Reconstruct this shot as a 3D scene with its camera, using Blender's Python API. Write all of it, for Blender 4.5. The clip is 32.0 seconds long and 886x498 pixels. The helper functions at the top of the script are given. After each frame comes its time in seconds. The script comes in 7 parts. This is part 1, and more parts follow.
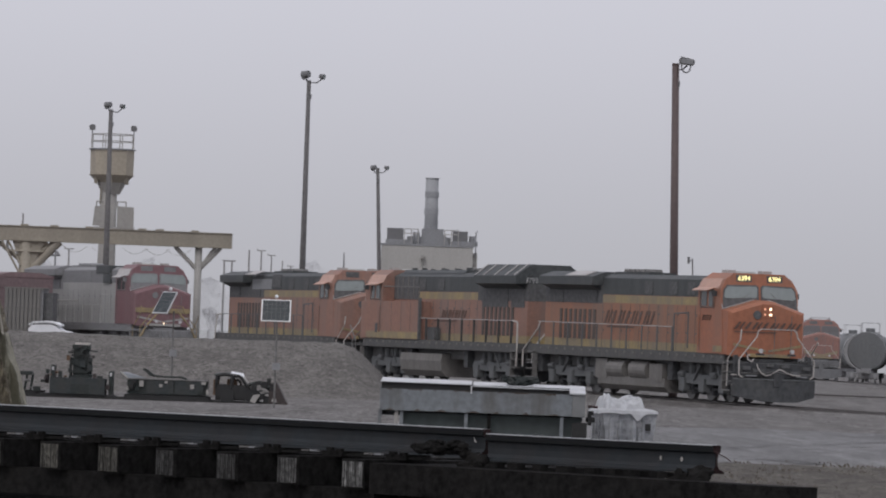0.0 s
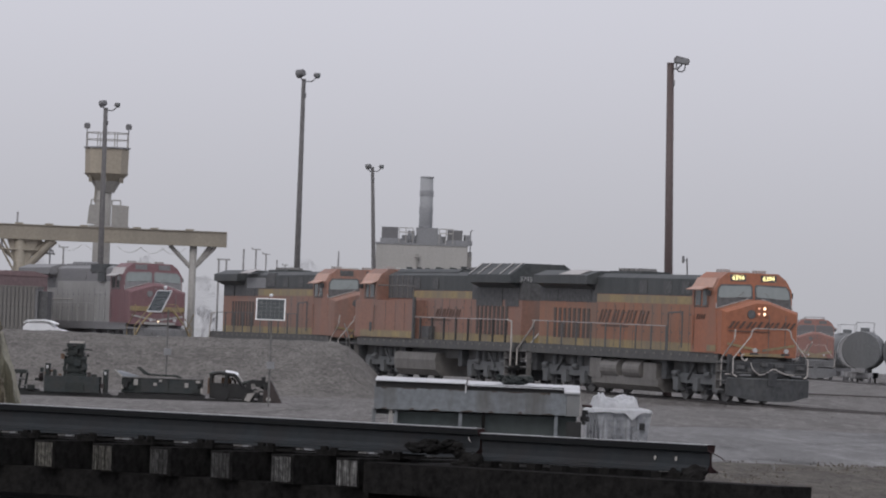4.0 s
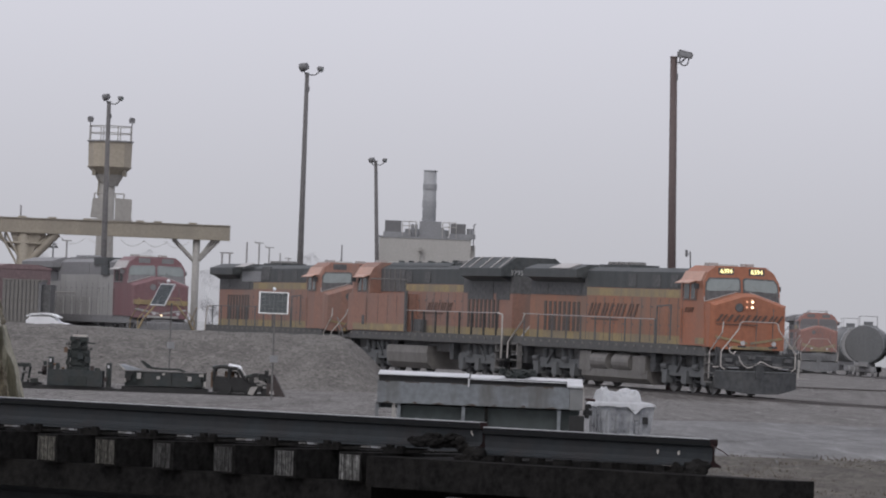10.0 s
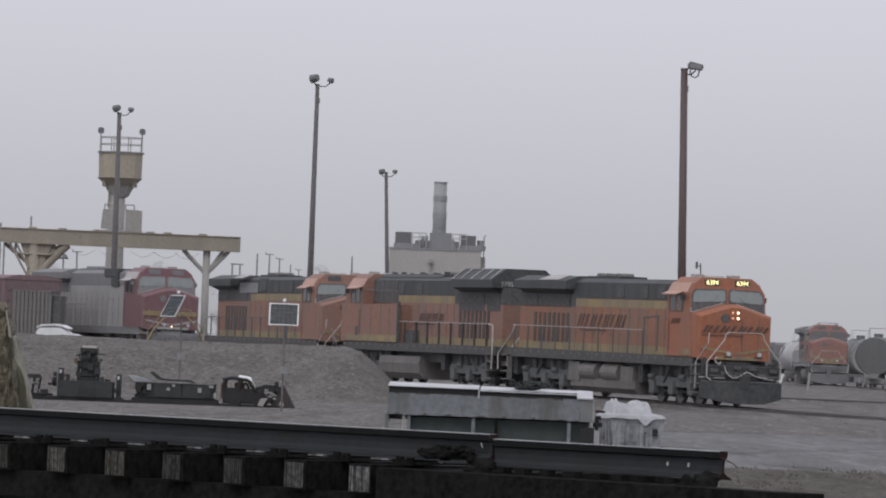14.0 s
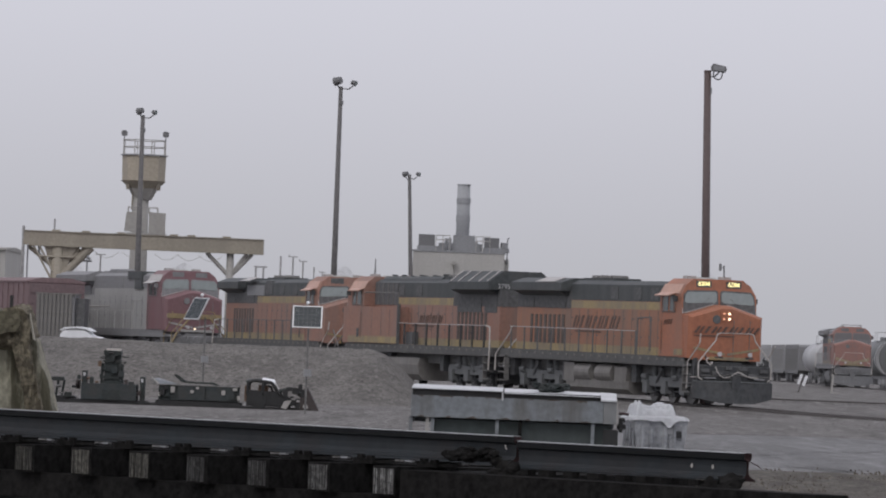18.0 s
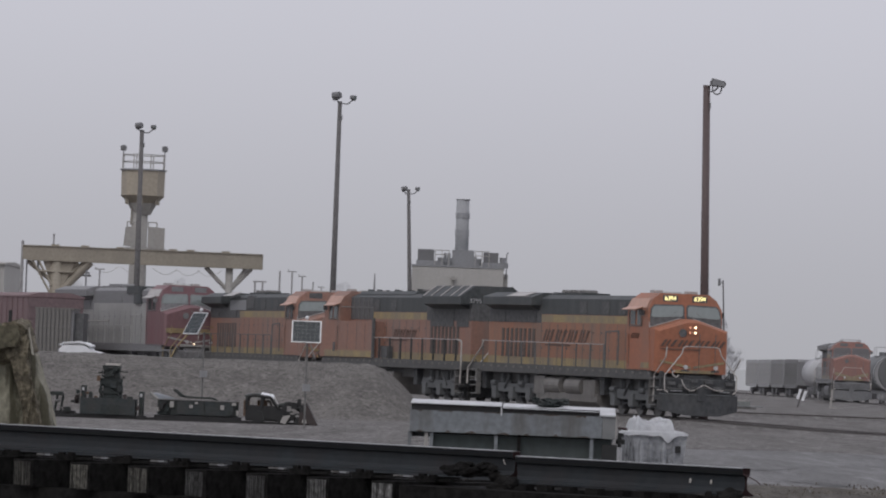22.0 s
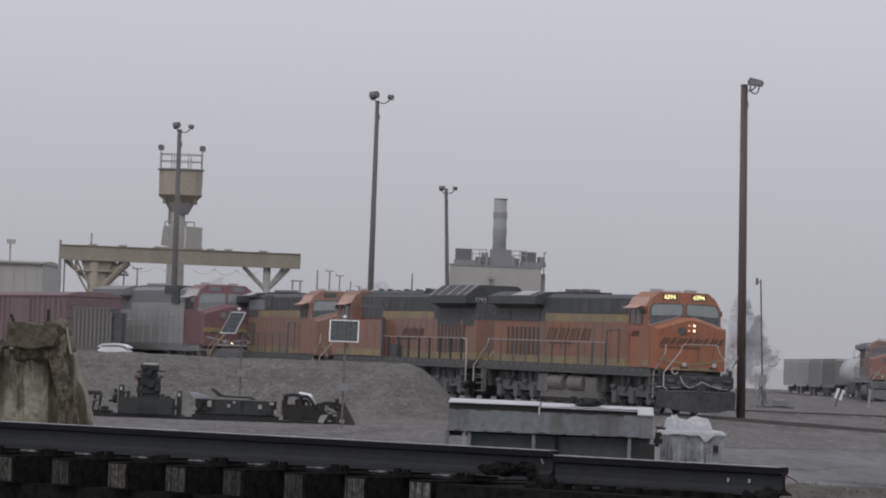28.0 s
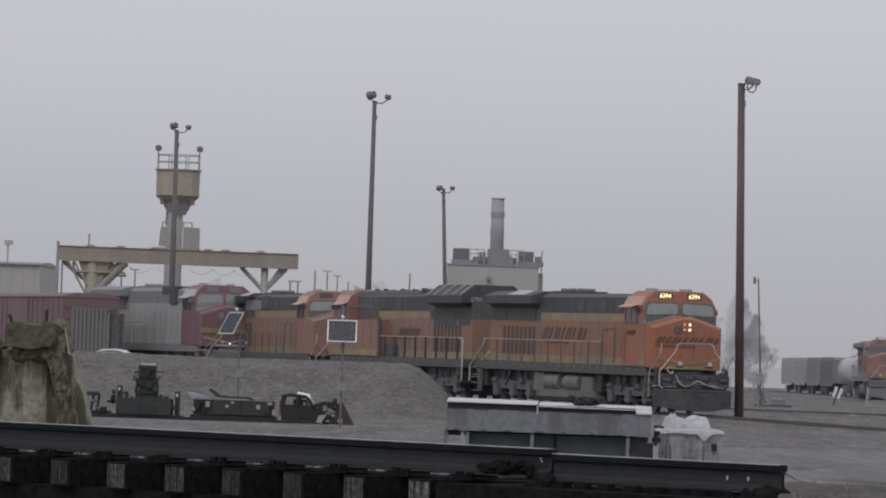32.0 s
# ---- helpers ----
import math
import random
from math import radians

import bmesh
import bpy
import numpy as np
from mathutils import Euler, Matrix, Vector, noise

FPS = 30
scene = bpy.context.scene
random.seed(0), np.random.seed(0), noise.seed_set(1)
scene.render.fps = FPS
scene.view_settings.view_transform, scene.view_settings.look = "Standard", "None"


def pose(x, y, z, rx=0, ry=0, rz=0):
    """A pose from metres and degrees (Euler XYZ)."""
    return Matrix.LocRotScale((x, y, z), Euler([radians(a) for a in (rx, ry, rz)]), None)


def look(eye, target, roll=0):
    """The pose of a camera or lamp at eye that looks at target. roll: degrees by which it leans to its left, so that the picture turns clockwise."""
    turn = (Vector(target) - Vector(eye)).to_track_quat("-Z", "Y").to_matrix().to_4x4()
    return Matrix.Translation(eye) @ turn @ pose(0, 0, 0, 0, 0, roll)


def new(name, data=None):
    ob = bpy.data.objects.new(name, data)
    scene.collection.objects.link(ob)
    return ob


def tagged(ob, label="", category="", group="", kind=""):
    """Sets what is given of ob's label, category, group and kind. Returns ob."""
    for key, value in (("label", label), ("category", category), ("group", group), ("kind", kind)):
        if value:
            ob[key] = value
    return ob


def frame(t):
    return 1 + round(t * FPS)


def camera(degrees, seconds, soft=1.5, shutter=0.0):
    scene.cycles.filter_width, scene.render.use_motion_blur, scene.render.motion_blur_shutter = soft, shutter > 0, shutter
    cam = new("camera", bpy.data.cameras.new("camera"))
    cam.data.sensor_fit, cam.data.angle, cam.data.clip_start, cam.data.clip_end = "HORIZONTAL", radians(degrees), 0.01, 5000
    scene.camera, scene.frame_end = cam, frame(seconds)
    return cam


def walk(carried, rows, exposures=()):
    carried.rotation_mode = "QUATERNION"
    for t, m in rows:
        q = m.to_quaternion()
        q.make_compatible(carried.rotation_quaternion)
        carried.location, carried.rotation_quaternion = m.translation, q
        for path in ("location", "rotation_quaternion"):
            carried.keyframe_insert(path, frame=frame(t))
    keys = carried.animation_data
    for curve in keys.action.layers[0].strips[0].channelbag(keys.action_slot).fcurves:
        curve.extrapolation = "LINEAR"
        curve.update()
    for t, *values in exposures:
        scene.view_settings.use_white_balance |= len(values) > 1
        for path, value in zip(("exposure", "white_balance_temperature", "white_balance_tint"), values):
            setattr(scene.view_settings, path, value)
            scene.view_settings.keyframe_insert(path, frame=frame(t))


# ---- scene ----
cam = camera(9.6, 32.0, soft=2.0)


def aim(yaw, pitch, roll, dx, dz):
    """The pose of the held camera: metres off its stand, degrees of turn."""
    eye = Vector((dx, 0.0, 1.55 + dz))
    a, b = radians(yaw), radians(pitch)
    way = Vector((math.sin(a) * math.cos(b), math.cos(a) * math.cos(b), math.sin(b)))
    return look(eye, eye + 100 * way, roll)


walk(cam, [
    (0, aim(0.001, 1.080, 2.04, -0.0014, -0.0042)), (0.5, aim(0.036, 1.126, 2.07, -0.0009, -0.0030)), (1, aim(0.119, 1.161, 2.06, -0.0026, -0.0041)),
    (1.5, aim(0.098, 1.097, 2.03, -0.0018, -0.0057)), (2, aim(0.002, 1.071, 2.08, -0.0013, -0.0008)), (2.5, aim(0.010, 1.092, 2.05, -0.0013, -0.0012)),
    (3, aim(-0.010, 1.076, 2.09, 0.0007, -0.0033)), (3.5, aim(-0.011, 1.053, 2.08, -0.0025, -0.0017)), (4, aim(0.060, 1.070, 2.12, -0.0012, -0.0022)),
    (4.5, aim(0.145, 1.039, 2.16, 0.0026, 0.0038)), (6.5, aim(0.003, 1.068, 2.24, 0.0043, 0.0065)), (7, aim(-0.023, 1.064, 2.24, 0.0035, 0.0041)),
    (7.5, aim(-0.004, 1.095, 2.21, 0.0031, 0.0035)), (8, aim(-0.031, 1.126, 2.18, 0.0025, 0.0022)), (8.5, aim(0.130, 1.050, 2.19, 0.0047, 0.0030)),
    (9, aim(0.198, 0.938, 2.25, 0.0048, 0.0057)), (9.5, aim(0.093, 0.988, 2.23, 0.0048, 0.0065)), (10, aim(0.027, 0.999, 2.15, 0.0016, 0.0013)),
    (10.5, aim(0.025, 1.078, 2.21, 0.0030, 0.0038)), (11, aim(-0.013, 1.076, 2.18, 0.0016, 0.0016)), (11.5, aim(-0.047, 1.129, 2.14, 0.0016, 0.0008)),
    (12, aim(-0.081, 1.150, 2.18, 0.0015, 0.0010)), (12.5, aim(0.031, 1.100, 2.20, 0.0035, 0.0022)), (13, aim(0.096, 1.035, 2.26, 0.0052, 0.0043)),
    (13.5, aim(-0.009, 1.042, 2.24, 0.0035, 0.0058)), (14, aim(-0.089, 1.120, 2.22, 0.0029, 0.0035)), (14.5, aim(-0.156, 1.128, 2.23, 0.0032, 0.0027)),
    (16.5, aim(-0.239, 0.994, 2.23, 0.0008, 0.0058)), (17, aim(-0.338, 1.120, 2.19, 0.0013, 0.0033)), (17.5, aim(-0.309, 1.142, 2.20, 0.0005, 0.0022)),
    (18, aim(-0.344, 1.137, 2.17, -0.0002, 0.0005)), (18.5, aim(-0.406, 1.162, 2.15, 0.0021, -0.0005)), (19, aim(-0.427, 1.213, 2.12, -0.0013, -0.0028)),
    (19.5, aim(-0.360, 1.232, 2.17, 0.0010, 0.0014)), (20, aim(-0.387, 1.332, 2.14, -0.0007, -0.0006)), (20.5, aim(-0.282, 1.219, 2.23, 0.0051, 0.0039)),
    (21, aim(-0.267, 1.226, 2.18, 0.0014, 0.0015)), (21.5, aim(-0.324, 1.270, 2.20, 0.0004, 0.0036)), (22, aim(-0.341, 1.298, 2.18, 0.0040, 0.0012)),
    (22.5, aim(-0.335, 1.346, 2.17, 0.0006, 0.0014)), (23, aim(-0.320, 1.311, 2.13, 0.0014, 0.0007)), (23.5, aim(-0.173, 1.277, 2.17, 0.0024, 0.0013)),
    (24, aim(-0.232, 1.282, 2.18, 0.0014, 0.0001)), (24.5, aim(-0.272, 1.291, 2.14, -0.0006, -0.0019)), (25, aim(-0.308, 1.317, 2.17, 0.0018, 0.0021)),
    (25.5, aim(-0.388, 1.292, 2.15, 0.0005, 0.0006)), (26, aim(-0.665, 1.218, 2.16, 0.0017, 0.0010)), (26.5, aim(-0.743, 1.245, 2.13, 0.0010, -0.0014)),
    (28.5, aim(-0.749, 1.290, 2.17, 0.0022, 0.0003)), (29, aim(-0.746, 1.326, 2.13, -0.0010, 0.0002)), (29.5, aim(-0.759, 1.372, 2.08, -0.0018, -0.0011)),
    (30, aim(-0.770, 1.385, 2.04, -0.0042, -0.0058)), (30.5, aim(-0.802, 1.259, 2.00, -0.0047, -0.0074)), (31, aim(-0.744, 1.320, 2.01, -0.0019, -0.0071)),
    (31.5, aim(-0.772, 1.364, 1.98, -0.0060, -0.0108)), (32, aim(-0.721, 1.276, 1.99, -0.0033, -0.0077)),
], exposures=((0, 0.1), (1, 0.1), (4, 0.14), (7, 0.2), (9, 0.22), (10, 0.24), (11, 0.2), (12, 0.16), (14, 0.17), (17, 0.2), (18, 0.17), (19, 0.1), (20, 0.03), (22, 0.0), (24, -0.03), (26, 0.0), (32, 0.0)))

# ---- light ----
SKY_RISE, SKY_TURN = radians(48), radians(200)
world = bpy.data.worlds.new("overcast")
scene.world = world
world.use_nodes = True
wn, wl = world.node_tree.nodes, world.node_tree.links
sky = wn.new("ShaderNodeTexSky")
sky.sky_type, sky.sun_disc, sky.sun_elevation, sky.sun_rotation = "NISHITA", False, SKY_RISE, SKY_TURN
sky.air_density, sky.dust_density = 1.0, 6.0
veil = wn.new("ShaderNodeMix")
veil.data_type = "RGBA"
veil.inputs["Factor"].default_value = 0.93
grad = wn.new("ShaderNodeMix")
grad.data_type = "RGBA"
grad.inputs["A"].default_value = (4.3, 4.31, 4.66, 1)
grad.inputs["B"].default_value = (6.1, 6.1, 6.8, 1)
coord, axes, rise = wn.new("ShaderNodeTexCoord"), wn.new("ShaderNodeSeparateXYZ"), wn.new("ShaderNodeMapRange")
rise.interpolation_type = "SMOOTHSTEP"
rise.inputs["From Min"].default_value, rise.inputs["From Max"].default_value = -0.01, 0.085
wl.new(coord.outputs["Generated"], axes.inputs["Vector"])
wl.new(axes.outputs["Z"], rise.inputs["Value"])
wl.new(rise.outputs["Result"], grad.inputs["Factor"])
wl.new(grad.outputs["Result"], veil.inputs["B"])
wl.new(sky.outputs["Color"], veil.inputs["A"])
wl.new(veil.outputs["Result"], wn["Background"].inputs["Color"])
wn["Background"].inputs["Strength"].default_value = 0.1
sun = new("sun", bpy.data.lights.new("sun", "SUN"))
sun.data.energy, sun.data.angle, sun.data.color = 0.6, radians(25), (1.0, 0.985, 0.97)
sun.matrix_world = look((-30, -70, 85), (0, 0, 0))

# ---- materials ----


def mat(name, colour, rough=0.7, metal=0.0, grain=6.0, vary=0.25, dirt=(), dirt_scale=0.6, dirt_amount=0.4, bump=0.15, bump_scale=40.0,
        spec=0.5, each=0.0, glow=0.0, streak=False, lay=0.0, edge=(0.42, 0.68)):
    """A painted, stony or metal surface: base colour, fine grain, larger stains of a second colour, fine relief."""
    m = bpy.data.materials.new(name)
    m.use_nodes = True
    n, l = m.node_tree.nodes, m.node_tree.links
    b = n["Principled BSDF"]
    tc = n.new("ShaderNodeTexCoord")
    mp = n.new("ShaderNodeMapping")
    l.new(tc.outputs["Object"], mp.inputs["Vector"])
    if streak:
        mp.inputs["Scale"].default_value = (1, 1, 0.14)
    if lay:
        mp.inputs["Scale"].default_value = (1, lay, 1)
    fine = n.new("ShaderNodeTexNoise")
    fine.inputs["Scale"].default_value, fine.inputs["Detail"].default_value = grain, 6
    l.new(tc.outputs["Object"], fine.inputs["Vector"])
    ramp = n.new("ShaderNodeMapRange")
    ramp.inputs["From Min"].default_value, ramp.inputs["From Max"].default_value = 0.3, 0.7
    ramp.inputs["To Min"].default_value, ramp.inputs["To Max"].default_value = 1 - vary, 1 + vary
    l.new(fine.outputs["Fac"], ramp.inputs["Value"])
    scale = n.new("ShaderNodeMix")
    scale.data_type, scale.blend_type = "RGBA", "MULTIPLY"
    scale.inputs["Factor"].default_value = 1.0
    scale.inputs["A"].default_value = (*colour, 1)
    l.new(ramp.outputs["Result"], scale.inputs["B"])
    out = scale.outputs["Result"]
    if dirt:
        big = n.new("ShaderNodeTexNoise")
        big.inputs["Scale"].default_value, big.inputs["Detail"].default_value, big.inputs["Roughness"].default_value = dirt_scale, 8, 0.65
        l.new(mp.outputs["Vector"], big.inputs["Vector"])
        cut = n.new("ShaderNodeMapRange")
        cut.inputs["From Min"].default_value, cut.inputs["From Max"].default_value = edge
        cut.inputs["To Max"].default_value = dirt_amount
        l.new(big.outputs["Fac"], cut.inputs["Value"])
        mix = n.new("ShaderNodeMix")
        mix.data_type = "RGBA"
        l.new(cut.outputs["Result"], mix.inputs["Factor"])
        l.new(out, mix.inputs["A"])
        mix.inputs["B"].default_value = (*dirt, 1)
        out = mix.outputs["Result"]
    if each:
        info = n.new("ShaderNodeObjectInfo")
        er = n.new("ShaderNodeMapRange")
        er.inputs["To Min"].default_value, er.inputs["To Max"].default_value = 1 - each, 1 + each
        l.new(info.outputs["Random"], er.inputs["Value"])
        em = n.new("ShaderNodeMix")
        em.data_type, em.blend_type = "RGBA", "MULTIPLY"
        em.inputs["Factor"].default_value = 1.0
        l.new(out, em.inputs["A"])
        l.new(er.outputs["Result"], em.inputs["B"])
        out = em.outputs["Result"]
    l.new(out, b.inputs["Base Color"])
    b.inputs["Metallic"].default_value = metal
    b.inputs["Specular IOR Level"].default_value = spec
    rr = n.new("ShaderNodeMapRange")
    rr.inputs["To Min"].default_value, rr.inputs["To Max"].default_value = max(0.03, rough - 0.12), min(1, rough + 0.12)
    l.new(fine.outputs["Fac"], rr.inputs["Value"])
    l.new(rr.outputs["Result"], b.inputs["Roughness"])
    if bump:
        bn = n.new("ShaderNodeTexNoise")
        bn.inputs["Scale"].default_value, bn.inputs["Detail"].default_value = bump_scale, 5
        l.new(tc.outputs["Object"], bn.inputs["Vector"])
        bu = n.new("ShaderNodeBump")
        bu.inputs["Strength"].default_value, bu.inputs["Distance"].default_value = bump, 0.03
        l.new(bn.outputs["Fac"], bu.inputs["Height"])
        l.new(bu.outputs["Normal"], b.inputs["Normal"])
    if glow:
        b.inputs["Emission Color"].default_value = (*colour, 1)
        b.inputs["Emission Strength"].default_value = glow
    return m


def gravel(name, tones, sizes, rough=0.85, bump=0.6, along=1.0):
    """Crushed stone: tones dark, mid and light; sizes of patches, lumps and stones in metres; along stretches the patches."""
    m = bpy.data.materials.new(name)
    m.use_nodes = True
    n, l = m.node_tree.nodes, m.node_tree.links
    b = n["Principled BSDF"]
    tc, mp = n.new("ShaderNodeTexCoord"), n.new("ShaderNodeMapping")
    mp.inputs["Scale"].default_value = (1, along, 1)
    l.new(tc.outputs["Object"], mp.inputs["Vector"])

    def cloud(size, detail, lo, hi, vector):
        t, r = n.new("ShaderNodeTexNoise"), n.new("ShaderNodeMapRange")
        t.inputs["Scale"].default_value, t.inputs["Detail"].default_value, t.inputs["Roughness"].default_value = 1 / size, detail, 0.62
        l.new(vector, t.inputs["Vector"])
        r.inputs["From Min"].default_value, r.inputs["From Max"].default_value = lo, hi
        l.new(t.outputs["Fac"], r.inputs["Value"])
        return r.outputs["Result"]

    def blend(fac, a, c):
        x = n.new("ShaderNodeMix")
        x.data_type = "RGBA"
        l.new(fac, x.inputs["Factor"])
        for side, v in (("A", a), ("B", c)):
            if isinstance(v, tuple):
                x.inputs[side].default_value = (*v, 1)
            else:
                l.new(v, x.inputs[side])
        return x.outputs["Result"]

    dark, mid, light = tones
    out = blend(cloud(sizes[0], 6, 0.4, 0.62, mp.outputs["Vector"]), mid, dark)
    out = blend(cloud(sizes[1], 5, 0.5, 0.72, mp.outputs["Vector"]), out, light)
    stone = n.new("ShaderNodeTexVoronoi")
    stone.inputs["Scale"].default_value = 1 / sizes[2]
    l.new(tc.outputs["Object"], stone.inputs["Vector"])
    grey, tone, mult = n.new("ShaderNodeSeparateColor"), n.new("ShaderNodeMapRange"), n.new("ShaderNodeMix")
    l.new(stone.outputs["Color"], grey.inputs["Color"])
    tone.inputs["To Min"].default_value, tone.inputs["To Max"].default_value = 0.5, 1.5
    l.new(grey.outputs["Red"], tone.inputs["Value"])
    mult.data_type, mult.blend_type = "RGBA", "MULTIPLY"
    mult.inputs["Factor"].default_value = 1.0
    l.new(out, mult.inputs["A"])
    l.new(tone.outputs["Result"], mult.inputs["B"])
    l.new(mult.outputs["Result"], b.inputs["Base Color"])
    b.inputs["Roughness"].default_value = rough
    b.inputs["Specular IOR Level"].default_value = 0.35
    bu = n.new("ShaderNodeBump")
    bu.inputs["Strength"].default_value, bu.inputs["Distance"].default_value = bump, sizes[2]
    l.new(stone.outputs["Distance"], bu.inputs["Height"])
    l.new(bu.outputs["Normal"], b.inputs["Normal"])
    return m


# Underframe, truck and wheel steels are raised in colour to stand in for haze.
HAZE_DUST = (0.19, 0.178, 0.165)
ORANGE = mat("orange_paint", (0.36, 0.14, 0.078), 0.5, vary=0.14, dirt=(0.27, 0.152, 0.108), dirt_scale=0.8, dirt_amount=0.75, bump=0.05, streak=True)
# The same orange, greyed so that its colour carries haze.
HAZED_ORANGE = mat("hazed_orange_paint", (0.31, 0.165, 0.122), 0.6, vary=0.16, dirt=(0.235, 0.172, 0.15), dirt_scale=0.9, dirt_amount=0.8, bump=0.05, streak=True)
BLACK = mat("weathered_black_paint", (0.066, 0.073, 0.075), 0.6, vary=0.25, dirt=(0.11, 0.113, 0.113), dirt_scale=0.9, dirt_amount=0.6, bump=0.05, streak=True, spec=0.35)
YELLOW = mat("yellow_stripe_paint", (0.345, 0.265, 0.13), 0.55, vary=0.2, dirt=(0.2, 0.175, 0.145), dirt_scale=1.2, dirt_amount=0.85, bump=0.05, streak=True)
HAZED_GRIME = mat("dusty_hazed_steel", (0.165, 0.163, 0.16), 0.8, vary=0.35, dirt=HAZE_DUST, dirt_scale=1.6, dirt_amount=0.6, bump=0.2)
TRUCKDARK = mat("hazed_truck_steel", (0.136, 0.143, 0.147), 0.8, vary=0.18, dirt=(0.152, 0.154, 0.155), dirt_scale=1.6, dirt_amount=0.6, bump=0.2)
SILLGREY = mat("dusty_brown_sill_paint", (0.094, 0.094, 0.093), 0.7, vary=0.25, dirt=(0.13, 0.126, 0.118), dirt_scale=2.0, dirt_amount=0.7, streak=True, edge=(0.52, 0.66))
TANKGREY = mat("dusty_grey_tank_paint", (0.19, 0.182, 0.172), 0.65, vary=0.18, dirt=(0.13, 0.12, 0.112), dirt_scale=0.9, dirt_amount=0.75, streak=True)
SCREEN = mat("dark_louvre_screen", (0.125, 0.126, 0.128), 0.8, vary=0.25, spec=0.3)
CREAM = mat("off_white_rail_paint", (0.5, 0.47, 0.44), 0.6, vary=0.15)
PALE = mat("pale_roof_panel_paint", (0.45, 0.43, 0.42), 0.5, vary=0.1, dirt=(0.25, 0.22, 0.2))
SALMON = mat("salmon_cab_roof_paint", (0.52, 0.31, 0.235), 0.45, vary=0.1, dirt=(0.3, 0.2, 0.15))
STEEL = mat("worn_wheel_steel", (0.2, 0.2, 0.2), 0.55, 0.2, vary=0.2, dirt=(0.17, 0.165, 0.16))
# Red, silver and wagon paints are greyed and lifted in place of haze.
RED = mat("hazed_red_paint", (0.205, 0.108, 0.117), 0.55, vary=0.12, dirt=(0.225, 0.165, 0.168), dirt_amount=0.6, bump=0.05, streak=True)
SILVER = mat("dull_silver_paint", (0.4, 0.4, 0.39), 0.6, 0.0, vary=0.12, dirt=(0.31, 0.305, 0.295), dirt_amount=0.7, bump=0.05, streak=True)
MAROON = mat("oxide_red_wagon_paint", (0.185, 0.133, 0.138), 0.7, vary=0.2, dirt=(0.165, 0.13, 0.13), dirt_amount=0.6, streak=True)
# Pale base colour stands in for reflected sky and mist on the panes.
WINDOW = mat("sky_toned_cab_glass", (0.25, 0.285, 0.28), 0.12, vary=0.05, bump=0.0, spec=0.8)
NUMBER = mat("lit_number", (1.0, 0.86, 0.38), 0.5, vary=0.02, bump=0.0, glow=1.6)
HEADLIGHT = mat("lit_headlight", (1.0, 0.75, 0.5), 0.4, vary=0.02, bump=0.0, glow=2.2)
DIMLIGHT = mat("dim_headlight", (1.0, 0.5, 0.3), 0.4, vary=0.02, bump=0.0, glow=0.4)
FARGLASS = mat("far_cab_glass", (0.135, 0.13, 0.133), 0.35, vary=0.05, bump=0.0)
LETTER = mat("dark_lettering_paint", (0.125, 0.08, 0.065), 0.6, vary=0.15, bump=0.0)
WHITE_LETTER = mat("pale_lettering_paint", (0.45, 0.45, 0.45), 0.6, vary=0.1, bump=0.0)
GROUND = gravel("wet_gravel_ground", ((0.1, 0.092, 0.087), (0.162, 0.154, 0.147), (0.25, 0.239, 0.23)), (0.9, 0.17, 0.07), 0.8, 0.6, along=0.09)
MOUND = gravel("ballast_heap_gravel", ((0.108, 0.1, 0.092), (0.154, 0.144, 0.133), (0.194, 0.183, 0.17)), (1.3, 0.3, 0.075), 0.9, 0.6, along=0.45)
ASPHALT = gravel("wet_cracked_asphalt", ((0.105, 0.102, 0.1), (0.15, 0.147, 0.146), (0.215, 0.212, 0.212)), (1.8, 0.4, 0.06), 0.6, 0.25, along=0.08)
RAILHEAD = mat("black_rail_head_steel", (0.012, 0.013, 0.014), 0.6, grain=14, vary=0.25, bump=0.05, spec=0.15)
RAIL = mat("new_rail_steel", (0.031, 0.036, 0.04), 0.55, 0.0, grain=12, vary=0.2, dirt=(0.035, 0.028, 0.026), dirt_scale=3, dirt_amount=0.5, bump=0.08, spec=0.2)
RAILTOP = mat("polished_and_highlight_steel", (0.5, 0.5, 0.51), 0.35, 0.6, grain=12, vary=0.2, bump=0.03)
RUST = mat("rusty_cut_steel", (0.04, 0.017, 0.017), 0.8, vary=0.3)
CREOSOTE = mat("creosoted_timber", (0.014, 0.0137, 0.0133), 0.85, grain=20, vary=0.5, spec=0.05, dirt=(0.027, 0.0255, 0.024), dirt_scale=2.5, dirt_amount=0.6, bump=0.4, bump_scale=25)
WOOD_END = mat("split_tie_end_grain", (0.165, 0.164, 0.158), 0.85, grain=32, vary=0.7, dirt=(0.022, 0.021, 0.02), dirt_scale=55, dirt_amount=1.0, bump=0.3, bump_scale=60, each=0.7, streak=True)
DULL_END = mat("dull_tie_end_grain", (0.1, 0.096, 0.082), 0.85, grain=32, vary=0.7, dirt=(0.02, 0.019, 0.017), dirt_scale=40, dirt_amount=1.0, bump=0.3, bump_scale=60, each=0.6, streak=True)
PILOT = mat("black_pilot_steel", (0.07, 0.073, 0.077), 0.75, vary=0.3, dirt=(0.1, 0.1, 0.099), dirt_scale=2.2, dirt_amount=0.6, spec=0.3)
POLE = mat("brown_steel_pole", (0.112, 0.083, 0.08), 0.6, vary=0.15, dirt=(0.15, 0.115, 0.11), dirt_amount=0.5, streak=True)
WOODPOLE = mat("grey_weathered_pole", (0.15, 0.145, 0.145), 0.85, vary=0.2, streak=True, dirt=(0.12, 0.115, 0.115))
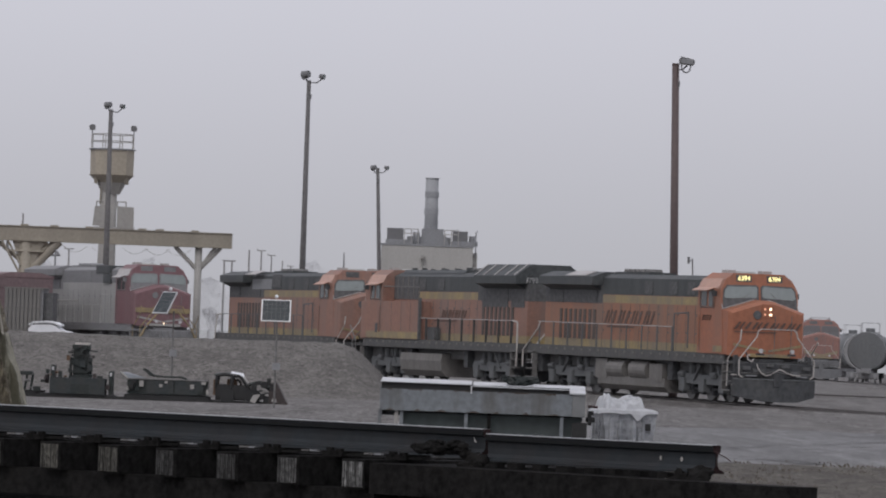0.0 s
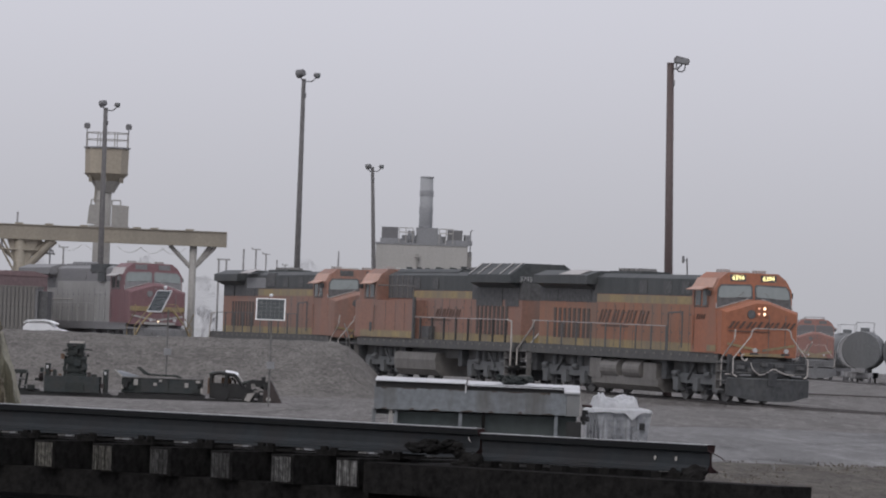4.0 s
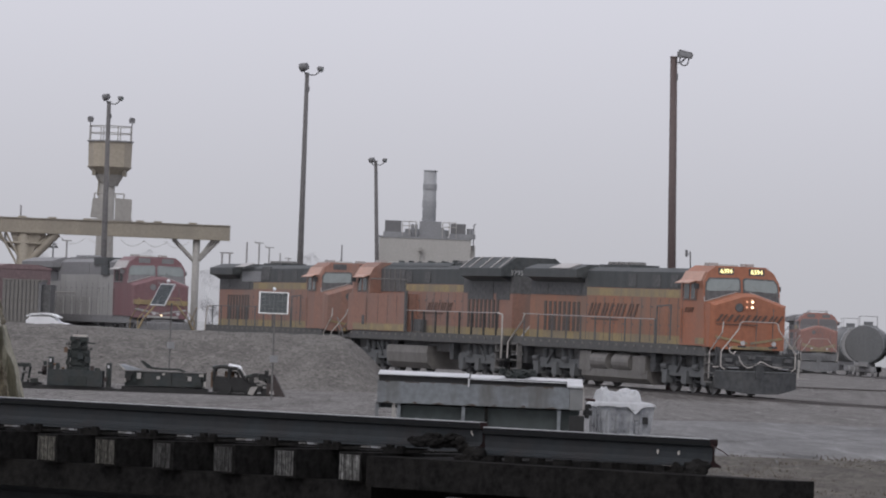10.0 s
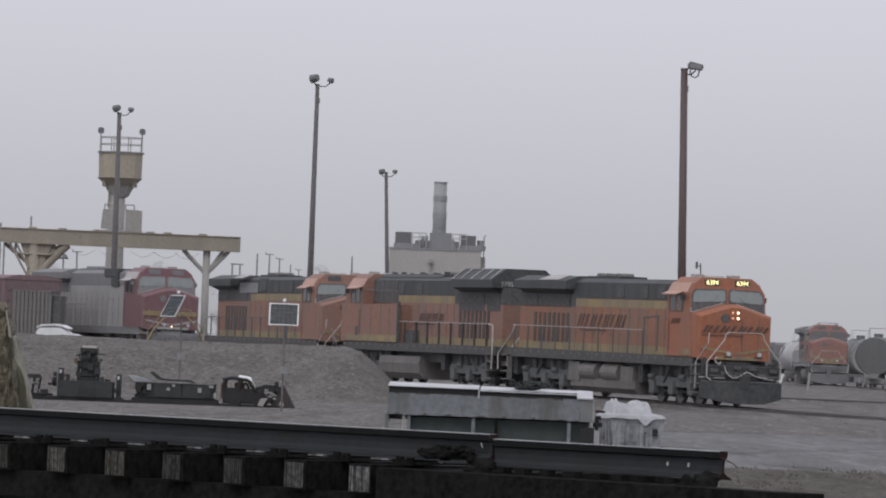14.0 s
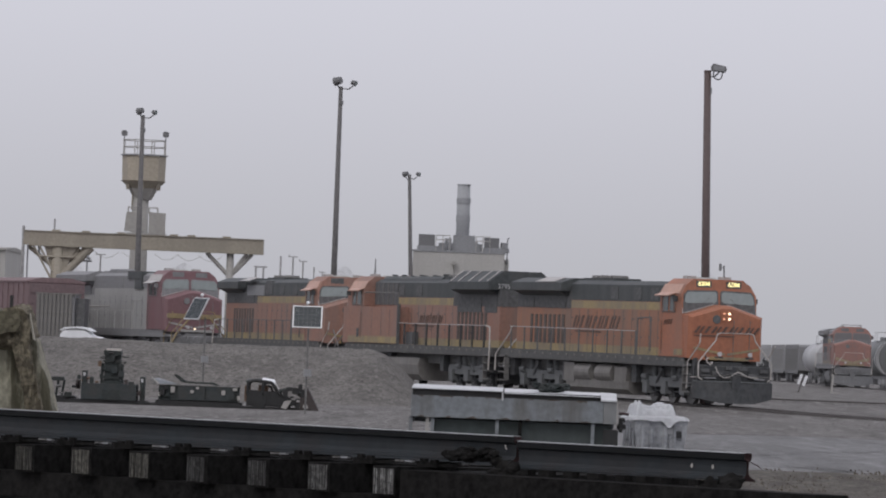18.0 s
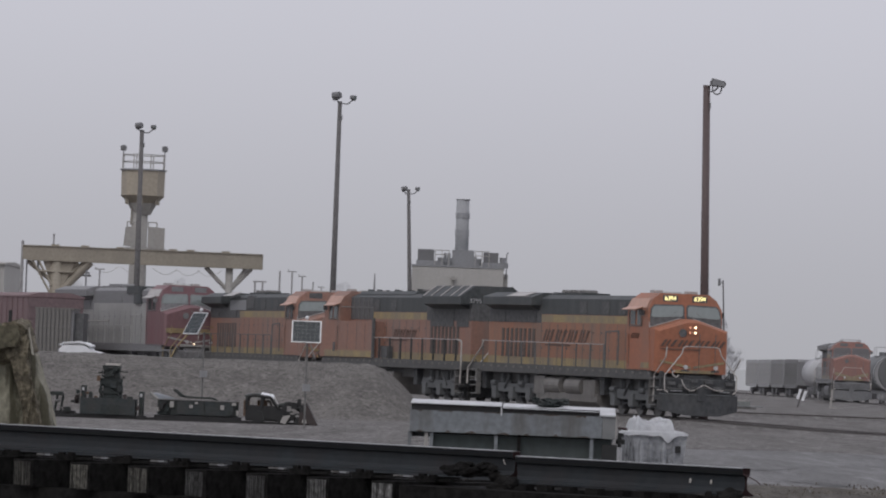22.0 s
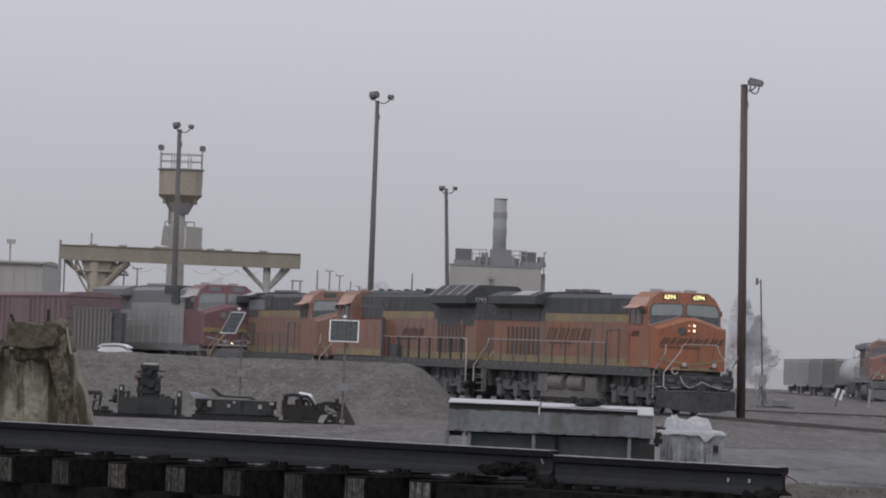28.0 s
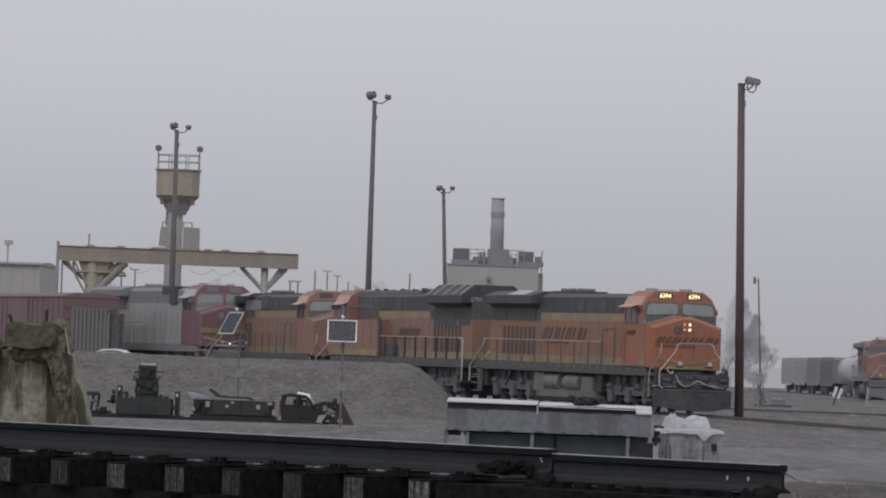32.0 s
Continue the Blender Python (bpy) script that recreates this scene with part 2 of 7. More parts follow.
LAMPGREY = mat("grey_lamp_housing", (0.17, 0.17, 0.175), 0.6, 0.0, vary=0.1)
# Tower and building paints are kept pale to stand in for haze.
BUFF = mat("buff_yellow_paint", (0.33, 0.298, 0.243), 0.7, vary=0.12, dirt=(0.26, 0.238, 0.2), dirt_amount=0.7, streak=True)
BUFFTANK = mat("haze_pale_tan_paint", (0.425, 0.378, 0.305), 0.7, vary=0.12, dirt=(0.34, 0.305, 0.25), dirt_amount=0.6, streak=True)
CHIMNEY = mat("pale_galvanised_sheet", (0.37, 0.38, 0.395), 0.65, vary=0.1, dirt=(0.3, 0.305, 0.315), dirt_amount=0.6, streak=True)
BUFFGREY = mat("pale_grey_paint", (0.36, 0.35, 0.33), 0.7, vary=0.1, dirt=(0.34, 0.32, 0.3), dirt_amount=0.5, streak=True)
WALLPANEL = mat("pale_ribbed_wall_panel", (0.44, 0.43, 0.41), 0.7, vary=0.08, dirt=(0.36, 0.35, 0.33), dirt_amount=0.5, streak=True)
PLANT = mat("grey_plant_metal", (0.27, 0.275, 0.285), 0.7, 0.0, vary=0.12, dirt=(0.22, 0.22, 0.225))
BOXGREY = mat("scuffed_grey_steel_plate", (0.19, 0.208, 0.222), 0.55, 0.0, vary=0.2, dirt=(0.105, 0.1, 0.093), dirt_scale=1.3, dirt_amount=0.8, grain=9, streak=True, edge=(0.5, 0.66))
BOXGREEN = mat("dark_green_steel_plate", (0.06, 0.076, 0.075), 0.65, vary=0.2, dirt=(0.045, 0.045, 0.045))
SNOWWHITE = mat("white_woven_plastic", (0.84, 0.85, 0.87), 0.4, grain=9, vary=0.08, dirt=(0.6, 0.61, 0.63), dirt_scale=2.5, dirt_amount=0.4, bump=0.3, bump_scale=18)
MACHINE = mat("dull_green_machine_paint", (0.022, 0.03, 0.029), 0.65, vary=0.25, dirt=(0.045, 0.042, 0.038), dirt_scale=3, dirt_amount=0.6, grain=12)
BLUESTEEL = mat("slate_grey_machine_paint", (0.03, 0.039, 0.041), 0.65, vary=0.3, dirt=(0.055, 0.05, 0.045), dirt_scale=3, dirt_amount=0.6, grain=12)
CONCRETE_PALE = mat("pale_streaked_concrete", (0.3, 0.287, 0.222), 0.9, grain=18, vary=0.3, dirt=(0.088, 0.082, 0.054), dirt_scale=3.6, dirt_amount=0.9, bump=0.7, bump_scale=18, streak=True, edge=(0.51, 0.58))
ROCKY = mat("crumbling_brown_concrete", (0.18, 0.158, 0.112), 0.95, grain=26, vary=0.5, dirt=(0.065, 0.055, 0.038), dirt_scale=11, dirt_amount=0.85, bump=1.0, bump_scale=22, edge=(0.46, 0.62))
CONCRETE = mat("mossy_cap_concrete", (0.105, 0.095, 0.064), 0.9, grain=18, vary=0.35, dirt=(0.16, 0.145, 0.102), dirt_scale=7, dirt_amount=0.65, bump=0.8, bump_scale=16, edge=(0.5, 0.7))
FRESH = mat("fresh_cream_fracture", (0.42, 0.4, 0.34), 0.9, grain=20, vary=0.2, dirt=(0.25, 0.23, 0.18), dirt_scale=5)
SCREEN_DARK = mat("black_oily_steel", (0.02, 0.02, 0.02), 0.6, vary=0.3)
SIDEGLASS = mat("dark_side_glass", (0.09, 0.1, 0.1), 0.15, vary=0.05, bump=0.0, spec=0.6)
LIDGREY = mat("pale_lid_sheet", (0.56, 0.57, 0.585), 0.35, grain=7, vary=0.15, dirt=(0.36, 0.365, 0.37), dirt_scale=1.8, dirt_amount=0.7, bump=0.2)
CORNERGREY = mat("bare_grey_sheet", (0.2, 0.207, 0.21), 0.6, vary=0.15, dirt=(0.15, 0.15, 0.145), dirt_scale=3)
PV = mat("solar_cell_glass", (0.035, 0.045, 0.05), 0.25, vary=0.1, bump=0.0, spec=0.45)
ALU = mat("bare_aluminium", (0.6, 0.6, 0.61), 0.4, 0.4, vary=0.08)
VERGE = gravel("brown_gravel_verge", ((0.066, 0.058, 0.049), (0.1, 0.09, 0.077), (0.15, 0.136, 0.118)), (0.5, 0.14, 0.04), 0.9, 0.6, along=0.15)
# Twig colour is lightened so the trees look hazed.
TWIG = mat("haze_grey_twigs", (0.5, 0.5, 0.515), 0.95, vary=0.1, bump=0.0)
HOPPER = mat("grey_hopper_paint", (0.3, 0.3, 0.306), 0.7, vary=0.12, dirt=(0.25, 0.245, 0.24), dirt_amount=0.6, streak=True)
PALEHOPPER = mat("haze_pale_hopper_paint", (0.4, 0.4, 0.408), 0.7, vary=0.12, dirt=(0.34, 0.335, 0.335), dirt_amount=0.6, streak=True)
DARKHOPPER = mat("dark_grey_hopper_paint", (0.2, 0.2, 0.204), 0.7, vary=0.12, dirt=(0.26, 0.255, 0.25), dirt_amount=0.6, streak=True)
# Far running gear and tank black are lightened in place of haze.
FARSTEEL = mat("haze_pale_running_gear", (0.28, 0.28, 0.287), 0.8, vary=0.15, dirt=(0.31, 0.308, 0.31))
PALETANK = mat("stained_white_and_sheen_paint", (0.52, 0.52, 0.53), 0.55, vary=0.12, dirt=(0.36, 0.36, 0.36), dirt_amount=0.6, streak=True)
TANKBLACK = mat("hazed_black_tank_car_paint", (0.15, 0.158, 0.163), 0.6, vary=0.15, dirt=(0.2, 0.2, 0.202), dirt_amount=0.6, streak=True)
# Pink desaturated to carry haze in the paint.
PINKISH = mat("hazed_pink_wagon_paint", (0.22, 0.155, 0.16), 0.75, vary=0.15, dirt=(0.18, 0.12, 0.12), dirt_amount=0.6, streak=True)
CHIMNEYBAND = mat("dull_galvanised_band", (0.335, 0.343, 0.357), 0.7, vary=0.1, dirt=(0.29, 0.295, 0.305), dirt_amount=0.5, streak=True)
MIST_GLOW = bpy.data.materials.new("glowing_mist_sheet")
MIST_GLOW.use_nodes = True
MIST_GLOW.node_tree.nodes["Principled BSDF"].inputs["Base Color"].default_value = (0.01, 0.01, 0.01, 1)
MIST_GLOW.node_tree.nodes["Principled BSDF"].inputs["Specular IOR Level"].default_value = 0.0
MIST_GLOW.node_tree.nodes["Principled BSDF"].inputs["Emission Color"].default_value = (0.35, 0.352, 0.378, 1)
MIST_GLOW.node_tree.nodes["Principled BSDF"].inputs["Emission Strength"].default_value = 1.0
# Far engine paints are made paler and greyer to stand in for haze.
FAR_ORANGE = mat("hazed_far_orange_paint", (0.3, 0.16, 0.135), 0.7, vary=0.14, dirt=(0.255, 0.17, 0.155), dirt_amount=0.75, bump=0.05, streak=True)
FAR_BLACK = mat("hazed_black_paint", (0.225, 0.226, 0.232), 0.7, vary=0.15, dirt=(0.26, 0.258, 0.262), bump=0.05, streak=True)
FARDARK = mat("hazed_black_running_gear", (0.168, 0.17, 0.175), 0.8, vary=0.15, dirt=(0.2, 0.2, 0.203))
FAR_YELLOW = mat("hazed_yellow_paint", (0.3, 0.25, 0.17), 0.7, vary=0.12, bump=0.05, streak=True)
WHITEPAINT = mat("white_moulded_plastic", (0.8, 0.81, 0.83), 0.6, vary=0.05)

# ---- building blocks ----


def box(bm, x0, x1, y0, y1, z0, z1):
    v = [bm.verts.new((x, y, z)) for x in (x0, x1) for y in (y0, y1) for z in (z0, z1)]
    for q in ((0, 1, 3, 2), (4, 6, 7, 5), (0, 4, 5, 1), (2, 3, 7, 6), (0, 2, 6, 4), (1, 5, 7, 3)):
        bm.faces.new([v[i] for i in q])
    return bm


def prism(bm, poly, axis, a, b):
    """A polygon drawn out along an axis from a to b. axis x: (y, z) points; y: (x, z); z: (x, y)."""
    def at(p, w):
        return {"x": (w, p[0], p[1]), "y": (p[0], w, p[1]), "z": (p[0], p[1], w)}[axis]
    lo, hi = [bm.verts.new(at(p, a)) for p in poly], [bm.verts.new(at(p, b)) for p in poly]
    k = len(poly)
    for i in range(k):
        bm.faces.new((lo[i], lo[(i + 1) % k], hi[(i + 1) % k], hi[i]))
    bm.faces.new(lo[::-1])
    bm.faces.new(hi)
    return bm


def rod(bm, p, q, r, r2=None, seg=8):
    """A round bar from p to q."""
    p, q = Vector(p), Vector(q)
    r2 = r if r2 is None else r2
    turn = (q - p).to_track_quat("Z", "Y")
    rings = []
    for c, rad in ((p, r), (q, r2)):
        rings.append([bm.verts.new(c + turn @ Vector((rad * math.cos(2 * math.pi * i / seg), rad * math.sin(2 * math.pi * i / seg), 0))) for i in range(seg)])
    for i in range(seg):
        bm.faces.new((rings[0][i], rings[0][(i + 1) % seg], rings[1][(i + 1) % seg], rings[1][i]))
    bm.faces.new(rings[0][::-1])
    bm.faces.new(rings[1])
    return bm


def bar(bm, pts, r, seg=6):
    for a, b in zip(pts, pts[1:]):
        rod(bm, a, b, r, seg=seg)
    return bm


def soften(bm, width, segments=1):
    bmesh.ops.bevel(bm, geom=[e for e in bm.edges if e.is_manifold and e.calc_face_angle(0) > 0.5], offset=width, segments=segments, affect="EDGES", clamp_overlap=True)
    return bm


def part(name, bm, material, parent, label="", smooth=False):
    """Links a bmesh as one mesh object under a thing or a part."""
    bmesh.ops.recalc_face_normals(bm, faces=bm.faces)
    me = bpy.data.meshes.new(name)
    bm.to_mesh(me)
    bm.free()
    me.materials.append(material)
    if smooth:
        me.polygons.foreach_set("use_smooth", [True] * len(me.polygons))
    ob = new(name, me)
    ob.parent = parent
    return tagged(ob, label)


def thing(name, label, category, m=None, group="", kind=""):
    ob = new(name)
    ob.empty_display_size = 0.2
    if m is not None:
        ob.matrix_basis = m
    return tagged(ob, label, category, group, kind)


def solid(name, bm, material, label, category, m=None, group="", kind="", smooth=False):
    """A thing of a single mesh."""
    ob = part(name, bm, material, None, "", smooth)
    if m is not None:
        ob.matrix_basis = m
    return tagged(ob, label, category, group, kind)


def B():
    return bmesh.new()


def again(name, proto, make, material, parent, at):
    """One more of a repeated part: the first is made, the others share its mesh."""
    if proto is None:
        proto = part(name, make(), material, parent)
        ob = proto
    else:
        ob = new(name, proto.data)
        ob.parent = parent
    ob.location = at
    return proto

# ---- ground and tracks ----
TRACK_WAY = Vector((-0.337, 0.9415, 0.0))       # back along the train
TRACK_FRONT = Vector((12.6, 195.0, 0.0))


def on_track(s):
    """The rail-top point s metres behind the train's first standing place."""
    p = TRACK_FRONT + TRACK_WAY * s + Vector((0.0011, 0.0004, 0)) * max(0, s - 45) ** 2
    return Vector((p.x, p.y, 0.3 * (1 - math.exp(-max(s + 3, 0) / 22)) - 0.17))


def smooth(a, b, x):
    k = min(1, max(0, (x - a) / (b - a)))
    return k * k * (3 - 2 * k)


def dip(y):
    """Ground lowered where the engines stand, to fit the camera's view."""
    return 0.17 * smooth(145, 185, y) * (1 - smooth(232, 262, y))


def hollow(x, y):
    """A shallow hollow behind the gravel heap, made so the car sinks in the camera's view."""
    return 0.42 * math.exp(-(((x + 15.5) / 7) ** 2 + ((y - 228) / 7) ** 2))


def heap_height(x, y):
    """Height of the gravel heap in front of the engines."""
    front = smooth(174, 189.5, y + 1.2 * noise.noise((x * 0.3, 0, 8.0))) * (1 - smooth(200, 212, y))
    flank = 1 - smooth(-3.7, -1.1, x + 0.3 * noise.noise((y * 0.2, 0, 0)))
    rough = 0.10 * noise.noise((x * 0.25, y * 0.12, 1.0)) + 0.06 * noise.noise((x * 0.9, y * 0.5, 3.0)) + 0.05 * noise.noise((x * 2.1, y * 1.3, 7.0)) + 0.03 * noise.noise((x * 5.0, y * 3.1, 2.0))
    return (1.72 + 0.1 * noise.noise((x * 0.12, 2.0, 5.0)) + rough) * front * flank


def build_ground():
    bm = B()
    xs = [-1500, -400, -120, -60, -30] + [i * 2.0 for i in range(-14, 25)] + [60, 120, 400, 1500]
    ys = [-300, -60, -10] + [10 + i * 4.0 for i in range(110)] + [480, 560, 700, 1000, 2500]
    grid = [[bm.verts.new((x, y, -0.12 - dip(y) - hollow(x, y) + 0.03 * noise.noise((x * 0.3, y * 0.15, 0)) + 0.02 * noise.noise((x, y * 0.5, 4)))) for x in xs] for y in ys]
    for r0, r1 in zip(grid, grid[1:]):
        for i in range(len(xs) - 1):
            bm.faces.new((r0[i], r0[i + 1], r1[i + 1], r1[i]))
    solid("ground", bm, GROUND, "flat wet gravel yard ground, grey-brown", "ground", kind="structure", smooth=True)
    bm = B()
    xs = [-60 + i * 0.6 for i in range(58)] + [-25.5 + i * 0.16 for i in range(162)]
    ys = [170 + i * 0.25 for i in range(88)] + [192 + i for i in range(22)]
    def lie(x, y):
        h = heap_height(x, y)
        return -0.16 - dip(y) * max(0.0, 1 - h / 0.8) + h
    grid = [[bm.verts.new((x, y, lie(x, y))) for x in xs] for y in ys]
    for r0, r1 in zip(grid, grid[1:]):
        for i in range(len(xs) - 1):
            if max(heap_height(v.co.x, v.co.y) for v in (r0[i], r0[i + 1], r1[i + 1], r1[i])) > 0.005:
                bm.faces.new((r0[i], r0[i + 1], r1[i + 1], r1[i]))
    bmesh.ops.delete(bm, geom=[v for v in bm.verts if not v.link_faces], context="VERTS")
    solid("gravel_heap", bm, MOUND, "long low heap of grey-brown ballast gravel", "gravel heap", kind="stuff", smooth=True)


build_ground()


def rail_profile(h, w=0.15):
    """Half and half of a flat-bottom rail, as (across, up) points."""
    k = h / 0.186
    half = [(0.5 * w, 0.0), (0.5 * w, 0.011 * k), (0.028, 0.03 * k), (0.011, 0.05 * k), (0.009, 0.09 * k), (0.012, 0.13 * k), (0.034, 0.142 * k), (0.037, 0.179 * k), (0.033, h)]
    return half + [(-x, z) for x, z in half[::-1]]


def build_track(name, pts, tie_from, tie_to, bed=True):
    """A track along points: two rails, ballast bed, and ties over a stretch."""
    top = thing(name, "worn railway track with timber ties in gravel ballast", "railway track", kind="structure")
    for side in (-0.755, 0.755):
        bm = B()
        rows = []
        prof = rail_profile(0.17)
        for i, p in enumerate(pts):
            d = (pts[min(i + 1, len(pts) - 1)] - pts[max(i - 1, 0)]).normalized()
            n = Vector((-d.y, d.x, 0))
            rows.append([bm.verts.new(p + n * (side + a) + Vector((0, 0, b - 0.17))) for a, b in prof])
        for r0, r1 in zip(rows, rows[1:]):
            for j in range(len(prof)):
                k = (j + 1) % len(prof)
                bm.faces.new((r0[j], r0[k], r1[k], r1[j]))
        part("rail", bm, RAIL_USED, top)
    if bed:
        bm = B()
        rows = []
        for i, p in enumerate(pts):
            d = (pts[min(i + 1, len(pts) - 1)] - pts[max(i - 1, 0)]).normalized()
            n = Vector((-d.y, d.x, 0))
            rows.append([bm.verts.new(p + n * a + Vector((0, 0, b))) for a, b in ((-3.4, -0.36 - p.z), (-1.6, -0.07), (0, -0.055), (1.6, -0.07), (3.4, -0.36 - p.z))])
        for r0, r1 in zip(rows, rows[1:]):
            for j in range(4):
                bm.faces.new((r0[j], r0[j + 1], r1[j + 1], r1[j]))
        part("ballast_bed", bm, GROUND, top)
    length, prev = 0.0, pts[0]
    proto = None
    for p, q in zip(pts, pts[1:]):
        seg = (q - p).length
        k = 0.0
        while k < seg:
            if tie_from <= length + k <= tie_to:
                d = (q - p).normalized()
                if proto is None:
                    bm = box(B(), -1.25, 1.25, -0.11, 0.11, -0.3, -0.045)
                    proto = part("tie", bm, TIE_OLD, top)
                    ob = proto
                else:
                    ob = new("tie", proto.data)
                    ob.parent = top
                ob.matrix_basis = Matrix.Translation(p + d * k) @ Matrix.Rotation(math.atan2(d.y, d.x) - math.pi / 2, 4, "Z")
            k += 0.55
        length += seg


RAIL_USED = mat("worn_rail_steel", (0.12, 0.11, 0.107), 0.55, 0.3, vary=0.2)
TIE_OLD = mat("old_grey_tie_timber", (0.11, 0.102, 0.097), 0.9, vary=0.3, each=0.3)
MAIN_LINE = [on_track(s) for s in range(90, -5, -5)]
_d = Vector((0.29, -0.957, 0))
for _i in range(1, 23):
    _p = on_track(-2) + _d * 4 * _i
    MAIN_LINE.append(_p + Vector((0, 0, 0.17 * (1 - smooth(145, 185, _p.y)))))
build_track("main_track", MAIN_LINE, 70, 150)

# ---- locomotives ----


def text_part(name, words, size, material, m, parent, label=""):
    """Writing as a thin mesh, with the built-in font."""
    cu = bpy.data.curves.new(name, "FONT")
    cu.body, cu.size, cu.extrude, cu.align_x, cu.align_y = words, size, 0.004, "CENTER", "CENTER"
    tmp = new(name, cu)
    me = bpy.data.meshes.new_from_object(tmp.evaluated_get(bpy.context.evaluated_depsgraph_get()))
    bpy.data.objects.remove(tmp)
    me.materials.clear()
    me.materials.append(material)
    ob = new(name, me)
    ob.parent = parent
    ob.matrix_basis = m
    return tagged(ob, label)


def slab(pts, depth):
    """A thin plate: a flat polygon given thickness along its normal."""
    bm = B()
    f = bm.faces.new([bm.verts.new(p) for p in pts])
    f.normal_update()
    ex = bmesh.ops.extrude_face_region(bm, geom=[f])
    n = f.normal.copy()
    for v in ex["geom"]:
        if isinstance(v, bmesh.types.BMVert):
            v.co += n * depth
    return bm


def wheelset(parent, x):
    """One axle with its two wheels, turning about its own middle."""
    bm = B()
    for side in (-1, 1):
        rod(bm, (0, side * 0.69, 0), (0, side * 0.82, 0), 0.53, 0.52, seg=20)
        rod(bm, (0, side * 0.67, 0), (0, side * 0.70, 0), 0.56, seg=20)
        for k in range(5):
            a = 2 * math.pi * k / 5
            rod(bm, (0.3 * math.cos(a), side * 0.80, 0.3 * math.sin(a)), (0.3 * math.cos(a), side * 0.835, 0.3 * math.sin(a)), 0.06, seg=6)
    rod(bm, (0, -0.95, 0), (0, 0.95, 0), 0.1, seg=10)
    ob = part("wheelset", bm, STEEL, parent)
    ob.matrix_basis = pose(x, 0, 0.53)
    return ob


def truck(parent, cx):
    bm = B()
    for side in (-1, 1):
        y = side * 1.02
        prism(bm, [(cx - 2.6, 0.75), (cx - 2.4, 1.0), (cx - 0.5, 0.95), (cx + 0.5, 0.95), (cx + 2.4, 1.0), (cx + 2.6, 0.75), (cx + 2.3, 0.62), (cx + 1.2, 0.6), (cx - 1.2, 0.6), (cx - 2.3, 0.62)], "y", y - 0.12, y + 0.12)
        for k in (-1.95, 0, 1.95):
            box(bm, cx + k - 0.24, cx + k + 0.24, y - 0.2 + side * 0.02, y + 0.2 + side * 0.02, 0.33, 0.8)
        for k in (-1.35, -0.6, 0.6, 1.35):
            rod(bm, (cx + k, y, 0.95), (cx + k, y, 1.35), 0.14, seg=10)
        for k in (-2.3, 0.85):
            rod(bm, (cx + k, y + side * 0.15, 0.95), (cx + k + 0.5, y + side * 0.15, 0.95), 0.11, seg=8)
        rod(bm, (cx - 0.25, y + side * 0.16, 1.3), (cx - 0.9, y + side * 0.16, 0.75), 0.05)
    part("truck_frame", bm, TRUCKDARK, parent)
    # Blocks added to fill the truck so bright ground does not show through.
    part("traction_motor", soften(box(B(), cx - 2.5, cx + 2.5, -0.6, 0.6, 0.28, 1.06), 0.08), PILOT, parent)
    for side in (-1, 1):
        bm = B()
        for k in (-2.45, -1.45, -0.5, 0.5, 1.45, 2.45):
            box(bm, cx + k - 0.06, cx + k + 0.06, side * 0.88 - 0.1, side * 0.88 + 0.1, 0.22, 0.7)
        box(bm, cx - 2.45, cx + 2.45, side * 0.93 - 0.03, side * 0.93 + 0.03, 0.4, 0.47)
        part("brake_rigging", bm, PILOT, parent)
    part("sand_box", soften(box(B(), cx - 3.25, cx - 2.75, -1.3, 1.3, 0.7, 1.38), 0.04), PILOT, parent)
    part("sand_box", soften(box(B(), cx + 2.75, cx + 3.2, -1.3, 1.3, 0.7, 1.38), 0.04), PILOT, parent)


def bars_as_writing(parent, name, m, widths, height, material, gap=0.1):
    """Unlettered company marking: slanted plain bars, in pairs where short."""
    bm = B()
    x = 0.0
    for w in widths:
        sl = 0.75 * height
        if w > 2.5 * height:
            pieces = ((0, w),)
        else:
            pieces = ((0, 0.2 * w), (0.36 * w, 0.5 * w), (0.74 * w, 0.96 * w))
        for p, q in pieces:
            prism(bm, [(x + p, 0), (x + q, 0), (x + q + sl, height), (x + p + sl, height)], "y", -0.005, 0.005)
        x += w + gap
    ob = part(name, bm, material, parent)
    ob.matrix_basis = m
    return ob


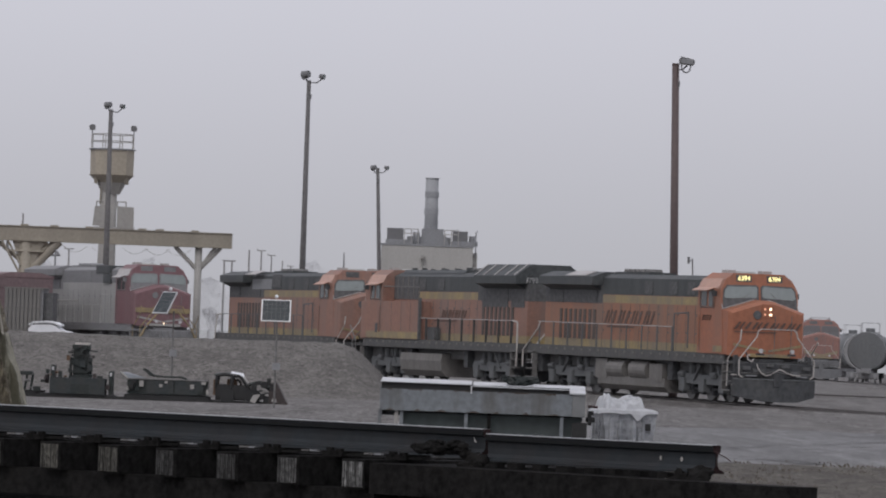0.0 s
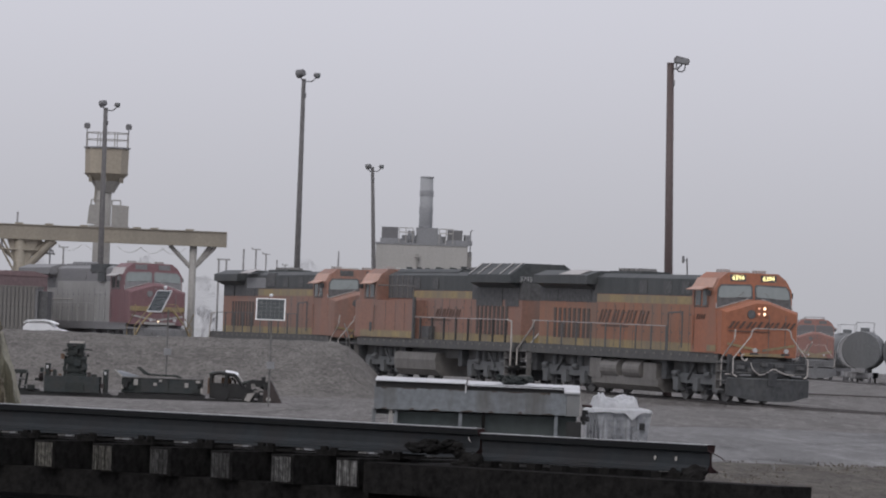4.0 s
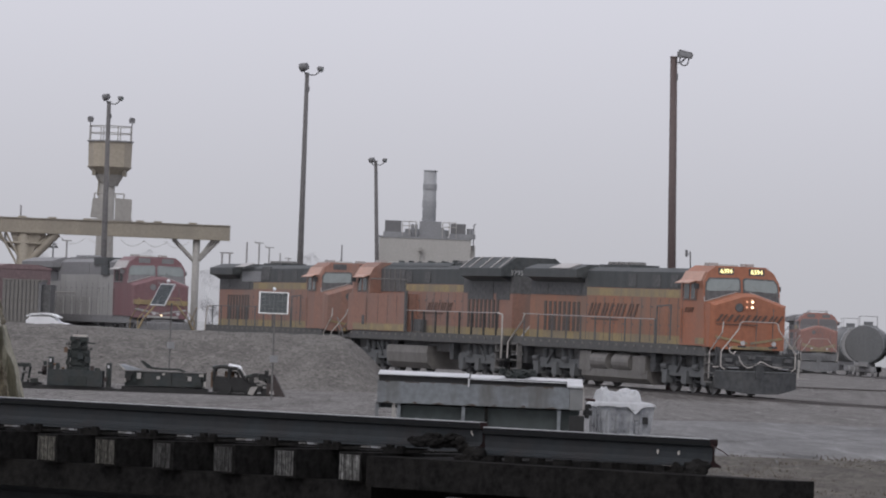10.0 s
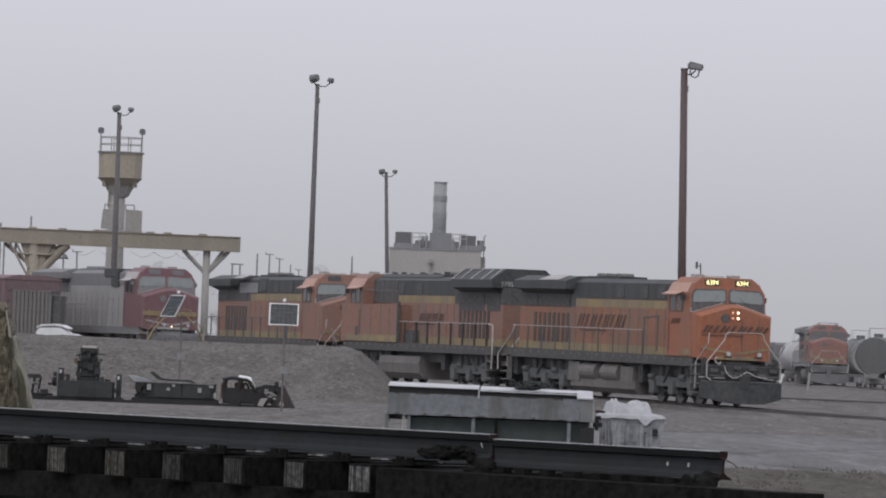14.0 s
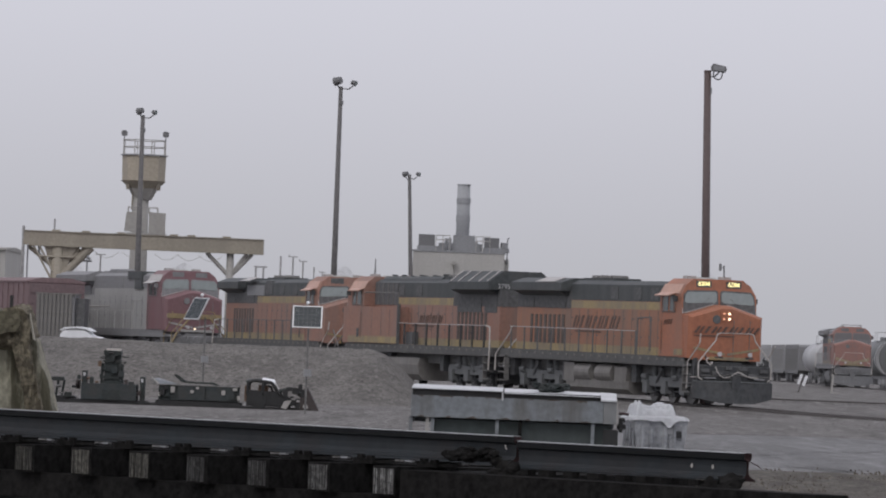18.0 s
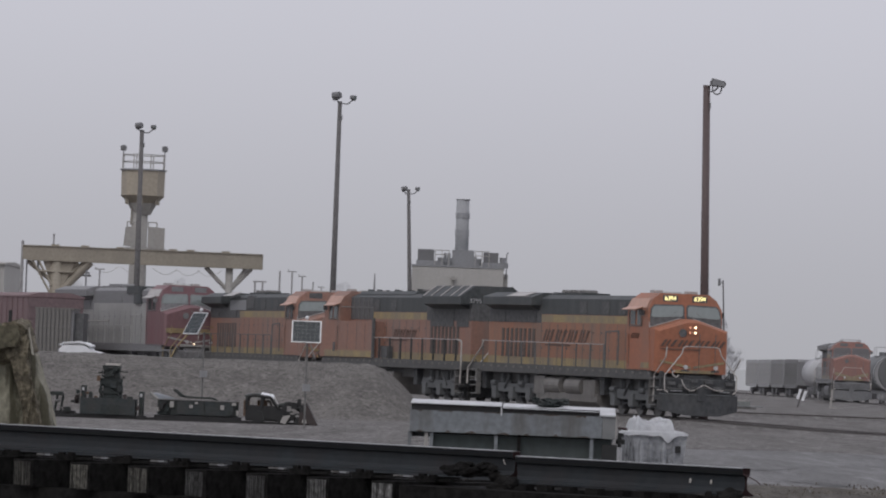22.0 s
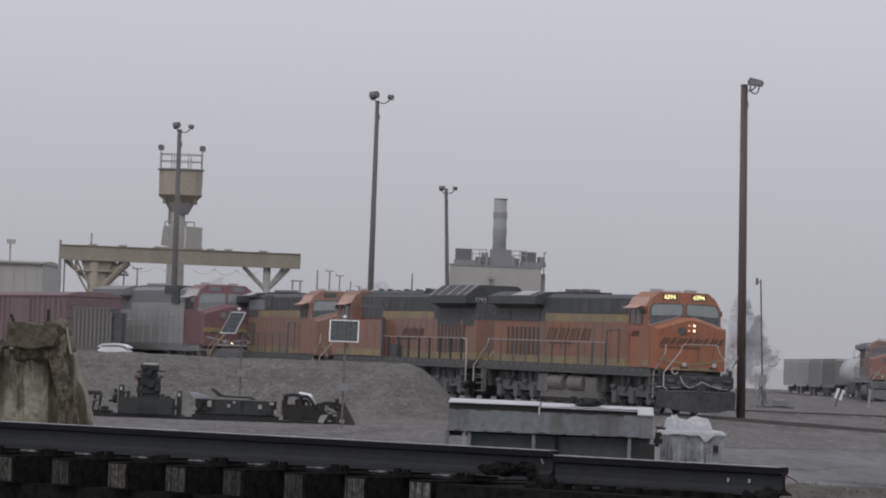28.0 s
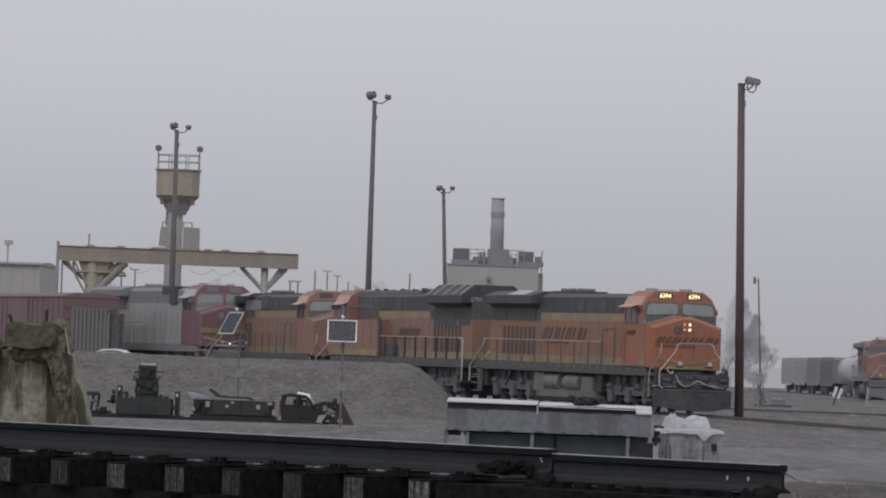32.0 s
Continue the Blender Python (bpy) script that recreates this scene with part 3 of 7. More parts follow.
def locomotive(label, m, paint, style, number="", lit=False, hood_paint=None):
    """A six-axle wide-nose diesel. style: tank look and roof."""
    top = thing("diesel_locomotive", label, "locomotive", m, group="locomotives in the yard")
    hood_paint = hood_paint or paint
    # frame and walkway
    bm = box(B(), -10.55, 9.35, -1.5, 1.5, 1.4, 1.76)
    box(bm, -10.2, 10.0, -1.0, 1.0, 1.0, 1.4)
    part("frame_sill", soften(bm, 0.02), style["sill"], top)
    near = style.get("near", -1)
    one = None
    for k in range(22):
        one = again("sill_bolt_plate", one, lambda: box(B(), 0, 0.16, -0.02, 0.02, 1.6, 1.68), TANKGREY, top, (-9.2 + k * 0.87, near * 1.505, 0))
    # hood bands
    x0, x1 = -10.0, 6.75
    part("hood_base", box(B(), x0, x1, -1.0, 1.0, 1.76, 2.06), style["stripe"], top)
    part("hood_side", box(B(), x0, x1, -1.0, 1.0, 2.06, 3.46), hood_paint, top)
    part("hood_upper_band", box(B(), x0 + 6.0, x1, -0.999, 0.999, 3.46, 3.79), hood_paint, top)
    part("hood_stripe", box(B(), x0 + 6.0, x1, -1.003, 1.003, 3.48, 3.77), style["stripe"], top)
    bm = B()
    prism(bm, [(-1.0, 3.79), (1.0, 3.79), (1.0, 4.42), (0.72, 4.58), (-0.72, 4.58), (-1.0, 4.42)], "x", x0 + 6.0, x1)
    part("hood_roof", bm, style["roof"], top)
    # seams and doors along the hood
    seam = latch = fin = None
    for side in (-1, 1):
        for k in range(11):
            seam = again("door_seam", seam, lambda: box(B(), 0, 0.03, -0.006, 0.006, 1.78, 3.43), HAZED_GRIME, top, (-4.0 + 0.92 * k, side * 1.003, 0))
        for a in (2.4, 3.08):
            for k in range(11):
                latch = again("door_latch", latch, lambda: box(B(), 0, 0.1, -0.01, 0.01, 0, 0.05), HAZED_GRIME, top, (-3.9 + 0.92 * k, side * 1.012, a))
        for k in range(8):
            fin = again("equipment_louvre", fin, lambda: box(B(), 0, 0.25, -0.02, 0.02, 2.05, 3.2), LOUVRE, top, (-8.4 + 0.5 * k, side * 1.01, 0))
        for a in (0.2, 2.6, 4.4):
            part("intake_screen", box(B(), a, a + 0.75, side * 1.01 - 0.015, side * 1.01 + 0.015, 3.86, 4.32), SCREEN, top)
    if style.get("bay"):
        for side in (-1, 1):
            # Dark plate stands in for the shade inside an open bay.
            part("open_bay", box(B(), 3.5, 6.7, side * 1.012 - 0.01, side * 1.012 + 0.01, 3.45, 4.42), SCREEN, top, "dark plate in place of the shaded equipment bay")
            stub = None
            for k in range(4):
                stub = again("bay_bar", stub, lambda: box(B(), -0.04, 0.04, -0.02, 0.02, 3.45, 4.42), HAZED_GRIME, top, (4.1 + 0.7 * k, side * 1.03, 0))
    # radiator wings at the rear
    # Real screens; their dark colour also carries the shadow under the wings.
    part("radiator_bay", box(B(), x0, x0 + 6.0, -1.0, 1.0, 3.442, 4.18), SCREEN, top)
    for side in (-1, 1):
        for a, b in ((x0 + 0.35, x0 + 1.9), (x0 + 2.3, x0 + 5.4)):
            part("radiator_screen", box(B(), a, b, side * 1.01 - 0.015, side * 1.01 + 0.015, 3.2 if style.get("bay") else 3.46, 4.0), SCREEN, top, "dark radiator screen with wing shadow in its colour")
    wide = style["wing"]
    bm = B()
    wa, wb = style["wing_at"]
    lo = [(-wide, 4.14), (wide, 4.14), (wide, 4.46), (0.85, style["wing_top"]), (-0.85, style["wing_top"]), (-wide, 4.46)]
    prism(bm, lo, "x", wa, wb)
    prism(bm, [(-1.0, 3.94), (1.0, 3.94), (wide, 4.142), (-wide, 4.142)], "x", wa + 0.25, wb - 0.2)
    prism(bm, [(-0.99, 4.15), (0.99, 4.15), (0.99, 4.42), (0.8, 4.56), (-0.8, 4.56), (-0.99, 4.42)], "x", x0, x0 + 6.02)
    part("radiator_wing", bm, style["roof"], top)
    for side in (-1, 1):
        for a, b in style["panels"]:
            z0, z1 = 4.48, style["wing_top"] + 0.012
            part("radiator_roof_panel", slab([(a, side * (wide - 0.02), z0), (b, side * (wide - 0.02), z0), (b, side * 0.9, z1), (a, side * 0.9, z1)][::side], 0.02), style["panel_paint"], top)
    if style.get("grey_bay"):
        part("blower_bay", soften(box(B(), -5.95, -2.7, -1.03, 1.03, 3.82, 4.3), 0.08, 2), PLANT, top, "dull grey blower housing")
        part("grid_bay", soften(box(B(), -2.5, -1.2, -1.03, 1.03, 3.9, 4.5), 0.03), SCREEN, top)
    # roof gear
    bm = B()
    soften(box(bm, -3.8, -0.6, -0.6, 0.6, 4.56, 4.68), 0.04)
    part("roof_hatch", bm, style["roof"], top)
    for k in range(5):
        bm = rod(B(), (-3.4 + 0.5 * k, -0.35, 4.7), (-3.4 + 0.5 * k, 0.35, 4.7), 0.1 - 0.01 * (k % 2), seg=8)
        part("exhaust_pipe", bm, HAZED_GRIME, top)
    # cab
    bm = B()
    sect = [(-1.54, 1.76), (1.54, 1.76), (1.55, 4.1), (1.34, 4.46), (1.02, 4.69), (-1.02, 4.69), (-1.34, 4.46), (-1.55, 4.1)]
    prism(bm, sect, "x", 6.75, 8.95)
    for v in bm.verts:
        if v.co.x > 8.5:
            v.co.x += 0.12 - 0.17 * (v.co.z - 3.4)
    part("cab", soften(bm, 0.04, 2), paint, top)
    # cab roof skins and visors
    for side in (-1, 1):
        part("cab_roof_panel", slab([(6.73, side * 1.56, 4.11), (8.75, side * 1.56, 4.11), (8.68, side * 1.35, 4.47), (6.73, side * 1.35, 4.47)][::side], 0.012), style["cab_roof"], top, "pinkish roof slope")
        part("window_visor", slab([(6.80, side * 1.55, 4.16), (8.3, side * 1.55, 4.16), (8.3, side * 1.84, 4.04), (6.80, side * 1.84, 4.04)][::side], 0.03), style["cab_roof"], top)
        bm = B()
        for a, b in ((7.1, 7.62), (7.8, 8.2)):
            prism(bm, [(a, 3.46), (b, 3.46), (b, 4.0), (a, 4.0)], "y", side * 1.545, side * 1.565)
        part("side_window", soften(bm, 0.004), SIDEGLASS, top)
        part("side_window_frame", bar(B(), [(7.0, side * 1.56, 3.42), (8.32, side * 1.56, 3.42), (8.32, side * 1.56, 4.04), (7.0, side * 1.56, 4.04), (7.0, side * 1.56, 3.42)], 0.018, 4), HAZED_GRIME, top)
    for y in (-0.8, 0.66):
        part("roof_beacon", soften(box(B(), 7.6, 8.1, y - 0.18, y + 0.18, 4.69, 4.8), 0.02), PALE, top)
    bm = rod(B(), (7.7, -0.1, 4.68), (7.7, -0.1, 4.76), 0.5, 0.38, seg=18)
    part("antenna_dome", soften(bm, 0.03), BUFFGREY, top, smooth=False)
    for side in (-1, 1):
        part("cab_mirror", soften(box(B(), 8.55, 8.62, min(side * 1.58, side * 1.78), max(side * 1.58, side * 1.76), 3.82, 4.02), 0.01), PILOT, top)
        part("door_grab", bar(B(), [(7.0, side * 1.59, 2.0), (7.0, side * 1.59, 3.1)], 0.02, 5), style["nose"], top)
        part("cab_door_seam", box(B(), 6.98, 7.0, side * 1.545 - 0.01, side * 1.545 + 0.01, 1.85, 3.4), HAZED_GRIME, top)
    # nose
    bm = B()
    ring_b = [(-1.53, 1.74), (1.53, 1.74), (1.53, 3.36), (0.25, 3.74), (-0.25, 3.74), (-1.53, 3.36)]
    back = [bm.verts.new((8.95, y, z)) for y, z in ring_b]
    mid = [bm.verts.new((9.66, y, z - 0.04 * (z > 3))) for y, z in ring_b]
    ring_f = [(-1.42, 1.68), (1.42, 1.68), (1.42, 3.24), (0.22, 3.6), (-0.22, 3.6), (-1.42, 3.24)]
    fro = [bm.verts.new((9.86 - 0.05 * (z > 3), y, z)) for y, z in ring_f]
    for r0, r1 in ((back, mid), (mid, fro)):
        for i in range(6):
            bm.faces.new((r0[i], r0[(i + 1) % 6], r1[(i + 1) % 6], r1[i]))
    bm.faces.new(back[::-1])
    bm.faces.new(fro)
    part("nose", soften(bm, 0.03), style["nose"], top)
    part("nose_base_stripe", soften(box(B(), 9.6, 9.9, -0.7, 0.95, 1.69, 1.81), 0.02), style["stripe"], top)
    for y in (0.28, 0.95):
        part("nose_door_seam", box(B(), 9.855, 9.872, y, y + 0.02, 1.7, 3.2), HAZED_GRIME, top)
    for side in (-1, 1):
        part("nose_chevron", slab([(9.875, side * 0.05, 1.86), (9.875, side * 1.36, 2.08), (9.875, side * 1.36, 2.17), (9.875, side * 0.05, 1.95)][::side], 0.006), style["stripe"], top)
    # Thin pale bars painted in for the highlight along the nose edge.
    for side in (-1, 1):
        part("nose_trim", bar(B(), [(9.0, side * 1.53, 3.62), (9.12, side * 1.54, 3.38), (9.13, side * 0.27, 3.755)], 0.018, 5), PALE, top)
    part("front_porch", soften(box(B(), 9.35, 10.66, -1.45, 1.45, 1.4, 1.53), 0.02), PILOT, top)
    part("porch_step", soften(box(B(), 9.87, 10.3, -0.5, 0.5, 1.53, 1.62), 0.02), PILOT, top)
    # windscreens: two panes with drop corners
    def wx(z):
        return 9.07 - 0.17 * (z - 3.4) + 0.02
    for side in (-1, 1):
        pts = [(0.04, 3.5), (0.04, 4.2), (0.12, 4.28), (1.32, 4.25), (1.46, 4.08), (1.5, 3.75), (1.5, 3.4), (1.0, 3.36)]
        part("window_surround", slab([(wx(z) - 0.012, side * y, z) for y, z in pts][::side], 0.01), SCREEN, top, "black rubber window surround")
        pts = [(0.1, 3.87), (0.1, 4.15), (0.17, 4.22), (1.3, 4.19), (1.4, 4.08), (1.45, 3.82), (1.36, 3.76), (0.18, 3.81)]
        part("windscreen", slab([(wx(z), side * y, z) for y, z in pts][::side], 0.015), style.get("glass", WINDOW), top)
        part("wiper", bar(B(), [(wx(3.78) + 0.03, side * 0.7, 3.78), (wx(4.0) + 0.03, side * 0.42, 4.0)], 0.007, 4), HAZED_GRIME, top)
    # number boards on the brow
    for side in (-1, 1):
        nx = wx(4.45) - 0.02
        part("number_board", box(B(), nx - 0.05, nx + 0.02, side * 0.62 - 0.31, side * 0.62 + 0.31, 4.38, 4.62), SCREEN, top)
        if number:
            text_part("board_number", number, 0.245, NUMBER if lit else WHITE_LETTER, Matrix.Translation((nx + 0.025, side * 0.62, 4.5)) @ Euler((radians(90), 0, radians(90))).to_matrix().to_4x4(), top, "glowing yellow numerals" if lit else "")
    # headlight, door, ditch lights
    bm = B()
    rod(bm, (9.74, -0.42, 3.2), (9.86, -0.42, 3.2), 0.16, seg=14)
    part("sealed_light_port", bm, SCREEN, top)
    bm = box(B(), 9.72, 9.845, -0.24, 0.24, 3.12, 3.52)
    part("headlight_housing", soften(bm, 0.02), style["nose"], top)
    for y in (-0.12, 0.1):
        for z in (3.22, 3.42):
            bm = rod(B(), (9.81, y, z), (9.862, y, z), 0.048 if y > 0 else 0.04, seg=12)
            part("headlight", bm, (HEADLIGHT if y > 0 else DIMLIGHT) if lit else HAZED_GRIME, top, "glowing warm headlight" if lit else "")
    for y in (-0.75, 0.75):
        bm = rod(B(), (10.66, y * 0.84, 1.92), (10.8, y * 0.84, 1.92), 0.06, 0.085, seg=12)
        part("ditch_light", bm, ALU, top)
    # front end: pilot, plow, coupler, steps, rails
    bm = B()
    prism(bm, [(10.62, 1.5), (10.74, 1.46), (10.74, 0.95), (10.62, 0.88)], "y", -1.5, 1.5)
    part("pilot_plate", soften(bm, 0.02), PILOT, top)
    bm = B()
    pl = [(10.62, -1.66), (11.08, -0.75), (11.16, 0), (11.08, 0.75), (10.62, 1.66), (10.5, 1.66), (10.5, -1.66)]
    lo, hi = [bm.verts.new((x + 0.08 * (abs(y) < 1), y, 0.1 + 0.2 * (abs(y) / 1.66) ** 3)) for x, y in pl], [bm.verts.new((x, y, 0.88)) for x, y in pl]
    for i in range(len(pl)):
        j = (i + 1) % len(pl)
        bm.faces.new((lo[i], lo[j], hi[j], hi[i]))
    bm.faces.new(lo[::-1])
    bm.faces.new(hi)
    part("snow_plough", bm, PILOT, top)
    for end in (1, -1):
        bm = B()
        soften(box(bm, min(end * 10.4, end * 11.15), max(end * 10.4, end * 11.15), -0.16, 0.16, 0.72, 1.05), 0.04)
        box(bm, min(end * 10.95, end * 11.2), max(end * 10.95, end * 11.2), -0.24, 0.1, 0.66, 1.12)
        part("coupler", bm, PILOT if end > 0 and lit else HAZED_GRIME, top)
        for side in (-1, 1):
            bm = B()
            for k in range(4):
                z = 0.45 + 0.33 * k
                box(bm, min(end * 9.6, end * 10.3), max(end * 9.6, end * 10.3), side * 1.5 - 0.16, side * 1.5 + 0.04, z, z + 0.04)
            box(bm, min(end * 9.55, end * 9.6), max(end * 9.55, end * 9.6), side * 1.5 - 0.16, side * 1.5 + 0.04, 0.45, 1.4)
            part("step_well", bm, HAZED_GRIME, top)
            bm = B()
            e = end
            if e < 0 and lit:
                bar(bm, [(e * 10.9, side * 1.56, 0.85), (e * 10.9, side * 1.56, 1.5), (e * 9.4, side * 1.53, 2.4), (e * 9.3, side * 1.5, 2.66)], 0.034)
                bar(bm, [(e * 10.75, side * 1.2, 1.0), (e * 10.75, side * 1.2, 1.55), (e * 10.2, side * 0.7, 2.4), (e * 10.2, side * 0.6, 2.7)], 0.034)
            elif e < 0:
                bar(bm, [(e * 10.35, side * 1.56, 0.85), (e * 10.4, side * 1.56, 1.6), (e * 10.25, side * 1.52, 2.6), (e * 9.6, side * 1.475, 2.66)], 0.034)
            else:
                bar(bm, [(e * 9.95, side * 1.62, 0.6), (e * 10.0, side * 1.62, 1.6), (e * 11.0, side * 1.56, 2.28), (e * 11.03, side * 1.54, 2.66 if side < 0 else 2.25)], 0.026)
            dark = e > 0 and style.get("bay")
            part("stair_handrail", bm, HAZED_GRIME if dark else style.get("grab", CREAM), top, "" if dark else "bent handrail")
            bm = B()
            bar(bm, [(e * 10.85, side * 1.35, 0.95), (e * 10.82, side * 1.5, 1.05), (e * 10.82, side * 1.51, 1.6), (e * 10.8, side * 0.82, 2.42), (e * 10.8, side * 0.76, 2.64), (e * 10.8, side * 0.64, 2.7)], 0.024)
            if e > 0:
                part("end_handrail", bm, HAZED_GRIME if dark else style.get("grab", CREAM), top, "" if dark else "bent handrail")
        bm = B()
        bar(bm, [(end * 10.8, -0.66, 2.7), (end * 10.8, 0.66, 2.7)], 0.016)
        part("end_rail_top", bm, style.get("grab", CREAM) if end > 0 and not style.get("bay") else HAZED_GRIME, top)
        pts = [(end * 10.94, y, z) for y, z in ((-0.84, 1.46), (-0.78, 1.28), (-0.64, 1.12), (-0.46, 1.04), (-0.26, 1.08), (0.06, 1.27), (0.18, 1.25), (0.4, 1.14), (0.62, 1.08), (0.92, 1.07))]
        part("air_hose", bar(B(), pts, 0.02), CREAM if lit and end > 0 else HAZED_GRIME, top, "pale sagging air hose" if lit and end > 0 else "")
        for y in (-1.25, 1.2):
            part("end_cable", bar(B(), [(end * 10.82, y, 1.85), (end * 10.9, y * 0.93, 1.62), (end * 10.86, y * 0.8, 1.5)], 0.03), PILOT, top)
        part("buffer_plate", soften(box(B(), min(end * 10.7, end * 10.82), max(end * 10.7, end * 10.82), -0.5, 0.5, 0.95, 1.3), 0.03), PILOT, top)
        for y in (-1.0, 1.0):
            part("step_plate", soften(box(B(), min(end * 10.7, end * 10.88), max(end * 10.7, end * 10.88), y - 0.22, y + 0.22, 1.0, 1.05), 0.01), PLANT, top)
        hose = None
        for k in range(7):
            hose = again("brake_hose", hose, lambda: bar(B(), [(end * 10.76, 0, 1.5), (end * 10.86, 0.03, 1.3), (end * 10.84, 0.05, 1.0)], 0.03), SCREEN, top, (0, -1.0 + k * 0.33, 0))
    if lit:
        for side in (-1, 1):
            part("corner_stripe", box(B(), 8.35, 9.2, side * 1.552 - 0.008, side * 1.552 + 0.008, 1.82, 2.04), YELLOW, top)
            part("ditch_bracket", soften(box(B(), 10.62, 10.8, side * 0.63 - 0.13, side * 0.63 + 0.13, 1.76, 1.83), 0.02), PILOT, top)
            part("corner_post", soften(box(B(), 10.3, 10.5, side * 1.48 - 0.06, side * 1.48 + 0.06, 0.3, 1.75), 0.02), PILOT, top)
            part("step_edge", box(B(), 10.52, 10.6, side * 1.5 - 0.2, side * 1.5 + 0.06, 1.02, 1.06), CREAM if side < 0 else HAZED_GRIME, top)
            part("step_edge", box(B(), 10.52, 10.6, side * 1.5 - 0.2, side * 1.5 + 0.06, 0.66, 0.7), HAZED_GRIME, top)
            part("hose_loop", bar(B(), [(10.86, side * 0.95, 1.62), (10.92, side * 1.05, 1.52), (10.92, side * 1.2, 1.6), (10.9, side * 1.22, 1.74), (10.86, side * 1.1, 1.76)], 0.024), CREAM if side < 0 else PILOT, top)
        for y, z, w in ((-0.7, 1.22, 0.22), (0.75, 1.16, 0.2), (-0.25, 1.42, 0.12), (0.35, 1.4, 0.16), (-1.2, 1.3, 0.14), (1.2, 1.34, 0.15)):
            part("pilot_fitting", soften(box(B(), 10.74, 10.86, y - w, y + w, z - 0.07, z + 0.06), 0.02), SCREEN, top)
        part("uncoupling_lever", bar(B(), [(10.88, -1.45, 1.12), (10.9, -0.6, 1.1), (10.98, -0.2, 1.2), (10.9, 0.6, 1.1), (10.88, 1.45, 1.12)], 0.016), HAZED_GRIME, top)
        part("plough_rib", bar(B(), [(10.6, -1.62, 0.9), (11.08, -0.74, 0.9), (11.16, 0, 0.9), (11.08, 0.74, 0.9), (10.6, 1.62, 0.9)], 0.03), TRUCKDARK, top)
    if style.get("bay"):
        part("roof_blister", soften(prism(B(), [(-0.8, 4.56), (0.8, 4.56), (0.6, 4.71), (-0.6, 4.71)], "x", -1.6, 6.4), 0.03), style["roof"], top)
        for k, (x, r) in enumerate(((-1.0, 0.16), (-0.5, 0.13), (0.6, 0.1), (1.9, 0.1), (2.3, 0.12), (3.6, 0.1), (4.8, 0.12), (5.4, 0.1), (6.1, 0.13))):
            part("roof_vent", soften(rod(B(), (x, 0.3 * (-1) ** k, 4.69), (x, 0.3 * (-1) ** k, 4.72 + r * 0.6), r, seg=10), 0.02), style["roof"], top)
        for side in (-1, 1):
            part("gallery_rail", bar(B(), [(2.0, side * 1.5, 3.36), (2.0, side * 1.5, 3.95), (6.7, side * 1.5, 3.98)], 0.025, 5), HAZED_GRIME, top)
            part("gallery_locker", soften(box(B(), 0.5, 1.4, min(side * 1.02, side * 1.3), max(side * 1.02, side * 1.3), 1.77, 2.3), 0.03), SCREEN, top)
    # walkway rails
    for side in (-1, 1):
        stub = None
        for k in range(8 if style.get("bay") else 10):
            stub = again("handrail_post", stub, lambda: bar(B(), [(0, 0, 1.74), (0, 0, 2.66)], style.get("post", 0.034), 5), style["rail"], top, (-9.4 + k * 1.5, side * 1.47, 0))
        bm = bar(B(), [(-9.6, side * 1.47, 2.66), (1.9 if style.get("bay") else 4.0, side * 1.47, 2.66)], 0.018, 5)
        part("handrail", bm, PALE if style.get("bay") or lit else style["rail"], top)
        if not style.get("bay"):
            part("cab_step_rail", bar(B(), [(4.3, side * 1.49, 1.76), (4.3, side * 1.49, 3.15), (5.7, side * 1.49, 3.2), (5.7, side * 1.49, 1.9)], 0.03, 5), style["rail"], top)
        if style.get("bay"):
            part("side_cabinet", soften(box(B(), 1.95, 6.752, min(side * 1.0, side * 1.54), max(side * 1.0, side * 1.54), 1.76, 3.36), 0.02), paint, top, "wide orange cabinet behind the cab")
            part("cabinet_stripe", box(B(), 1.98, 8.85, side * 1.548 - 0.006, side * 1.548 + 0.006, 1.78, 2.06), style["stripe"], top)
            part("cabinet_post", soften(box(B(), 1.84, 1.96, side * 1.5 - 0.06, side * 1.5 + 0.06, 1.76, 3.5), 0.02), SCREEN, top)
            for x in (3.0, 4.2, 5.5):
                part("cabinet_seam", box(B(), x, x + 0.025, side * 1.545 - 0.006, side * 1.545 + 0.006, 2.1, 3.32), HAZED_GRIME, top)
            part("cabinet_vent", soften(box(B(), 7.3, 7.6, side * 1.56 - 0.01, side * 1.56 + 0.01, 2.0, 2.4), 0.006), SCREEN, top)
    # fuel tank
    bm = B()
    if style["tank"] == "round":
        prism(bm, [(-1.35, 0.4), (-1.1, 0.2), (1.1, 0.2), (1.35, 0.4), (1.35, 0.72), (-1.35, 0.72)], "x", -3.4, 3.2)
        box(bm, -3.6, -2.45, -1.38, 1.38, 0.6, 1.34)
        box(bm, 1.75, 3.0, -1.38, 1.38, 0.6, 1.25)
        part("fuel_tank", soften(bm, 0.05, 2), TANKGREY, top)
        for side in (-1, 1):
            for a in (-2.35, -0.1):
                bm = rod(B(), (a, side * 1.14, 0.98), (a + 1.65, side * 1.14, 0.98), 0.36, seg=18)
                part("air_reservoir", soften(bm, 0.06, 2), TANKGREY, top, smooth=False)
    else:
        prism(bm, [(-1.4, 0.5), (-1.15, 0.25), (1.15, 0.25), (1.4, 0.5), (1.45, 0.9), (1.4, 1.2), (-1.4, 1.2), (-1.45, 0.9)], "x", -0.9, 4.4)
        part("fuel_tank", soften(bm, 0.05, 2), TANKGREY, top)
    truck(top, 6.6)
    truck(top, -6.6)
    axles = [wheelset(top, c + k) for c in (6.6, -6.6) for k in (-1.95, 0, 1.95)]
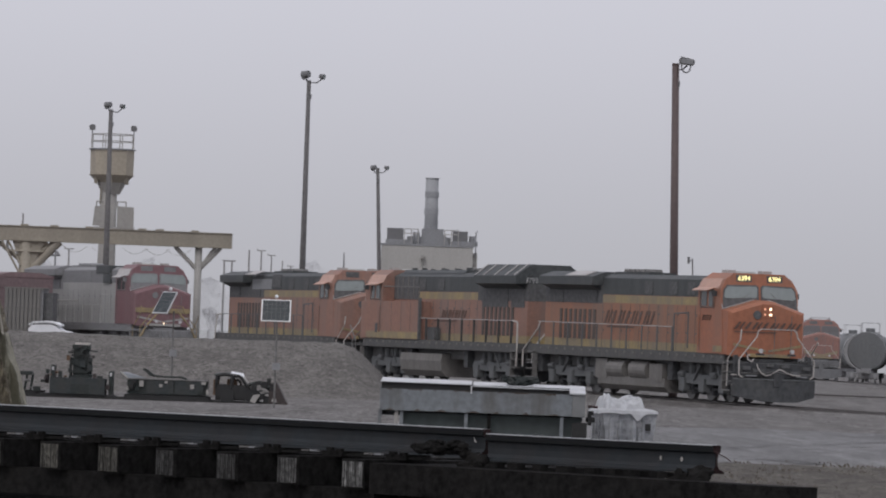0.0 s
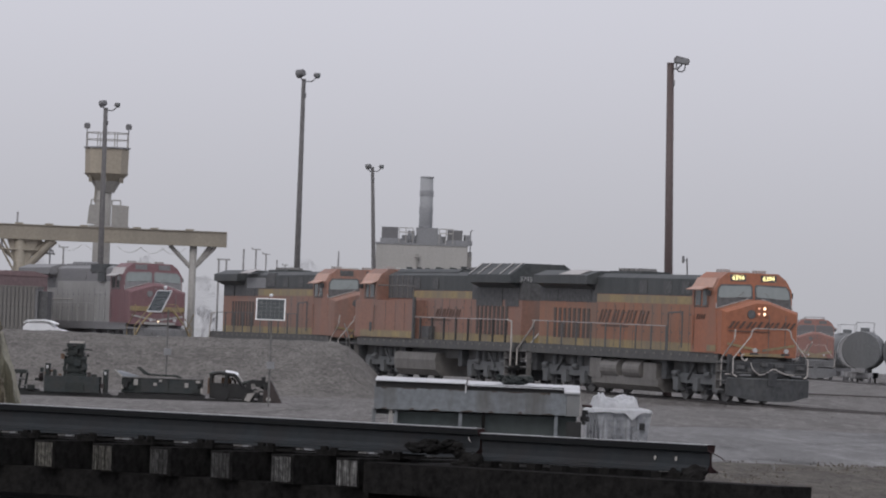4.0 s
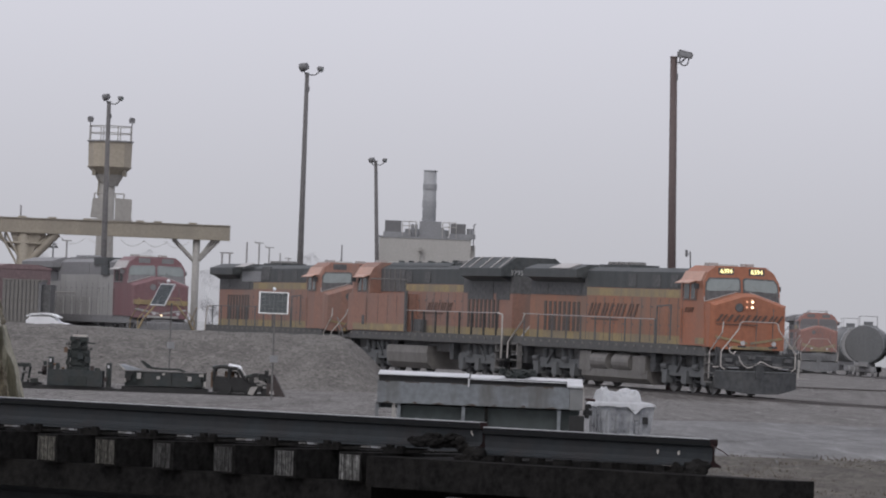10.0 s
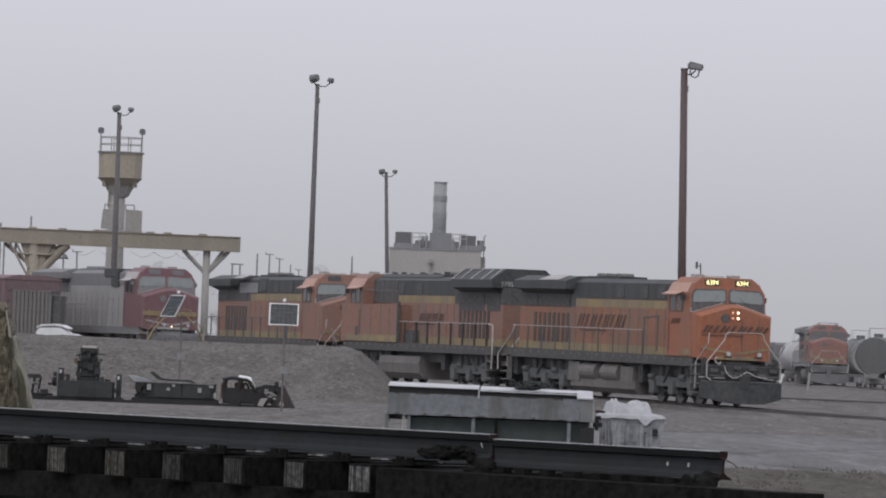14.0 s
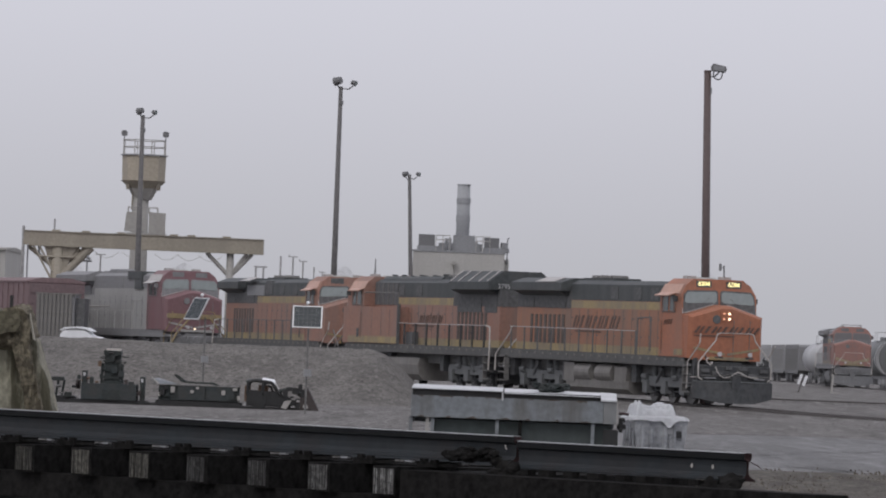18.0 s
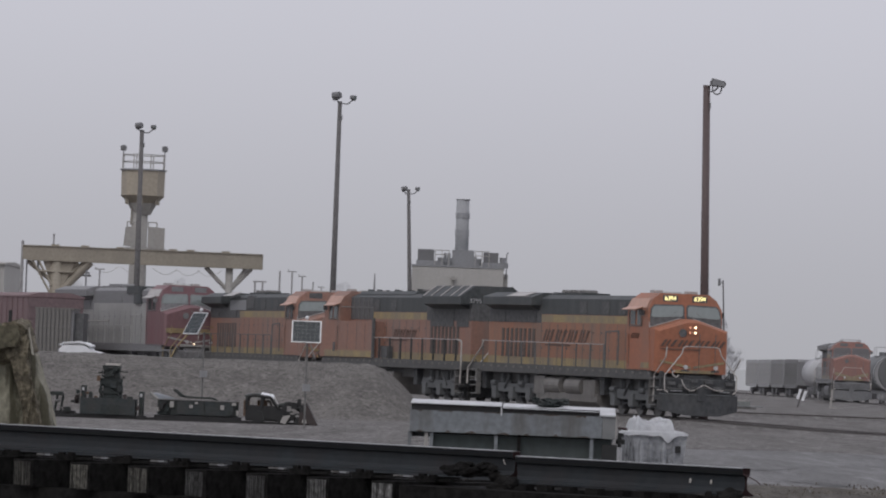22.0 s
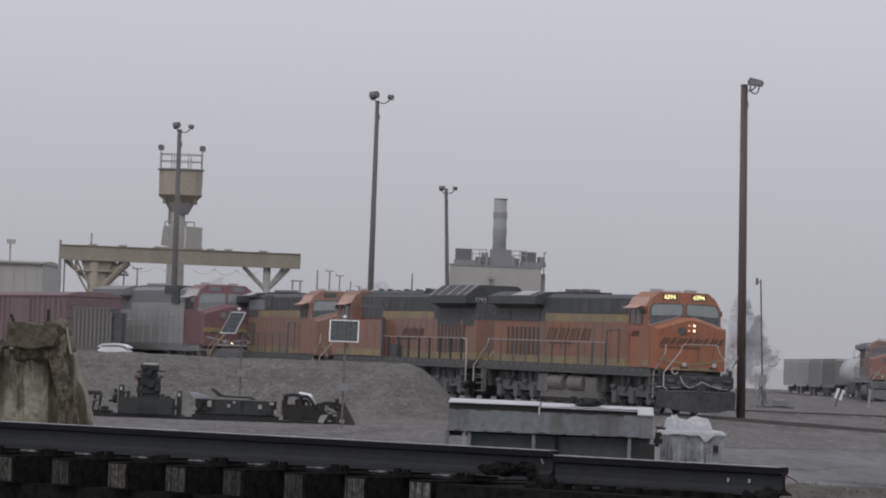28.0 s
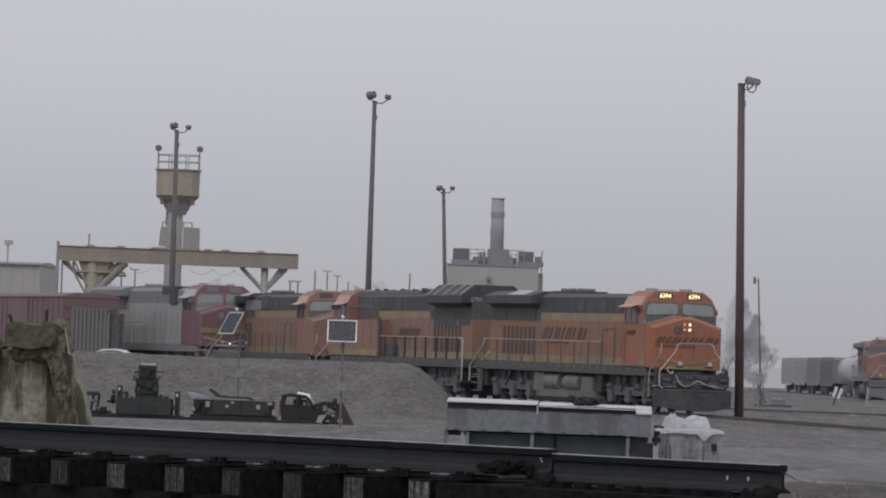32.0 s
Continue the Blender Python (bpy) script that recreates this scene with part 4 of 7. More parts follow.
    # company marking, as plain bars
    if style["marks"]:
        n = near
        turned = Matrix.Rotation(math.pi if n > 0 else 0, 4, "Z")
        ink = LETTER if lit else FADED_LETTER
        sx = -1.6 if lit else 1.4
        bars_as_writing(top, "side_marking", Matrix.Translation((sx - (2.2 if lit else 0.9), n * 1.014, 2.7)) @ turned, (1.05, 1.1, 1.0, 0.95) if lit else (0.62, 0.64, 0.6, 0.55), 0.5 if lit else 0.34, ink, 0.32 if lit else 0.2)
        bars_as_writing(top, "side_marking", Matrix.Translation((sx - (1.9 if lit else 0), n * 1.014, 2.54)) @ turned, (2.9,), 0.07, ink)
        w = Matrix.Translation((9.863, -1.36, 2.68)) @ Matrix.Rotation(radians(90), 4, "Z")
        bars_as_writing(top, "nose_marking", w, (0.56, 0.56, 0.54, 0.5), 0.26, LETTER, 0.14)
        w = Matrix.Translation((9.868, -1.36, 2.56)) @ Matrix.Rotation(radians(90), 4, "Z")
        bars_as_writing(top, "nose_marking", w, (1.7,), 0.04, LETTER)
        bars_as_writing(top, "cab_number_bar", Matrix.Translation((7.2, -1.556, 2.95)), (0.12, 0.12, 0.12, 0.12), 0.2, FADED_LETTER)
    # the whole body is stretched in height to fit the camera's view
    done = set()
    for ob in top.children_recursive:
        if ob.name.startswith(("wheelset", "board_number")) or ob.data.name in done:
            continue
        done.add(ob.data.name)
        ob.data.transform(Matrix.Diagonal((1, 1, 1.033, 1)))
    for ob in top.children:
        if not ob.name.startswith("wheelset"):
            ob.location.z *= 1.033
    # Dark parts swap to a paler paint that stands in for haze.
    haze_coat = style.get("haze_coat")
    if haze_coat:
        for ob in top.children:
            if ob.data.materials[0] in (PILOT, HAZED_GRIME, TRUCKDARK, STEEL, SCREEN, LOUVRE, TANKGREY):
                ob.data.materials[0] = haze_coat
    if lit:
        # the first engine is stretched behind the cab to fit the camera's view
        def longer(x):
            return x if x > 3 else x + 0.06 * (x - 3)
        shared = {o.data.name for o in top.children_recursive if o.data.users > 1}
        for ob in top.children:
            if ob.data.name in shared or ob.matrix_basis != Matrix():
                ob.location.x = longer(ob.location.x)
            else:
                for v in ob.data.vertices:
                    v.co.x = longer(v.co.x)
    return top, axles


MUTED_ORANGE = mat("grimy_orange_paint", (0.34, 0.152, 0.088), 0.55, vary=0.18, dirt=(0.21, 0.148, 0.115), dirt_scale=0.9, dirt_amount=0.8, bump=0.05, streak=True)
LOUVRE = mat("brown_grimy_louvre", (0.12, 0.102, 0.095), 0.8, vary=0.3)
FADED_LETTER = mat("faded_lettering_paint", (0.13, 0.085, 0.07), 0.7, vary=0.15, bump=0.0)
PLAIN = dict(sill=SILLGREY, stripe=YELLOW, roof=BLACK, wing=1.45, wing_top=4.66, wing_at=(-9.7, -4.1), panels=[(-7.0, -4.9)], panel_paint=PALE, cab_roof=SALMON, nose=ORANGE, rail=TRUCKDARK, tank="round", marks="long")
WIDE = dict(PLAIN, near=1, post=0.05, rail=PILOT, bay=True, wing=1.52, wing_at=(-9.92, -4.8), wing_top=4.93, panels=[(-9.7, -9.58), (-8.66, -8.54), (-7.34, -7.22), (-6.02, -5.9), (-4.98, -4.86)], panel_paint=PALE, tank="box", nose=HAZED_ORANGE, marks="short")
OLDER = dict(PLAIN, grey_bay=True, wing_at=(-10.25, -6.2), panels=[(-5.9, -4.2)], tank="box", nose=HAZED_ORANGE, marks="")
CONSIST = []
SPACING = (0.0, 22.85, 45.2)             # engine centres, back from the first


def train_pose(k, s):
    """Engine k of the train, s metres back from where it first stood."""
    q = on_track(11.15 + SPACING[k] + s)
    back = on_track(SPACING[k] + 22 + s) - on_track(SPACING[k] + s)
    yaw = math.degrees(math.atan2(-back.y, -back.x))
    tilt = math.degrees(math.atan2(back.z, Vector((back.x, back.y)).length))
    m = pose(q.x, q.y, q.z, 0, tilt, yaw)
    return m @ pose(0, 0, 0, 0, 0, 180) if k == 1 else m


CONSIST.append((*locomotive("orange and black diesel locomotive with lit number boards and headlights", train_pose(0, 0), ORANGE, PLAIN, "6394", True, MUTED_ORANGE), 0))
CONSIST.append((*locomotive("hazed orange diesel locomotive coupled cab-backwards, wide black radiator roof", train_pose(1, 0), HAZED_ORANGE, WIDE, "", False), 1))
CONSIST.append((*locomotive("hazed orange diesel locomotive half hidden behind the gravel heap", train_pose(2, 0), HAZED_ORANGE, OLDER, "", False), 2))
text_part("hood_number", "3795", 0.29, WHITE_LETTER, Matrix.Translation((-10.262, 0.95, 4.42)) @ Euler((radians(90), 0, radians(-90))).to_matrix().to_4x4(), CONSIST[1][0], "pale stencilled numerals")

# ---- track panel stack close to the camera ----
U = Vector((0.696, -0.718, 0))          # along the stacked rails
N = Vector((-0.718, -0.696, 0))         # across them, towards the viewer
PANEL0 = Vector((1.84, 34.6, 0))        # cut end of the top rail
PANEL_M = Matrix(((U.x, -N.x, 0, PANEL0.x), (U.y, -N.y, 0, PANEL0.y), (0, 0, 1, 0), (0, 0, 0, 1)))


def drawn_rail(bm, a, b, y, z):
    prof = rail_profile(0.186)
    lo = [bm.verts.new((a, y + p, z + q)) for p, q in prof]
    hi = [bm.verts.new((b, y + p, z + q)) for p, q in prof]
    k = len(prof)
    for i in range(k):
        bm.faces.new((lo[i], lo[(i + 1) % k], hi[(i + 1) % k], hi[i]))
    bm.faces.new(lo[::-1])
    bm.faces.new(hi)


def panel_stack():
    top = thing("track_panel", "stacked track panel of dark new rails spiked to creosoted ties", "track panel", PANEL_M)
    joint = -2.14
    for y, stretches in ((0.0, ((-15, joint - 0.01, 0.818), (joint + 0.02, 0.0, 0.788))), (-1.505, ((-15, -2.4, 0.72),))):
        for a, b, z in stretches:
            bm = B()
            drawn_rail(bm, a, b, y, z)
            rail = part("rail", bm, RAIL, top)
            head = [(-0.038, z + 0.143), (0.038, z + 0.143), (0.0385, z + 0.18), (0.034, z + 0.1868), (-0.034, z + 0.1868), (-0.0385, z + 0.18)]
            bm = prism(B(), [(y + p, q) for p, q in head], "x", a, b - 0.005)
            # The head has a darker colour than the web.
            crown = part("rail_head", bm, RAILHEAD, rail, "black rail head")
            # Bright strip painted for the highlight along the rail head's corner.
            bm = soften(box(B(), a, b - 0.005, y - 0.0365, y + 0.0365, z + 0.183, z + 0.1885), 0.002)
            part("running_surface", bm, RAILTOP, rail, "bright strip for the rail head's highlight")
            bm = B()
            prof = rail_profile(0.186)
            bm.faces.new([bm.verts.new((b + 0.002, y + p, z + q)) for p, q in prof])
            bmesh.ops.solidify(bm, geom=list(bm.faces), thickness=0.004)
            part("cut_rail_end", bm, RUST, rail, "rust-red cut rail end")
            for hx in (b - 0.3, b - 0.49):
                bm = rod(B(), (hx, y + 0.006, z + 0.085), (hx, y + 0.016, z + 0.085), 0.015, seg=12)
                for v in bm.verts:
                    v.co.x = hx + 0.55 * (v.co.x - hx)
                part("bolt_hole", bm, CREAM if b == 0.0 else RAIL, rail, "bright drilled bolt hole" if b == 0.0 else "")
    # ties of the top panel, with pale split ends
    rnd = random.Random(5)
    tie = None
    for k in range(21):
        x = -3.04 - 0.652 * k
        if tie is None:
            bm = soften(box(B(), -0.115, 0.115, -2.05, 0.42, 0.556, 0.76), 0.012)
            tie = ob = part("tie", bm, CREOSOTE, top)
            grain_mesh = []
            for kind in range(4):
                comb, u = [(-0.102, 0.405 + kind)], -0.102
                while u < 0.085:
                    w = 0.005 + 0.011 * rnd.random()
                    comb += [(u, 0.4245 + kind), (u + w, 0.4245 + 0.003 * rnd.random() + kind), (u + w, 0.41 + kind)]
                    u += w + 0.004 + 0.008 * rnd.random()
                    comb.append((u, 0.41 + kind))
                comb.append((u, 0.405 + kind))
                bm = prism(B(), comb, "z", 0.568, 0.743)
                e = part("tie_end_grain", bm, WOOD_END, ob, "pale split end grain")
                grain_mesh.append(e.data)
                if kind < 3:
                    bpy.data.objects.remove(e)
            e.data = grain_mesh[0]
        else:
            ob, e = new("tie", tie.data), new("tie_end_grain", grain_mesh[k * 3 % 4])
            ob.parent, e.parent = top, ob
            e.matrix_basis = Matrix.Translation((0, k * 3 % 4, 0))
            tagged(e, "pale split end grain" if k < 4 else "dull end grain")
            # From the fifth tie on, the end grain gets a darker colour.
            if k > 3:
                e.material_slots[0].link = "OBJECT"
                e.material_slots[0].material = DULL_END
        ob.matrix_basis = Matrix.Translation((x, 0.02 * rnd.random(), 0)) @ Matrix.Rotation(0.02 * (rnd.random() - 0.5), 4, "Z")
        px = x + 0.1
        part("tie_plate", soften(box(B(), px - 0.1, px + 0.1, -0.1, 0.1, 0.761, 0.80), 0.006), CREOSOTE, top)
        for sx in (-0.05 + 0.02 * rnd.random(), 0.06):
            bm = soften(box(B(), px + sx - 0.024, px + sx + 0.028, 0.065, 0.1, 0.78, 0.812 + 0.016 * rnd.random()), 0.007)
            part("rail_spike", bm, CREOSOTE, top)
        for dx, w, paint in ((-0.24, 0.045, HAZED_GRIME), (-0.15, 0.055, PLANT), (0.45, 0.03, HAZED_GRIME)):
            dx += 0.02 * rnd.random()
            part("rail_anchor", box(B(), x + dx, x + dx + w + 0.02 * rnd.random(), 0.06, 0.09, 0.788, 0.8), paint, top)
        bm = soften(prism(B(), [(x + 0.22, 0.778), (x + 0.28, 0.79), (x + 0.4, 0.792), (x + 0.46, 0.78), (x + 0.4, 0.772), (x + 0.28, 0.77)], "y", 0.06, 0.1), 0.003)
        part("tie_wedge", bm, CREOSOTE, top)
    for k in range(9):
        x = joint + 0.14 + 0.225 * k + 0.06 * rnd.random()
        bm = soften(box(B(), x - 0.03 - 0.04 * rnd.random(), x + 0.05, 0.05, 0.125, 0.745, 0.785), 0.01)
        part("rail_clip", bm, CREOSOTE, top)
    # the long timber laid beside the short rail, and the loose grease rags at the joint
    bm = soften(box(B(), -2.86, 1.0, 0.12, 0.42, 0.53, 0.742), 0.015)
    part("long_timber", bm, CREOSOTE, top, "long black creosoted timber")
    bm = soften(box(B(), -3.05, -2.35, -2.0, 0.11, 0.5, 0.74), 0.015)
    part("inner_timber", bm, CREOSOTE, top)
    for cx, cz, s in ((-2.68, 0.855, 0.045), (-2.6, 0.875, 0.05), (-2.54, 0.895, 0.04), (-2.42, 0.865, 0.045), (-2.36, 0.89, 0.045), (-2.3, 0.86, 0.05), (-2.5, 0.85, 0.045), (-2.2, 0.76, 0.07), (-2.08, 0.75, 0.06), (-0.22, 0.75, 0.07), (-0.08, 0.76, 0.07)):
        bm = B()
        bmesh.ops.create_icosphere(bm, subdivisions=3, radius=s)
        for v in bm.verts:
            lump_out = 1 + 1.1 * noise.noise(v.co * 0.9 / s + Vector((cx, cz, 0)) * 9) + 0.5 * noise.noise(v.co * 2.4 / s + Vector((cz, cx, 0)) * 7)
            v.co = Vector((cx, 0.09, cz)) + Vector((v.co.x * 1.7, v.co.y * 0.7, v.co.z * 0.8)) * lump_out
        part("oily_rag", bm, CREOSOTE, top)
    bm = bar(B(), [(0.0, 0.03, 0.935), (0.05, 0.03, 0.92), (0.1, 0.02, 0.9), (0.145, 0.02, 0.875)], 0.0035)
    part("bond_wire", bm, RUST, top)
    bm = bar(B(), [(joint - 0.09, 0.04, 0.945), (joint - 0.085, 0.04, 0.925), (joint - 0.07, 0.04, 0.912)], 0.0035)
    part("chalk_mark", bm, CREAM, top)
    # lower panels of the stack
    low = thing("lower_track_panel", "black creosoted ties and rails under the top panel", "track panel", PANEL_M)
    bm = B()
    drawn_rail(bm, -1.93, -1.0, 0.52, 0.31)
    lower_rail = part("rail", bm, RAIL, low)
    part("rail_head", box(B(), -1.93, -1.005, 0.494, 0.546, 0.4945, 0.498), RAILTOP, lower_rail, "shiny worn rail head")
    # Added dark filler keeps the space below the ties looking shaded.
    part("cross_bearer", soften(box(B(), -15, -2.9, -1.9, 0.33, 0.36, 0.554), 0.01), CREOSOTE, low)
    for layer, z in enumerate((-0.02, -0.3)):
        bm = B()
        for y in (0.05, -1.5):
            drawn_rail(bm, -15, -1.2 + 0.5 * layer, y - 0.12, z + 0.19)
        part("rail", bm, RAIL, low)
        for k in range(22):
            x = -1.6 - 0.62 * k
            bm = soften(box(B(), x - 0.115, x + 0.115, -2.0, 0.16, z, z + 0.18), 0.012)
            part("tie", bm, CREOSOTE, low)
    bm = soften(box(B(), -2.9, 0.9, 0.12, 0.62, -0.2, 0.308), 0.02)
    part("bearer_timber", bm, CREOSOTE, low)
    # the plan above has its second axis towards the viewer; turn it round
    done = set()
    for ob in (*top.children_recursive, *low.children_recursive):
        if ob.data.name not in done:
            done.add(ob.data.name)
            ob.data.transform(Matrix.Diagonal((1, -1, 1, 1)))
            ob.data.flip_normals()


panel_stack()

# ---- plate box and crate in the yard ----


def plate_box():
    top = thing("plate_box", "long grey steel plate box with snow-pale lid on short legs", "steel box", pose(0.79, 92, -0.12, 0, 0, -1))
    L = 1.78
    part("front_plate", soften(box(B(), -L, 1.55, -0.55, -0.5, 0.57, 0.945), 0.006), BOXGREY, top, "scuffed blue-grey plate")
    part("side_plate", soften(box(B(), -L, -L + 0.04, -0.5, 0.55, 0.47, 0.99), 0.006), BOXGREY, top)
    part("back_plate", soften(box(B(), -L, L - 0.03, 0.55, 0.6, 0.47, 0.99), 0.006), BOXGREY, top)
    part("corner_plate", soften(box(B(), 1.555, L, -0.545, 0.55, 0.56, 0.95), 0.006), CORNERGREY, top, "paler unpainted corner panel")
    part("corner_edge", box(B(), L + 0.002, L + 0.016, -0.55, -0.5, 0.56, 1.0), BUFFGREY, top)
    part("end_post", soften(box(B(), 1.56, 1.82, -0.48, -0.36, 0.0, 0.46), 0.02), SCREEN_DARK, top)
    part("lid_left", soften(slab([(-L, -0.6, 1.07), (-0.2, -0.6, 1.06), (-0.2, 0.62, 1.12), (-L, 0.62, 1.13)], 0.014), 0.006), LIDGREY, top, "pale lid sheet")
    part("lid_right", soften(slab([(-0.18, -0.6, 1.035), (1.5, -0.6, 1.025), (1.5, 0.62, 1.09), (-0.18, 0.62, 1.11)], 0.014), 0.006), LIDGREY, top, "pale lid sheet")
    part("lid_end", soften(slab([(1.5, -0.58, 0.975), (L, -0.58, 0.97), (L, 0.6, 1.09), (1.5, 0.6, 1.1)], 0.03), 0.006), LIDGREY, top)
    # Black block fills the gap in place of the shadow under the lid.
    part("dark_lid_gap", box(B(), -L + 0.02, 1.5, -0.53, 0.5, 0.93, 1.045), SCREEN_DARK, top)
    part("lower_box", soften(box(B(), -1.42, 1.72, -0.35, 0.5, 0.0, 0.54), 0.01), BOXGREEN, top, "dark green-grey lower box")
    for x in (-1.78, -1.4, -0.28, 0.12, 1.38):
        part("leg", box(B(), x - 0.03, x + 0.03, -0.5, -0.44, 0.0, 0.57), BOXGREY if x != 0.12 else CREOSOTE, top)
    part("bright_leg_face", box(B(), -1.52, -1.46, -0.5, -0.46, 0.0, 0.57), BUFFGREY, top)
    rnd = random.Random(8)
    for x, w, d in ((-1.62, 0.05, 0.03), (-1.18, 0.13, 0.018), (-0.83, 0.03, 0.035), (-0.35, 0.16, 0.014), (0.3, 0.05, 0.025), (0.62, 0.19, 0.016), (1.18, 0.09, 0.03)):
        pts = [(x - w, -0.5525, 0.943), (x + w, -0.5525, 0.943)]
        pts += [(x + w * (0.85 - 0.34 * q), -0.5525, 0.938 - d * rnd.random()) for q in range(6)]
        part("rust_scab", slab(pts, 0.002), RUSTPLATE, top)
    for k in range(7):
        x, w = -1.7 + 0.48 * k + 0.1 * rnd.random(), 0.04 + 0.1 * rnd.random()
        part("rust_scab", slab([(x - w, -0.5525, 0.572), (x + w, -0.5525, 0.572), (x + 0.3 * w, -0.5525, 0.592 + 0.02 * rnd.random())], 0.002), RUSTPLATE, top)
    part("pull_handle", bar(B(), [(-0.2, -0.61, 1.04), (-0.2, -0.63, 0.9)], 0.012), ALU, top)
    rags = B()
    for k in range(9):
        c = Vector((0.34 + 0.075 * k * 0.8, 0.1 + 0.1 * math.sin(k * 2.1), 1.15 + 0.03 * math.cos(k * 1.7)))
        g = bmesh.ops.create_icosphere(rags, subdivisions=3, radius=0.06)
        for v in g["verts"]:
            v.co = c + Vector((v.co.x * 1.5, v.co.y, v.co.z * 0.75)) * (1 + 1.3 * noise.noise(v.co * 26 + c * 3))
    solid("tangled_rope", rags, MACHINE, "small heap of dark rags and rope on the box lid", "rope heap", pose(0.85, 92, -0.12, 0, 0, -1))
    bm = B()
    rod(bm, (1.8, -0.2, 0.52), (1.96, -0.2, 0.52), 0.05)
    for k in range(4):
        soften(box(bm, 1.83, 1.9 + 0.03 * (k % 2), -0.3 + 0.02 * k, -0.1, 0.42 + 0.06 * k, 0.49 + 0.06 * k), 0.01)
    part("side_bracket", bm, SCREEN_DARK, top)
    part("red_pipe_stub", rod(B(), (1.83, -0.2, 0.75), (2.0, -0.2, 0.74), 0.022), RUST, top)


RUSTPLATE = mat("brown_rust_bloom", (0.085, 0.066, 0.052), 0.9, grain=20, vary=0.4)
plate_box()


def wrapped_crate():
    top = thing("wrapped_crate", "film-wrapped crate topped with crumpled white bags", "crate", pose(3.3, 93.5, -0.08, 0, 0, 14))
    bm = B()
    prism(bm, [(-0.46, -0.4), (0.46, -0.4), (0.46, 0.4), (-0.46, 0.4)], "z", 0.1, 0.62)
    for v in bm.verts:
        k = 1.08 if v.co.z > 0.5 else 0.96
        v.co.x *= k
        v.co.y *= k
    soften(bm, 0.03, 2)
    part("crate_body", bm, CRATEFILM, top, "grey film over stacked bottles")
    for x in (-0.44, 0.16):
        part("crate_rib", box(B(), x, x + 0.05, -0.425, -0.405, 0.1, 0.58), CRATEFILM, top)
    for y in (-0.36, -0.16, 0.04, 0.24):
        part("crate_rib", box(B(), -0.492, -0.475, y, y + 0.06, 0.1, 0.58), CRATEFILM, top)
    part("pallet", box(B(), -0.5, 0.5, -0.45, 0.45, 0.0, 0.1), TIE_OLD, top)
    part("label_patch", soften(box(B(), 0.1, 0.22, -0.436, -0.428, 0.36, 0.46), 0.003), PLANT, top)
    part("dark_patch", box(B(), 0.26, 0.38, -0.436, -0.428, 0.3, 0.42), SCREEN_DARK, top)
    for k in range(4):
        x = -0.36 + 0.21 * k + 0.02 * (-1) ** k
        part("bottle", soften(rod(B(), (x, -0.4, 0.11), (x, -0.4, 0.5), 0.05, 0.045, seg=10), 0.01), CRATEFILM, top)
    bm = B()
    m = 46
    grid = []
    for jy in range(m + 1):
        row = []
        for ix in range(m + 1):
            u, v = -1 + 2 * ix / m, -1 + 2 * jy / m
            p = Vector((u, v, 0))
            body = (1 - abs(u) ** (14 if u < 0 else 5)) * (1 - abs(v) ** 6)
            fold = 0.09 * noise.noise(p * 1.5 + Vector((4, 0, 2))) - 0.2 * abs(noise.noise(p * 1.6 + Vector((1, 7, 0)))) - 0.09 * abs(noise.noise(p * 3.6 + Vector((8, 3, 0))))
            top_line = 0.28 + 0.1 * math.exp(-((u + 0.8) / 0.14) ** 2) - 0.04 * math.exp(-((u + 0.25) / 0.3) ** 2) + 0.05 * math.exp(-((u - 0.6) / 0.18) ** 2) - 0.34 * max(0, (u - 0.7) / 0.3)
            row.append(bm.verts.new((0.42 * u - 0.04 + 0.03 * noise.noise(p * 2), 0.42 * v, 0.6 + body * max(0.02, top_line + fold))))
        grid.append(row)
    for r0, r1 in zip(grid, grid[1:]):
        for ix in range(m):
            bm.faces.new((r0[ix], r0[ix + 1], r1[ix + 1], r1[ix]))
    bmesh.ops.solidify(bm, geom=list(bm.faces), thickness=0.01)
    part("white_bag", bm, SNOWWHITE, top, "crumpled white plastic bag", smooth=True)
    bm = B()
    n = 90
    ring = []
    for i in range(n):
        a = 2 * math.pi * i / n
        d = 0.5 * min(1 / max(abs(math.cos(a)), abs(math.sin(a))), 1.3)
        p = Vector((math.cos(a) * 2, math.sin(a) * 2, 0))
        hang = 0.03 + 0.05 * max(0, noise.noise(p * 1.1 + Vector((3, 1, 0)))) + 0.07 * max(0, noise.noise(p * 0.6 + Vector((9, 2, 0)))) + 0.13 * math.exp(-((a - 4.95) / 0.16) ** 2)
        w = 1 + 0.02 * noise.noise(p * 6)
        ring.append([bm.verts.new((d * s * w * math.cos(a), d * 0.9 * s * w * math.sin(a), z)) for s, z in ((0.6, 0.7), (0.98, 0.66 + 0.02 * noise.noise(p * 3)), (1.05, 0.63), (1.06, 0.63 - hang))])
    for i in range(n):
        r0, r1 = ring[i], ring[(i + 1) % n]
        for j in range(3):
            bm.faces.new((r0[j], r1[j], r1[j + 1], r0[j + 1]))
    bmesh.ops.solidify(bm, geom=list(bm.faces), thickness=0.008)
    part("draped_sheet", bm, SNOWWHITE, top, "white sheet hanging over the rim", smooth=True)


CRATEFILM = mat("grey_stretch_film", (0.22, 0.23, 0.245), 0.3, grain=7, vary=0.35, dirt=(0.46, 0.47, 0.49), dirt_scale=4.0, dirt_amount=0.75, bump=0.6, bump_scale=12)
wrapped_crate()

# ---- row of small track machines ----
ROW_Y = 142.0


